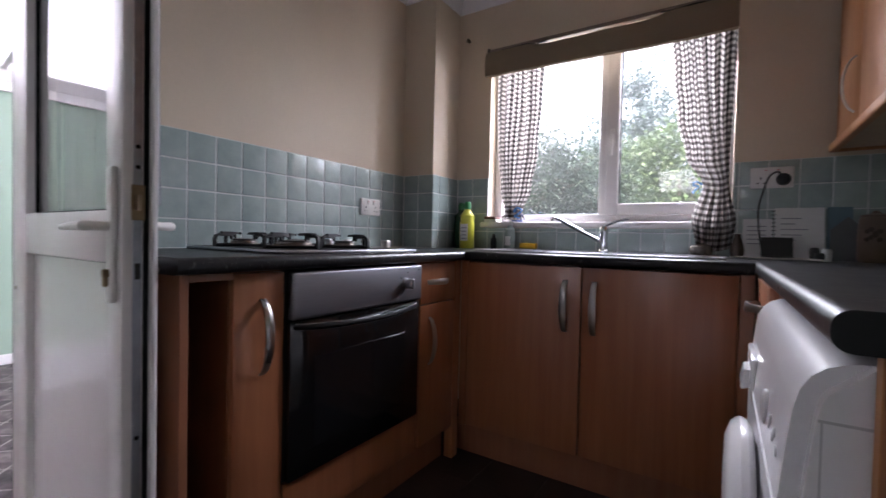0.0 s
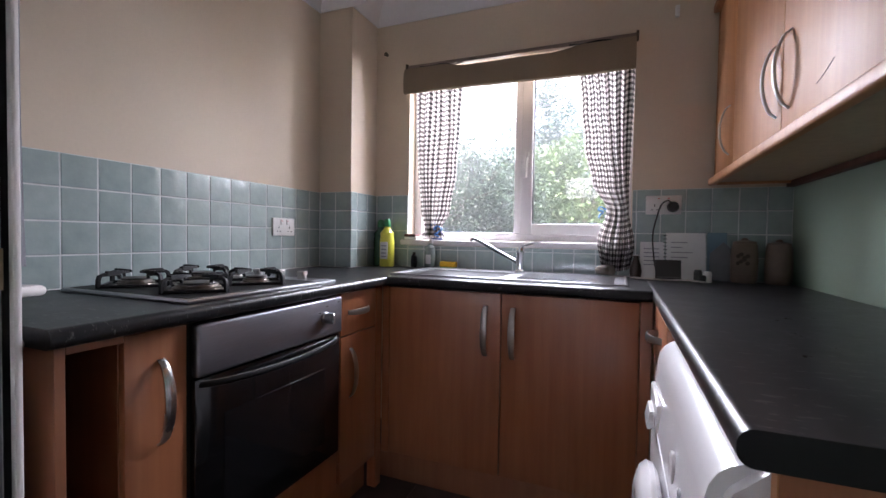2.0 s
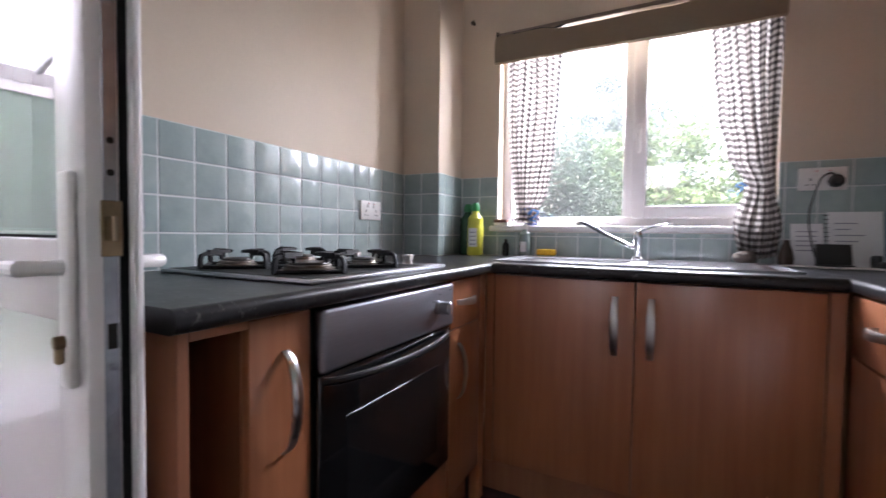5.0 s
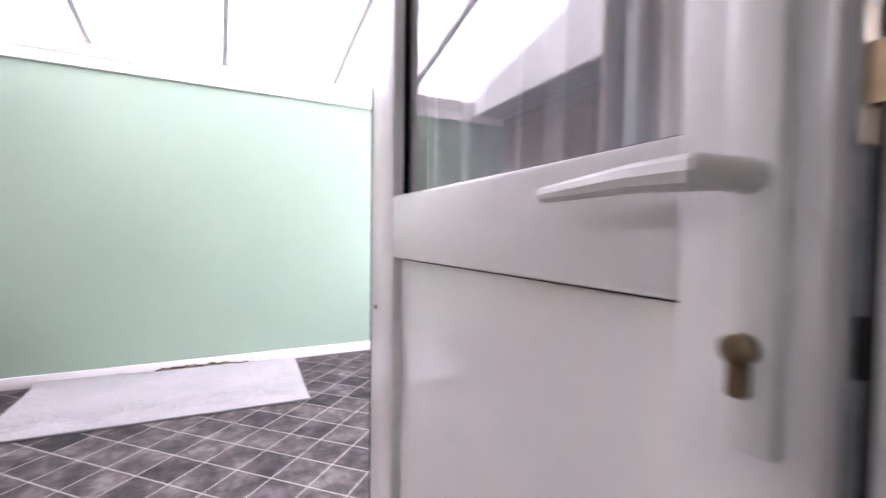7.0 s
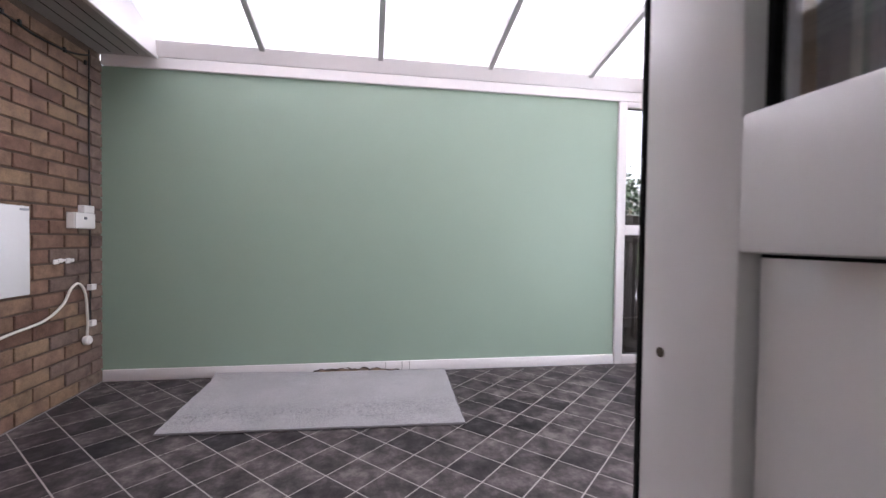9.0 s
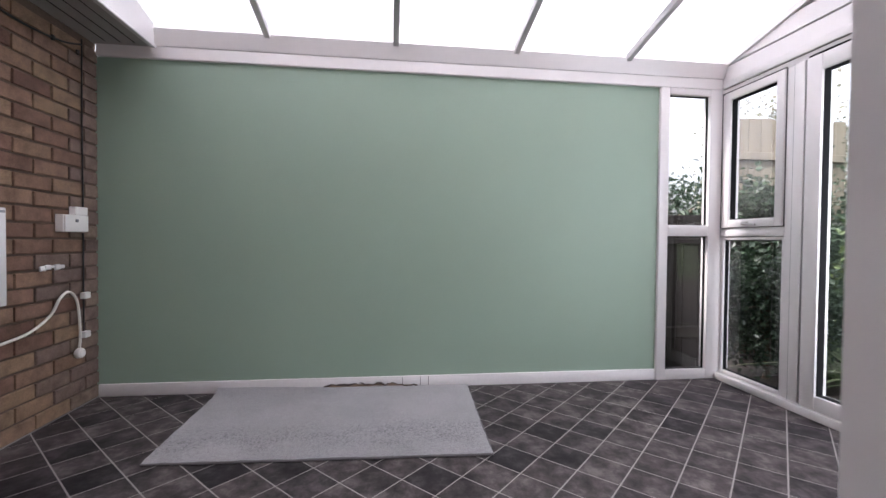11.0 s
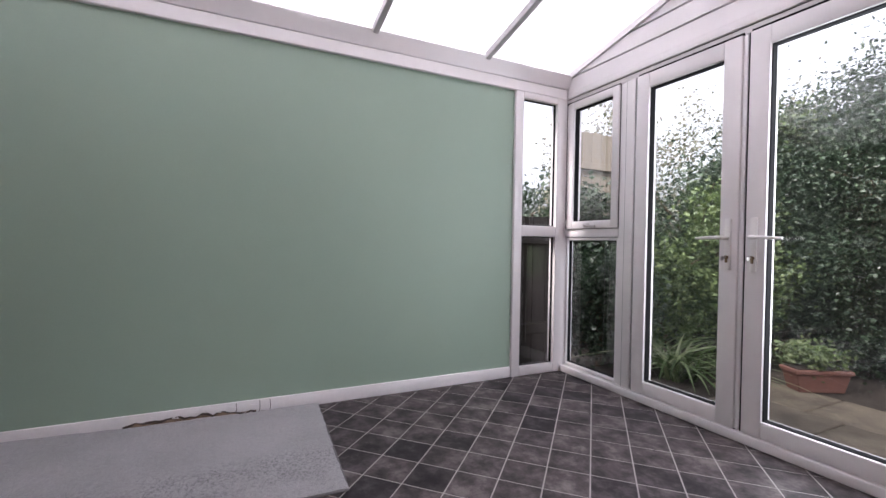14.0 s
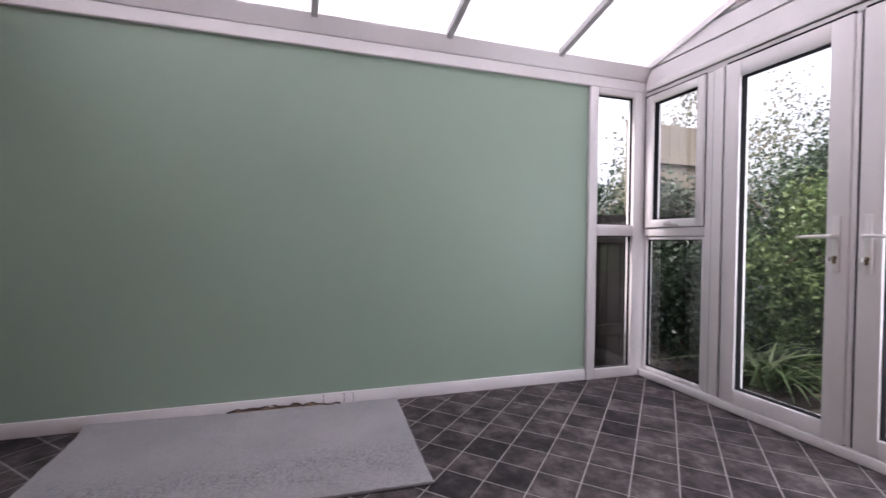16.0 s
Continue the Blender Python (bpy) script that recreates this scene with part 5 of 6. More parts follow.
def pan_support(x, y):
    """Four arched bars round a burner, each with a flat pointed rest."""
    s = thing("pan_support", (x, y, 0.9225), "black cast pan support over a hob burner", "pan support", "hob pan supports")
    for k in range(4):
        a = math.pi / 2 * k
        dx, dy = math.cos(a), math.sin(a)

        def at(r, z, side=0.0):
            return (x + dx * r - dy * side, y + dy * r + dx * side, z)
        r = 0.112 if k % 2 == 0 else 0.104
        bar_pts = [at(r, 0.9228), at(r, 0.9469), at(r - 0.004, 0.9567), at(r - 0.012, 0.9609), at(r - 0.05, 0.9609), at(r - 0.056, 0.9567), at(r - 0.058, 0.9469)]
        part("prong", tube(bar_pts, [0.0068, 0.0066, 0.0066, 0.0066, 0.0066, 0.006, 0.005], 4), M_BLACK, s)
        bm = bmesh.new()
        outline = [(r - 0.022, 0.0075), (r - 0.055, 0.0075), (0.022, 0.003), (0.018, 0.0), (0.022, -0.003), (r - 0.055, -0.0075), (r - 0.022, -0.0075)]
        lo = [bm.verts.new(at(q, 0.9616, w)) for q, w in outline]
        hi_v = [bm.verts.new(at(q, 0.9707 if q > 0.03 else 0.9686, w * 0.8)) for q, w in outline]
        for i in range(len(outline)):
            bm.faces.new((lo[i], lo[(i + 1) % 7], hi_v[(i + 1) % 7], hi_v[i]))
        bm.faces.new(lo)
        bm.faces.new(hi_v)
        bmesh.ops.recalc_face_normals(bm, faces=bm.faces)
        part("rest", bm, M_BLACK, s)
    frame_bar = [(x - 0.112, y, 0.9275), (x, y - 0.104, 0.9275), (x + 0.112, y, 0.9275), (x, y + 0.104, 0.9275), (x - 0.112, y, 0.9275)]
    ring = [Vector(p) * (1 - t) + Vector(q) * t for p, q in zip(frame_bar, frame_bar[1:]) for t in (0, 0.5)] + [Vector(frame_bar[0])]
    part("base_frame", tube([tuple(p) for p in ring], 0.0045, 4), M_BLACK, s)


for x, y, r in burners:
    pan_support(x, y)
for k in range(4):
    x = 0.16 + 0.105 * k
    kb = part("control_knob", lathe([(0.018, 0), (0.018, 0.003), (0.0155, 0.005), (0.0150, 0.016)], (x, 1.51, 0.9219), 18), M_SATIN, hb, "satin silver control knob")
    part("grip", box(x - 0.015, x + 0.015, 1.497, 1.523, 0.936, 0.951, 0.003, 2), M_SATIN, kb)

# ---------------------------------------------------------------- sockets and fixings


def double_socket(at, axis, plug=False):
    """A double socket face: axis 'x' looks along +x, 'y' along -y."""
    s = thing("double_socket", at, "white plastic double wall socket with red-marked switches", "wall socket", "wall sockets")
    A = Vector(at)

    def place(u0, u1, d0, d1, w0, w1, bev=0.0):
        if axis == "x":
            return box(A.x + d0, A.x + d1, A.y + u0, A.y + u1, A.z + w0, A.z + w1, bev, 2)
        return box(A.x + u0, A.x + u1, A.y - d1, A.y - d0, A.z + w0, A.z + w1, bev, 2)
    part("faceplate", place(-0.073, 0.073, 0.0, 0.011, -0.043, 0.043, 0.003), M_PLASTIC, s)
    for c in (-0.036, 0.036):
        for du, dw, hw, hh in ((0, -0.002, 0.0022, 0.005), (-0.011, -0.022, 0.004, 0.002), (0.011, -0.022, 0.004, 0.002)):
            part("pin_hole", place(c + du - hw, c + du + hw, 0.0111, 0.0116, dw - hh, dw + hh), M_SOCKET_DARK, s)
    for c in (-0.02, 0.02):
        sw = part("switch", place(c - 0.006, c + 0.006, 0.0112, 0.015, 0.012, 0.033, 0.001), M_PLASTIC, s)
        part("red_mark", place(c - 0.004, c + 0.004, 0.0152, 0.0156, 0.028, 0.031), M_RED, sw)
    return s


double_socket((0.0075, 1.922, 1.12), "x")
double_socket((1.732, KN - 0.0075, 1.245), "y")
pl = thing("plug", (1.768, KN - 0.0185, 1.235), "black mains plug with trailing cable", "plug")
bm = lathe([(0.024, 0.0), (0.025, -0.012), (0.02, -0.03), (0.012, -0.036)], (1.77, KN - 0.0187, 1.235), 16, "y")
part("plug_body", bm, M_GREY_CABLE, pl)
part("cable", tube(curve_points([(1.765, KN - 0.045, 1.245), (1.748, KN - 0.055, 1.262), (1.722, KN - 0.05, 1.245), (1.705, KN - 0.045, 1.19), (1.690, KN - 0.045, 1.11), (1.694, KN - 0.06, 1.02), (1.705, KN - 0.09, 0.95), (1.72, KN - 0.1, 0.922)], 8), 0.0035, 6), M_GREY_CABLE, pl)
solo("wall_hook", lathe([(0.009, 0), (0.008, -0.012), (0.012, -0.02), (0.006, -0.026)], (0.275, KN - 0.0, 2.13), 12, "y"), M_BARK, "small brown knob fixed to the wall", "hook", at=(0.275, KN, 2.13))
solo("wall_bracket", box(1.757, 1.775, KN - 0.02, KN - 0.0005, 2.09, 2.14, 0.003), M_PLASTIC, "small white bracket fixed to the wall", "bracket", at=(1.766, KN, 2.09))

# ---------------------------------------------------------------- things on the worktop and sill


def bottle(name, x, y, z, h, r, m, cap, label, category="bottle", capcol=None):
    b = thing(name, (x, y, z), label, category)
    part("body", lathe([(r * 0.92, 0), (r, 0.006), (r, h * 0.52), (r * 0.9, h * 0.62), (r * 0.96, h * 0.7), (r * 0.45, h * 0.8), (r * 0.4, h * 0.84)], (x, y, z), 20), m, b)
    part("cap", lathe([(r * 0.5, h * 0.84), (r * 0.5, h * 0.93), (r * 0.32, h)], (x, y, z), 16), cap, b)
    return b


cream_b = bottle("cleaner_bottle", 0.33, 2.395, 0.911, 0.268, 0.042, M_YELLOW, M_GREEN_PL, "yellow plastic cleaner bottle with green cap", "bottle")
part("bottle_label", box(0.310, 0.357, 2.3505, 2.3525, 0.955, 1.05, 0.0005), M_PAPER, cream_b)
for k in range(4):
    part("print", box(0.318, 0.35, 2.3495, 2.3503, 0.965 + 0.02 * k, 0.971 + 0.02 * k), M_PRINT, cream_b)
spr = bottle("spray_bottle", 0.272, 2.425, 0.911, 0.265, 0.042, M_BOTTLE_GREEN, M_GREEN_PL, "dark green spray cleaner bottle", "bottle")
part("trigger", box(0.262, 0.318, 2.413, 2.437, 1.145, 1.172, 0.005, 2), M_GREEN_PL, spr)
bottle("small_bottle", 0.485, 2.425, 0.911, 0.085, 0.017, M_BLACK, M_GREY_CABLE, "small dark bottle beside the sink", "bottle")
soap = bottle("soap_bottle", 0.585, 2.425, 0.911, 0.16, 0.03, M_BOTTLE, M_PLASTIC, "clear plastic soap bottle beside the sink", "bottle")
part("bottle_label", box(0.570, 0.600, 2.3935, 2.3950, 0.935, 0.985, 0.0004), M_PAPER, soap)
sp = thing("sponge", (0.69, 2.42, 0.912), "yellow washing-up sponge with green scourer", "sponge")
part("foam", box(0.65, 0.74, 2.397, 2.443, 0.9205, 0.95, 0.007, 2), M_SPONGE, sp)
part("scourer", box(0.651, 0.739, 2.398, 2.442, 0.9115, 0.9203, 0.003), M_GREEN_PL, sp)
for k, (m, lab) in enumerate(((M_PAPER, "pale packet lying on the sill"), (M_TERRACOTTA, "brown packet lying on the sill"))):
    solo("packet", box(0.405, 0.485 - 0.006 * k, KN - 0.014, KN + 0.05, WZ0 + 0.0305 + 0.016 * k, WZ0 + 0.046 + 0.016 * k, 0.004, 2), m, lab, "packet", "packets on the sill", at=(0.44, KN, WZ0 + 0.0305 + 0.016 * k))
bm = bmesh.new()
for k in range(7):
    a = k * 0.9
    tube([(0.56 + 0.01 * k, KN + 0.02, 1.069), (0.56 + 0.02 * math.cos(a) + 0.01 * k, KN + 0.01 + 0.01 * math.sin(a), 1.10), (0.57 + 0.03 * math.cos(a), KN, 1.125 + 0.006 * k)], 0.006, 5, bm=bm)
solo("peg_bundle", bm, surface("blue_plastic", (0.10, 0.13, 0.28), 0.4), "small bundle of blue pegs on the sill", "pegs", at=(0.57, KN, 1.066))

cal = thing("notepad", (1.80, 2.42, 0.911), "spiral notepad leaning on the tiled wall", "notepad")
part("page", prism([(2.395, 0.912), (2.399, 0.912), (2.440, 1.118), (2.436, 1.118)], "x", 1.745, 1.900), M_PAPER, cal)
for k in range(12):
    z = 0.93 + 0.016 * k
    yy = 2.397 + (z - 0.912) / 0.206 * 0.041
    part("ring", tube([(1.742 + 0.007 * math.cos(a), yy + 0.008 * math.sin(a), z) for a in [i * math.pi / 4 for i in range(9)]], 0.0014, 4), M_GREY_CABLE, cal)
for k in range(5):
    z = 0.985 + 0.022 * k
    yy = 2.397 + (z - 0.912) / 0.206 * 0.041 - 0.003
    part("writing", box(1.765, 1.81 + 0.02 * (k % 3), yy - 0.001, yy, z, z + 0.004), M_PRINT, cal)
note = thing("leaflet", (1.69, 2.44, 0.911), "white printed leaflet leaning on the tiles", "leaflet")
part("sheet", prism([(2.415, 0.9112), (2.418, 0.9112), (2.458, 1.075), (2.455, 1.075)], "x", 1.64, 1.741), M_PAPER, note)
for k in range(5):
    z = 0.97 + 0.018 * k
    yy = 2.415 + (z - 0.911) / 0.164 * 0.04 - 0.002
    part("print", box(1.655, 1.72, yy - 0.0008, yy, z, z + 0.004), M_PRINT, note)
card = thing("greetings_card", (1.95, 2.43, 0.911), "blue and grey house-shaped card on the worktop", "card")
part("card", prism([(2.428, 0.9112), (2.431, 0.9112), (2.457, 1.12), (2.454, 1.12)], "x", 1.91, 1.985), M_BLUE, card)
part("house", prism([(1.915, 0.9115), (2.015, 0.9115), (2.015, 1.03), (1.965, 1.08), (1.915, 1.03)], "y", 2.41, 2.416), M_GREYCARD, card)
jb = thing("holder", (1.76, 2.36, 0.911), "black phone dock on the worktop", "holder")
part("base", box(1.70, 1.80, 2.315, 2.375, 0.9112, 0.925, 0.004, 2), M_GREY_CABLE, jb)
part("rest", prism([(2.345, 0.925), (2.36, 0.925), (2.378, 0.995), (2.368, 0.998)], "x", 1.70, 1.80), M_GREY_CABLE, jb)
for k, (x, h, m) in enumerate(((1.862, 0.05, M_GREY_CABLE), (1.895, 0.045, M_PAPER), (1.872, 0.03, M_GREY_CABLE))):
    solo("small_pot", lathe([(0.015, 0), (0.016, h * 0.8), (0.012, h), (0.006, h)], (x, 2.345 - 0.02 * k, 0.911), 14), m, "small pot among the worktop clutter", "pot", "worktop pots", at=(x, 2.345, 0.911))


def canister(x, y, h, r, label, marks):
    c = thing("canister", (x, y, 0.911), label, "canister", "stoneware canisters")
    part("pot", lathe([(r * 0.88, 0), (r, 0.012), (r * 1.03, h * 0.5), (r * 0.95, h * 0.84), (r * 0.86, h * 0.88)], (x, y, 0.911), 26), M_CERAMIC, c)
    part("lid", lathe([(r * 0.9, h * 0.881), (r * 0.86, h * 0.93), (r * 0.3, h * 0.965), (r * 0.22, h), (r * 0.1, h * 1.02)], (x, y, 0.911), 26), M_CERAMIC, c)
    for k in range(marks):
        a = -2.2 + 0.22 * (k % 4)
        z = 0.911 + h * (0.45 + 0.12 * (k // 4) + 0.04 * (k % 3))
        part("painted_mark", lathe([(0.007, -0.002), (0.009, 0.0), (0.004, 0.0025)], (x + r * 1.02 * math.cos(a), y + r * 1.02 * math.sin(a), z), 8, "y"), M_CERAMIC_DARK, c)


canister(2.035, 2.385, 0.185, 0.048, "brown stoneware canister with painted dark spots", 8)
canister(2.15, 2.37, 0.18, 0.046, "plain brown stoneware canister beside the wall", 0)
M_SCRUB = surface("pale_scrubber_mesh", (0.20, 0.175, 0.155), 0.9, fine=0.3, fine_scale=200, bump_s=0.5)
for sx, sy in ((1.478, 2.40),):
    solo("dish_scrubber", lathe([(0.012, 0.0), (0.026, 0.004), (0.031, 0.018), (0.026, 0.034), (0.012, 0.042)], (sx, sy, 0.9195), 16), M_SCRUB, "round greyish dish scrubber beside the sink", "scrubber", "dish scrubbers", at=(sx, sy, 0.9195))
pouch = lathe([(0.03, 0), (0.036, 0.02), (0.03, 0.045), (0.018, 0.055)], (1.50, 2.435, 0.911), 14)
solo("pan_scrub", pouch, M_SCRUB, "round scrubbing pad beside the sink", "scrubber", at=(1.5, 2.435, 0.911))
bm = tube(curve_points([(1.60, 2.36, 0.915), (1.66, 2.30, 0.918), (1.74, 2.28, 0.916), (1.82, 2.30, 0.918), (1.88, 2.27, 0.915)], 8), 0.004, 6)
solo("white_cable", bm, M_CABLE, "white cable lying on the worktop", "cable", at=(1.7, 2.3, 0.911))
bm = lathe([(0.022, 0), (0.026, 0.03), (0.02, 0.06), (0.01, 0.09), (0.012, 0.1)], (1.622, 2.41, 0.911), 14)
solo("brown_ornament", bm, M_CERAMIC_DARK, "small dark brown ornament beside the curtain", "ornament", at=(1.622, 2.41, 0.911))

# ---------------------------------------------------------------- conservatory things
bm = bmesh.new()
rw = random.Random(5)
NX, NY = 30, 48
cx = [(-1.845, -0.648), (-1.788, 0.768), (-2.672, 0.812), (-2.672, -0.662)]
grid = []
for i in range(NX + 1):
    row = []
    for j in range(NY + 1):
        u, v = i / NX, j / NY
        x = (cx[0][0] * (1 - v) + cx[1][0] * v) * (1 - u) + (cx[3][0] * (1 - v) + cx[2][0] * v) * u
        y = (cx[0][1] * (1 - v) + cx[1][1] * v) * (1 - u) + (cx[3][1] * (1 - v) + cx[2][1] * v) * u
        edge = 1 if i in (0, NX) or j in (0, NY) else 0
        row.append((x + 0.003 * rw.uniform(-1, 1) * edge, y + 0.003 * rw.uniform(-1, 1) * edge, 0.012 + 0.0015 * math.sin(6 * u + 9 * v) + (0.0 if edge else 0.002) + 0.024 * max(0.0, (u - 0.88) / 0.12) ** 2 * max(0.0, 1 - v / 0.62)))
    grid.append([bm.verts.new(p) for p in row])
for i in range(NX):
    for j in range(NY):
        bm.faces.new((grid[i][j], grid[i + 1][j], grid[i + 1][j + 1], grid[i][j + 1]))
geo = bmesh.ops.extrude_face_region(bm, geom=list(bm.faces))
for v in geo["geom"]:
    if isinstance(v, bmesh.types.BMVert):
        v.co.z = 0.0012
bmesh.ops.recalc_face_normals(bm, faces=bm.faces)
rug = thing("carpet_offcut", (-2.2, 0.06, 0.0), "worn grey carpet offcut lying against the green wall", "rug")
part("carpet_field", bm, M_CARPET, rug)
rim = [Vector((*cx[k], 0.0065)) for k in (3, 0, 1, 2)]
rim = [p * (1 - t / 12) + q * (t / 12) + Vector((0, 0, 0.001 * math.sin(t * 2.1))) for p, q in zip(rim, rim[1:]) for t in range(12)] + [rim[-1]]
part("cut_edge", tube([tuple(p) for p in rim], 0.0055, 6), M_CARPET_EDGE, rug, "darker frayed cut edge")

# cracked and flaking paint on the skirting
crack = thing("damp_damage", (WEST + 0.015, 0.3, 0.01), "cracked and flaking paint on the damp skirting", "damage")
M_RUST = surface("exposed_damp_plaster", (0.34, 0.24, 0.17), 0.95, big=0.4, fine=0.4, big_scale=30, fine_scale=120, bump_s=0.7, bump_d=0.003)
rc2 = random.Random(11)
ys = [-0.06 + 0.0245 * k for k in range(24)]
top = [0.018 + 0.014 * math.sin(math.pi * min(1, max(0, k / 18))) ** 0.7 + rc2.uniform(-0.010, 0.010) for k in range(24)]
bm = bmesh.new()
lo = [bm.verts.new((WEST + 0.0146, y, 0.014 + 0.004 * rc2.random())) for y in ys]
hi2 = [bm.verts.new((WEST + 0.0150, y, max(0.02, z))) for y, z in zip(ys, top)]
for k in range(23):
    bm.faces.new((lo[k], lo[k + 1], hi2[k + 1], hi2[k]))
part("bare_patch", bm, M_RUST, crack, "brown bare plaster")
part("crack", tube([(WEST + 0.0155, y, z + 0.002) for y, z in zip(ys, top)], [0.0026 + 0.0042 * rc2.random() for _ in ys], 5), M_CERAMIC_DARK, crack)
for k in range(6):
    y, z = 0.06 + 0.085 * k + rc2.uniform(-0.02, 0.02), 0.041 + 0.008 * rc2.random()
    w = 0.010 + 0.016 * rc2.random()
    part("paint_flake", prism([(y - w, z - 0.008), (y + w * 0.6, z - 0.011), (y + w, z + 0.004), (y - w * 0.4, z + 0.010)], "x", WEST + 0.0165, WEST + 0.0185), M_TRIM, crack)
for y in (0.52, 0.57, 0.41):
    part("split", tube([(WEST + 0.0148, y, 0.012), (WEST + 0.0152, y + 0.003, 0.035), (WEST + 0.0148, y + 0.001, 0.066)], 0.0016, 5), M_CERAMIC_DARK, crack)

# meter cabinet, sockets and cables on the brick wall
BR = SOUTH + 0.0005
mb = thing("wall_cabinet", (-1.74, SOUTH, 0.63), "pale grey wall-mounted meter cabinet", "cabinet")
part("body", box(-1.945, -1.545, BR, BR + 0.10, 0.628, 1.027, 0.006, 2), M_PLASTIC, mb)
part("lid", box(-1.943, -1.547, BR + 0.1003, BR + 0.115, 0.630, 1.025, 0.006, 2), M_WHITE_GOODS, mb)
part("name_plate", box(-1.935, -1.885, BR + 0.1151, BR + 0.1156, 1.004, 1.014), M_PRINT, mb)
js = thing("surface_socket", (-2.44, SOUTH, 0.94), "white surface-mounted socket on the brick wall", "wall socket")
part("back_box", box(-2.53, -2.36, BR, BR + 0.04, 0.935, 1.022, 0.003), M_PLASTIC, js)
part("faceplate", box(-2.528, -2.362, BR + 0.0402, BR + 0.048, 0.937, 1.020, 0.003, 2), M_PLASTIC, js)
part("switch", box(-2.45, -2.43, BR + 0.0482, BR + 0.052, 0.985, 1.0, 0.001), M_GREYCARD, js)
part("junction", box(-2.545, -2.455, BR, BR + 0.035, 1.0225, 1.066, 0.003), M_PLASTIC, js)
cd = thing("wall_conduit", (-2.55, SOUTH, 0.3), "thin cable clipped down the brick wall", "cable")
part("drop", tube([(-2.552, BR + 0.006, 0.40), (-2.552, BR + 0.006, 0.93)], 0.004, 6), M_GREY_CABLE, cd)
part("riser", tube([(-2.552, BR + 0.006, 1.068), (-2.548, BR + 0.006, 1.5), (-2.55, BR + 0.006, 1.96)], 0.004, 6), M_GREY_CABLE, cd)
for z in (0.37, 0.58):
    part("clip", box(-2.575, -2.53, BR, BR + 0.028, z, z + 0.034, 0.003), M_PLASTIC, cd)
fx = thing("hanging_plug", (-2.49, SOUTH + 0.03, 0.28), "white round plug hanging on its looped cable", "plug")
part("cable", tube(curve_points([(-1.72, BR + 0.02, 0.40), (-1.93, BR + 0.02, 0.445), (-2.16, BR + 0.02, 0.47), (-2.29, BR + 0.025, 0.53), (-2.36, BR + 0.025, 0.61), (-2.42, BR + 0.025, 0.63), (-2.475, BR + 0.025, 0.57), (-2.495, BR + 0.025, 0.42), (-2.49, BR + 0.025, 0.325)], 8), 0.0065, 7), M_CABLE, fx)
part("plug_top", lathe([(0.024, 0.012), (0.027, 0.02), (0.026, 0.036), (0.018, 0.044)], (-2.489, BR, 0.30), 18, "y"), M_PLASTIC, fx)
tc = thing("telephone_cable", (-2.2, SOUTH, 1.85), "old dark cable clipped along the bricks", "cable")
part("run", tube(curve_points([(-1.0, BR + 0.006, 1.90), (-1.6, BR + 0.006, 1.86), (-1.9, BR + 0.006, 1.875), (-2.15, BR + 0.006, 1.86), (-2.4, BR + 0.006, 1.885), (-2.55, BR + 0.006, 1.93)], 8), 0.005, 6), M_GREY_CABLE, tc)
for x in (-1.55, -1.95, -2.05, -2.35, -2.52):
    part("clip", box(x - 0.008, x + 0.008, BR, BR + 0.012, 1.865, 1.89, 0.002), M_GREY_CABLE, tc)
bm = bmesh.new()
for k in range(5):
    box(-2.30 - 0.03 * k, -2.26 - 0.03 * k, BR, BR + 0.006 + 0.002 * (k % 2), 0.745 + 0.006 * (k % 3), 0.770 + 0.004 * (k % 2), 0.004, 1, bm)
solo("filler_smear", bm, M_TRIM, "smear of white filler on the bricks", "filler", at=(-2.35, SOUTH, 0.75))

# ---------------------------------------------------------------- tiles of the kitchen walls (pieces)
P = 0.102


def tile_mesh(w, h, axis):
    """A glazed tile with a cushioned edge, standing on a wall: axis 'x' looks along +x, 'y' along -y."""
    t, e = 0.0065, 0.004
    prof = [(0, 0.0), (0, t * 0.6), (e * 0.5, t * 0.9), (e * 1.6, t)]
    bm = bmesh.new()
    rings = []
    for inset, d in prof:
        u, v = w / 2 - inset, h / 2 - inset
        ring = []
        for a, b in ((-u, -v), (u, -v), (u, v), (-u, v)):
            ring.append(bm.verts.new((d, a, b) if axis == "x" else (a, -d, b)))
        rings.append(ring)
    for a, b in zip(rings, rings[1:]):
        for k in range(4):
            bm.faces.new((a[k], a[(k + 1) % 4], b[(k + 1) % 4], b[k]))
    bm.faces.new(rings[-1])
    bmesh.ops.recalc_face_normals(bm, faces=bm.faces)
    me = mesh_of("tile", bm, M_TILE)
    return me


rt = random.Random(8)


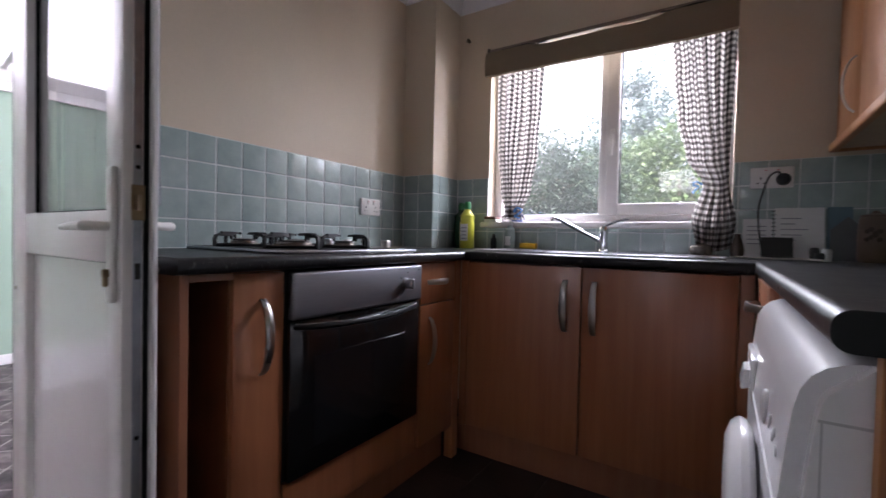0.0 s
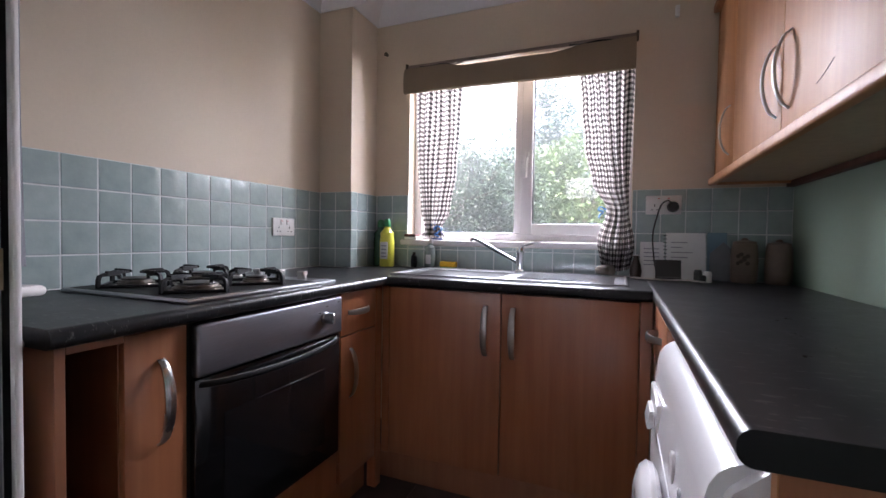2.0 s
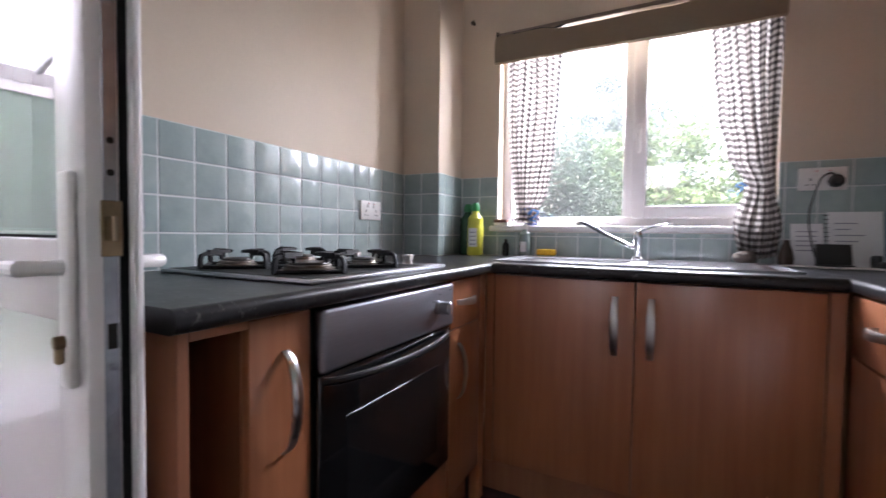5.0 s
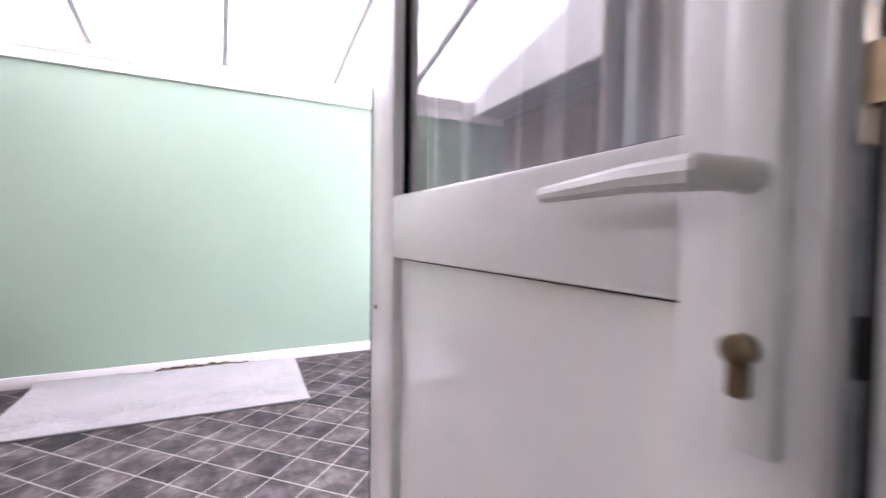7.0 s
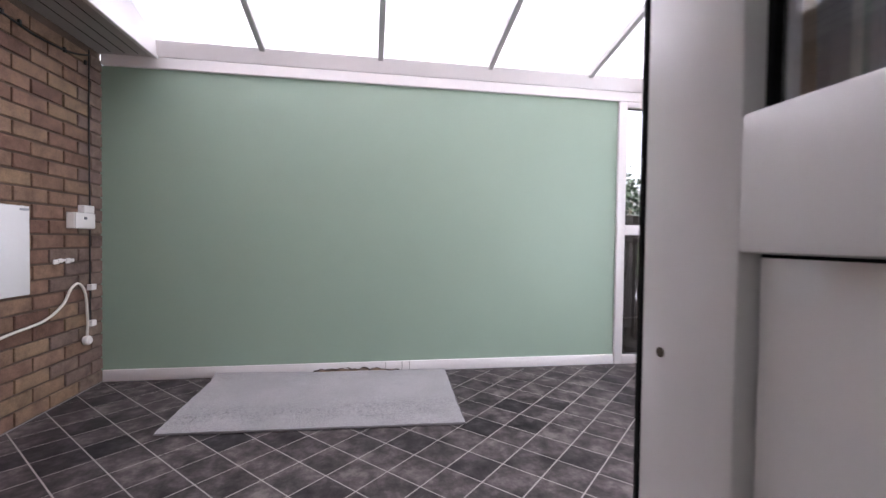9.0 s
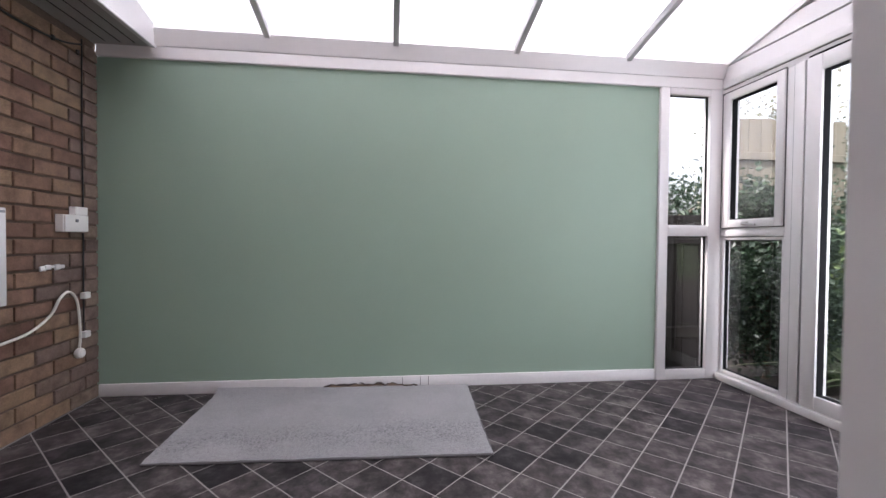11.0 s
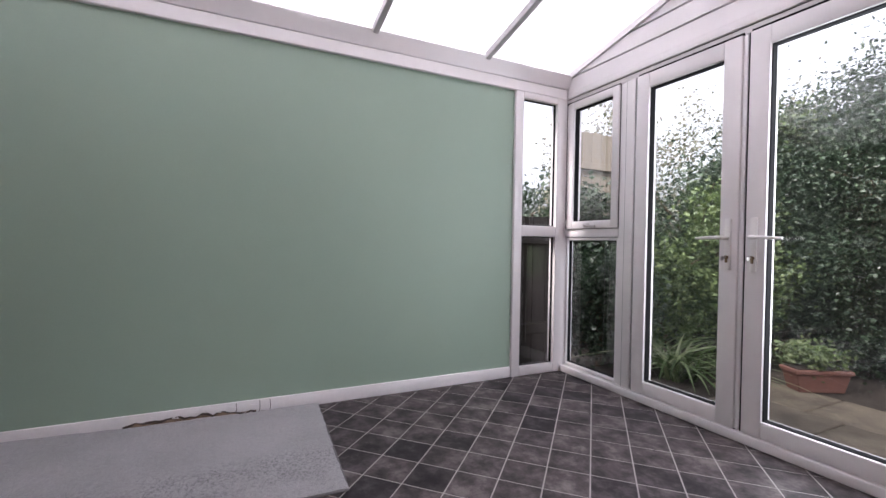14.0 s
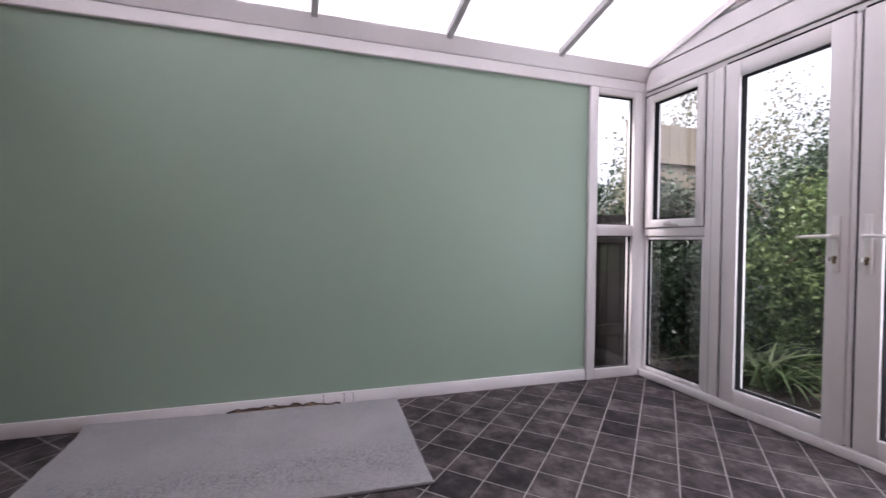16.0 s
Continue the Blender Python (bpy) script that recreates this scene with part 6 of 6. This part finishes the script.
def tile_run(parent, axis, fixed, u0, u1, z0, z1, start):
    """Tiles over a stretch of wall, cut at its ends; start is one joint's place."""
    cells_u = []
    k = math.floor((u0 - start) / P)
    while start + k * P < u1 - 0.001:
        a, b = max(u0, start + k * P), min(u1, start + (k + 1) * P)
        if b - a > 0.012:
            cells_u.append((a, b))
        k += 1
    cells_z, z = [], 1.318
    while z > z0 + 0.005:
        a, b = max(z0, z - P), min(z1, z)
        if b - a > 0.012:
            cells_z.append((a, b))
        z -= P
    for a, b in cells_u:
        for c, d in cells_z:
            key = (axis, round(b - a, 4), round(d - c, 4))
            if key not in TILES:
                TILES[key] = tile_mesh(b - a - 0.0032, d - c - 0.0032, axis)
            m, n = (a + b) / 2, (c + d) / 2
            turn = (rt.uniform(-0.006, 0.006), rt.uniform(-0.008, 0.008), rt.uniform(-0.008, 0.008))
            piece("tile", TILES[key], (fixed, m, n) if axis == "x" else (m, fixed, n), parent, turn)


TILES = {}
bedding = structure("trim_grout_hob", box(0.0004, 0.0062, 0.66, 2.2116, 0.905, 1.318), M_GROUT, "pale grout behind the wall tiles", "grout")
tile_run(bedding, "x", 0.0016, 0.66, 2.211, 0.911, 1.318, 1.0)
bedding = structure("trim_grout_boxing", box(0.2084, 0.2142, 2.2125, KN - 0.001, 0.905, 1.318), M_GROUT, "pale grout behind the boxing tiles", "grout")
tile_run(bedding, "x", 0.2096, 2.2060, KN - 0.001, 0.911, 1.318, KN - 0.001)
bedding = structure("trim_grout_boxing", box(0.0065, 0.2125, 2.2058, 2.2116, 0.905, 1.318), M_GROUT, "pale grout behind the boxing tiles", "grout")
tile_run(bedding, "y", 2.2104, 0.008, 0.2165, 0.911, 1.318, 0.2165)
bedding = structure("trim_grout_window", box(0.2106, WX0 - 0.001, KN - 0.0062, KN - 0.0004, 0.905, 1.318), M_GROUT, "pale grout behind the window wall tiles", "grout")
tile_run(bedding, "y", KN - 0.0016, 0.217, WX0 - 0.001, 0.911, 1.318, WX0 - 0.001)
bedding = structure("trim_grout_window", box(WX0 - 0.0008, WX1 + 0.0008, KN - 0.0062, KN - 0.0004, 0.905, WZ0 - 0.002), M_GROUT, "pale grout behind the tiles below the sill", "grout")
tile_run(bedding, "y", KN - 0.0016, WX0, WX1, 0.911, WZ0 - 0.002, WX0)
bedding = structure("trim_grout_window", box(WX1 + 0.001, KE - 0.0004, KN - 0.0062, KN - 0.0004, 0.905, 1.318), M_GROUT, "pale grout behind the window wall tiles", "grout")
tile_run(bedding, "y", KN - 0.0016, WX1 + 0.001, KE - 0.0006, 0.911, 1.318, WX1 + 0.02)

# ---------------------------------------------------------------- floor tiles, laid on the diagonal (pieces)
TP = 0.1658
LAY_U, LAY_V = radians(43.9), radians(135.2)  # how the two sets of joints run across the room


def clip(poly, axis, limit, keep_low):
    out = []
    for i, p in enumerate(poly):
        q = poly[(i + 1) % len(poly)]
        pin, qin = ((p[axis] <= limit) == keep_low), ((q[axis] <= limit) == keep_low)
        if pin:
            out.append(p)
        if pin != qin:
            t = (limit - p[axis]) / (q[axis] - p[axis])
            out.append((p[0] + (q[0] - p[0]) * t, p[1] + (q[1] - p[1]) * t))
    return out


def floor_tiles(parent, x0, x1, y0, y1, limit, name="floor_tile"):
    """Square tiles laid on the diagonal, cut at the walls; those past the limit are joined."""
    g = 0.0029
    eu, ev = (Vector((math.cos(a), math.sin(a))) for a in (LAY_U, LAY_V))
    whole = None
    rest = bmesh.new()
    cells = []
    for i in range(-30, 30):
        for j in range(-30, 30):
            c = Vector((-1.757, 0.960)) + eu * (i + 0.5) * TP + ev * (j + 0.5) * TP
            if x0 - TP < c.x < x1 + TP and y0 - TP < c.y < y1 + TP:
                cells.append((c.x, c.y))
    cells.sort(key=lambda c: abs(c[0] + 1.7) + 0.6 * abs(c[1] - 0.7))
    n, h = 0, TP / 2 - g
    corner = [tuple(eu * a * h + ev * b * h) for a, b in ((-1, -1), (1, -1), (1, 1), (-1, 1))]
    for x, y in cells:
        poly = [(x + a, y + b) for a, b in corner]
        full = all(x0 < a < x1 and y0 < b < y1 for a, b in poly)
        for axis, lim, low in ((0, x0, False), (0, x1, True), (1, y0, False), (1, y1, True)):
            poly = clip(poly, axis, lim, low) if poly else poly
        if len(poly) < 3:
            continue
        if n < limit and full:
            if whole is None:
                bm = bmesh.new()
                prism(corner, "z", -0.0034, 0.0, bm)
                whole = mesh_of("floor_tile", bm, M_VINYL)
            piece(name, whole, (x, y, 0.0), parent)
            n += 1
        elif n < limit:
            bm = bmesh.new()
            prism([(a - x, b - y) for a, b in poly], "z", -0.0034, 0.0, bm)
            piece(name, mesh_of("floor_tile", bm, M_VINYL), (x, y, 0.0), parent)
            n += 1
        else:
            prism(poly, "z", -0.0034, 0.0, rest)
    if len(rest.faces):
        part("far_floor_tiles", rest, M_VINYL, parent, kind="stuff")
    else:
        rest.free()


floor_tiles(bpy.data.objects["floor_conservatory"], WEST + 0.002, HOUSE + 0.2, SOUTH + 0.0005, NORTH - 0.045, 290)
bm = bmesh.new()
for i in range(9):
    for j in range(14):
        box(0.01 + 0.25 * i, 0.2565 + 0.25 * i, KS + 0.01 + 0.3 * j, KS + 0.3065 + 0.3 * j, -0.0038, 0.0, bm=bm)
part("kitchen_floor_tiles", bm, surface("brown_vinyl_tile", (0.05, 0.033, 0.027), 0.5, big=0.3, fine=0.25, big_scale=7, fine_scale=60), kitchen_floor, kind="stuff")

# ---------------------------------------------------------------- bricks of the end wall (pieces)
rb = random.Random(21)
BRICKS = {}
far = bmesh.new()


def brick_mesh(w, material):
    bm = bmesh.new()
    box(-w / 2, w / 2, -0.008, 0.0075, -0.0325, 0.0325, 0.003, 1, bm)
    for v in bm.verts:
        v.co += Vector((rb.uniform(-1, 1) * 0.0015, rb.uniform(-1, 0.3) * 0.0015, rb.uniform(-1, 1) * 0.0012))
    return mesh_of("brick", bm, material)


for row in range(27):
    z = 0.0385 + 0.075 * row
    if z > 1.985:
        break
    x = WEST + 0.006 - (0.1125 if row % 2 else 0.0)
    while x < HOUSE - 0.12:
        a, b = max(x, WEST + 0.004), min(x + 0.215, HOUSE - 0.101)
        x += 0.225
        if b - a < 0.02:
            continue
        m = (a + b) / 2
        if m < -1.15:
            stained = m < -2.54 or (m < -2.25 and z < 0.86 and rb.random() < 0.55)
            key = (round(b - a, 3), rb.randrange(5), stained)
            if key not in BRICKS:
                BRICKS[key] = brick_mesh(b - a, M_BRICK_OLD if stained else M_BRICK)
            piece("brick", BRICKS[key], (m, SOUTH - 0.0075 + rb.uniform(-0.0012, 0.0004), z + rb.uniform(-0.001, 0.001)), wall_brick, (0, rb.uniform(-0.006, 0.006), rb.uniform(-0.004, 0.004)))
        else:
            box(a, b, SOUTH - 0.0155, SOUTH - 0.001, z - 0.0325, z + 0.0325, 0.002, 1, far)
part("far_bricks", far, M_BRICK, wall_brick, kind="stuff")

# ---------------------------------------------------------------- garden
GZ = -0.10


def leaf_mesh(name, centres, size, material, spread=1.0, droop=0.25, seed=0):
    """Many small bent leaves at the centres, each its own island."""
    r = np.random.RandomState(seed)
    n = len(centres)
    c = np.asarray(centres, float)
    d = r.normal(size=(n, 3))
    d[:, 2] = d[:, 2] * 0.6 - droop
    d /= np.linalg.norm(d, axis=1)[:, None]
    up = r.normal(size=(n, 3)) * 0.7 + np.array((0, 0, 1.0))
    side = np.cross(d, up)
    side /= np.linalg.norm(side, axis=1)[:, None] + 1e-9
    nrm = np.cross(side, d)
    ln = size * r.uniform(0.6, 1.35, n)[:, None]
    wd = ln * r.uniform(0.26, 0.42, n)[:, None]
    a, m, b = c - d * ln * 0.5, c + nrm * ln * 0.08, c + d * ln * 0.5 - nrm * ln * 0.1
    v = np.stack([a, m + side * wd, b, m - side * wd], 1).reshape(-1, 3)
    faces = [(4 * i, 4 * i + 1, 4 * i + 2, 4 * i + 3) for i in range(n)]
    me = bpy.data.meshes.new(name)
    me.from_pydata(v.tolist(), [], faces)
    me.materials.append(material)
    return me


def crown_points(n, centre, radii, seed, clumps=60, clump_r=0.22, hollow=0.45):
    """Places of leaves: clumps spread through an uneven crown."""
    r = np.random.RandomState(seed)
    k = r.normal(size=(clumps, 3))
    k /= np.linalg.norm(k, axis=1)[:, None]
    k *= (r.uniform(hollow ** 3, 1, clumps) ** (1 / 3))[:, None] * r.uniform(0.78, 1.12, clumps)[:, None]
    k = k * np.array(radii) + np.array(centre)
    which = r.randint(0, clumps, n)
    return k[which] + r.normal(size=(n, 3)) * clump_r * r.uniform(0.5, 1.2, clumps)[which][:, None]


def tree(name, at, radii, height, material, n, leaf, seed, label, category="shrub", clumps=60, clump_r=0.2, limbs=9, trunk=0.05):
    x, y = at
    t = thing(name, (x, y, GZ), label, category, "garden shrubs")
    r = random.Random(seed)
    bm = bmesh.new()
    cz = GZ + height - radii[2]
    tube([(x, y, GZ - 0.02), (x + 0.02, y, GZ + 0.3 * height), (x - 0.03, y + 0.02, GZ + 0.75 * height)], [trunk, trunk * 0.75, trunk * 0.3], 8, bm=bm)
    for k in range(limbs):
        a, s = r.uniform(0, 6.28), r.uniform(0.15, 0.6)
        z0 = GZ + s * height
        ex, ey = x + math.cos(a) * radii[0] * 0.8, y + math.sin(a) * radii[1] * 0.8
        ez = min(GZ + height * 0.95, z0 + r.uniform(0.2, 0.6) * height * 0.6)
        tube([(x, y, z0), ((x + ex) / 2, (y + ey) / 2, (z0 + ez) / 2 + 0.06), (ex, ey, ez)], [trunk * 0.45, trunk * 0.28, trunk * 0.1], 5, bm=bm)
    part("trunk", bm, M_BARK, t)
    pts = crown_points(n, (0, 0, cz - GZ), radii, seed, clumps, clump_r)
    pts[:, 2] = np.maximum(pts[:, 2], 0.03)
    ob = new("crown", leaf_mesh("crown", pts, leaf, material, seed=seed))
    ob.parent = t
    tagged(ob, kind="stuff")
    return t


structure("ground", box(-400, 400, -400, 400, GZ - 0.3, GZ - 0.03), M_LAWN, "rough lawn and earth round the house", "ground")
structure("ground_side_bed", box(-3.7, -2.281, 2.6, 4.049, GZ - 0.2, GZ - 0.008), M_SOIL, "dark soil beside the conservatory", "soil")
bed = structure("ground_bed", box(-9, 6, 4.05, 12, GZ - 0.2, GZ - 0.004), M_SOIL, "dark soil of the planting bed", "soil")
patio = structure("pavement", box(-2.28, 2.9, NORTH + 0.045, 4.04, GZ - 0.2, GZ - 0.012), M_SOIL, "patio of worn paving slabs", "patio")
rs = random.Random(3)
sm = mesh_of("slab", box(-0.295, 0.295, -0.236, 0.236, -0.03, 0.0, 0.006), M_PAVING)
for i in range(7):
    for j in range(3):
        piece("slab", sm, (-1.975 + 0.60 * i + (0.2 if j % 2 else 0), NORTH + 0.29 + 0.482 * j, GZ + rs.uniform(-0.002, 0.002)), patio, (rs.uniform(-0.004, 0.004), rs.uniform(-0.004, 0.004), 0))

# terracotta trough with a low plant
pot = thing("terracotta_trough", (-1.86, 4.11, GZ), "rectangular terracotta trough planter on the patio edge", "planter")
TURNED = Matrix.Translation((-1.86, 4.11, GZ)) @ Matrix.Rotation(radians(62), 4, "Z")


def turned(bm):
    bmesh.ops.transform(bm, matrix=TURNED, verts=bm.verts)
    return bm


bm = bmesh.new()
hl, hw = 0.185, 0.075
lo = [bm.verts.new((sx * (hl - 0.03), sy * (hw - 0.015), 0.0)) for sx, sy in ((-1, -1), (1, -1), (1, 1), (-1, 1))]
up = [bm.verts.new((sx * hl, sy * hw, 0.13)) for sx, sy in ((-1, -1), (1, -1), (1, 1), (-1, 1))]
for k in range(4):
    bm.faces.new((lo[k], lo[(k + 1) % 4], up[(k + 1) % 4], up[k]))
bm.faces.new(lo)
bm.faces.new(up)
bmesh.ops.recalc_face_normals(bm, faces=bm.faces)
bmesh.ops.bevel(bm, geom=list(bm.edges), offset=0.006, segments=2, affect="EDGES")
part("trough", turned(bm), M_TERRACOTTA, pot)
part("rim", turned(box(-hl - 0.012, hl + 0.012, -hw - 0.012, hw + 0.012, 0.128, 0.158, 0.008, 2)), M_TERRACOTTA, pot)
part("soil", turned(box(-hl + 0.01, hl - 0.01, -hw + 0.01, hw - 0.01, 0.1582, 0.166, 0.002)), M_SOIL, pot)
lp = thing("trough_plant", (-1.88, 4.14, GZ + 0.167), "low leafy plant spilling over the trough", "plant")
pts = crown_points(1100, (-0.03, 0.03, 0.055), (0.17, 0.22, 0.07), 41, 36, 0.05, 0.1)
ob = new("leaves", leaf_mesh("leaves", pts, 0.036, M_LEAF_LIME, seed=41))
ob.parent = lp


def strap_plant(at, n, length, seed, label):
    t = thing("strap_leaf_plant", (at[0], at[1], GZ), label, "plant", "strap-leaved plants")
    r = random.Random(seed)
    bm = bmesh.new()
    for _ in range(n):
        a, ln = r.uniform(0, 6.28), length * r.uniform(0.6, 1.15)
        lean = r.uniform(0.75, 1.4)
        bx, by = at[0] + r.uniform(-0.1, 0.1), at[1] + r.uniform(-0.1, 0.1)
        left, right = [], []
        w = r.uniform(0.008, 0.016)
        for k in range(8):
            s = k / 7
            d = lean * ln * s ** 1.4
            z = GZ + ln * 0.95 * (s - 0.62 * lean * s * s)
            px, py = bx + math.cos(a) * d, by + math.sin(a) * d
            ww = w * (1 - s ** 3) + 0.001
            left.append(bm.verts.new((px - math.sin(a) * ww, py + math.cos(a) * ww, z)))
            right.append(bm.verts.new((px + math.sin(a) * ww, py - math.cos(a) * ww, z)))
        for k in range(7):
            bm.faces.new((left[k], right[k], right[k + 1], left[k + 1]))
    part("leaves", bm, M_STRAP, t, kind="stuff")


strap_plant((-2.42, 3.42), 60, 0.64, 1, "clump of arching strap-shaped green leaves")
strap_plant((-2.75, 3.65), 50, 0.58, 2, "clump of arching strap-shaped green leaves")
strap_plant((-2.25, 3.85), 30, 0.34, 3, "clump of arching strap-shaped green leaves")

EVERGREEN = "dense dark evergreen shrub with glossy leaves"
tree("evergreen_shrub", (-1.6, 4.95), (0.88, 0.62, 1.25), 2.5, M_LEAF_DARK, 95000, 0.033, 1, EVERGREEN, clumps=220, clump_r=0.15)
tree("evergreen_shrub", (-0.35, 5.0), (0.85, 0.6, 1.2), 2.4, M_LEAF_DARK, 46000, 0.035, 2, EVERGREEN, clumps=150, clump_r=0.15)
tree("evergreen_shrub", (-2.6, 5.05), (0.8, 0.6, 1.1), 2.2, M_LEAF_DARK, 76000, 0.032, 3, EVERGREEN, clumps=200, clump_r=0.15)
tree("evergreen_shrub", (-3.1, 4.6), (0.42, 0.6, 0.95), 1.9, M_LEAF_DARK, 12000, 0.042, 4, EVERGREEN, clumps=70, clump_r=0.14)
tree("yellow_green_shrub", (-2.6, 4.35), (0.40, 0.35, 0.70), 1.5, M_LEAF_LIME, 8000, 0.04, 5, "light yellow-green garden shrub before the hedge", clumps=60, clump_r=0.11, trunk=0.03)
tree("yellow_green_shrub", (-2.95, 3.95), (0.35, 0.35, 0.5), 1.1, M_LEAF_LIME, 4500, 0.05, 6, "light yellow-green garden shrub before the hedge", clumps=45, clump_r=0.1, trunk=0.03)
for hx, hy, hs in ((-2.1, 5.75, 31), (-1.0, 5.7, 32), (0.1, 5.75, 33)):
    tree("evergreen_shrub", (hx, hy), (0.75, 0.5, 1.15), 2.3, M_LEAF_DARK, 20000, 0.045, hs, EVERGREEN, clumps=100, clump_r=0.13)
tree("yellow_green_shrub", (-2.42, 4.85), (0.26, 0.22, 0.30), 2.25, M_LEAF_LIME, 1300, 0.045, 17, "light yellow-green shrub rising above the hedge", clumps=26, clump_r=0.1, trunk=0.03)
tree("wispy_tree", (-3.95, 5.7), (0.8, 0.6, 1.0), 2.75, M_LEAF_PALE, 4200, 0.045, 7, "thin wispy tree with pale fading leaves", "tree", clumps=46, clump_r=0.2, limbs=16, trunk=0.045)
tree("wispy_tree", (-2.75, 6.0), (0.8, 0.6, 0.9), 2.7, M_LEAF_PALE, 3000, 0.045, 8, "thin wispy tree with pale fading leaves", "tree", clumps=40, clump_r=0.2, limbs=16, trunk=0.045)
tree("evergreen_shrub", (-2.95, 3.15), (0.42, 0.35, 0.45), 0.95, M_LEAF_DARK, 7000, 0.042, 16, "low dark evergreen shrub beside the conservatory", clumps=50, clump_r=0.1, trunk=0.025)
tree("wispy_tree", (-4.8, 4.9), (0.7, 0.7, 0.9), 3.0, M_LEAF_PALE, 4500, 0.05, 15, "thin wispy tree with pale fading leaves", "tree", clumps=46, clump_r=0.2, limbs=16, trunk=0.045)
tree("bush", (-0.5, 6.7), (0.9, 0.8, 0.8), 1.78, M_LEAF_LIME, 11000, 0.07, 9, "rounded yellow-green bush seen from the kitchen", clumps=90, clump_r=0.17)
tree("bush", (1.05, 6.9), (1.35, 0.8, 1.15), 2.62, M_LEAF_LIME, 17000, 0.07, 10, "rounded yellow-green bush seen from the kitchen", clumps=90, clump_r=0.17)
tree("conifer", (0.42, 8.0), (1.1, 0.8, 1.7), 3.75, M_LEAF_BLUE, 17000, 0.06, 11, "blue-green conifer behind the bushes", "tree", clumps=90, clump_r=0.16, limbs=14, trunk=0.07)

# dark boarded fence close to the west window, paler fence beyond it
fence = thing("fence", (-3.0, 1.0, GZ), "dark weathered close-boarded timber fence", "fence", "garden fences")
for k in range(36):
    y = -1.6 + 0.125 * k
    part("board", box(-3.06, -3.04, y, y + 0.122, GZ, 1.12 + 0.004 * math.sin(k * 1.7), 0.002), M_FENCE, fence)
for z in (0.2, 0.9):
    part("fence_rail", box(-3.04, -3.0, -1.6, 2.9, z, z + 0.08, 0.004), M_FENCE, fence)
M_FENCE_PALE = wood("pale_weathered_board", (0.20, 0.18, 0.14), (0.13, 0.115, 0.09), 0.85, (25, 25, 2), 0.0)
fence = thing("fence", (-3.6, 4.8, GZ), "pale brown timber fence behind the shrubs", "fence", "garden fences")
for k in range(11):
    y = 3.17 + 0.125 * k
    part("board", box(-3.62, -3.60, y, y + 0.122, GZ, 2.04 + 0.006 * math.sin(k * 2.1), 0.002), M_FENCE_PALE, fence)
for z in (0.4, 1.66):
    part("fence_rail", box(-3.60, -3.56, 3.17, 4.5, z, z + 0.07, 0.004), M_FENCE_PALE, fence)
tree("ivy_bush", (-3.3, 3.55), (0.3, 0.5, 0.75), 1.58, M_LEAF_DARK, 9000, 0.06, 14, "dark ivy bush growing against the fence", clumps=60, clump_r=0.1, trunk=0.03)
tree("neighbour_tree", (-7.4, 5.2), (2.2, 2.2, 1.2), 2.35, M_LEAF_DARK, 16000, 0.1, 12, "distant dark green tree beyond the fence", "tree", clumps=70, clump_r=0.25, trunk=0.09)

# the house's own outside, closing the kitchen above
structure("roof_house", box(HOUSE, KE + 0.4, KS - 0.4, KN + 0.45, CEIL + 0.152, CEIL + 0.3), M_ROOF_TILE, "flat grey roof over the kitchen", "roof")
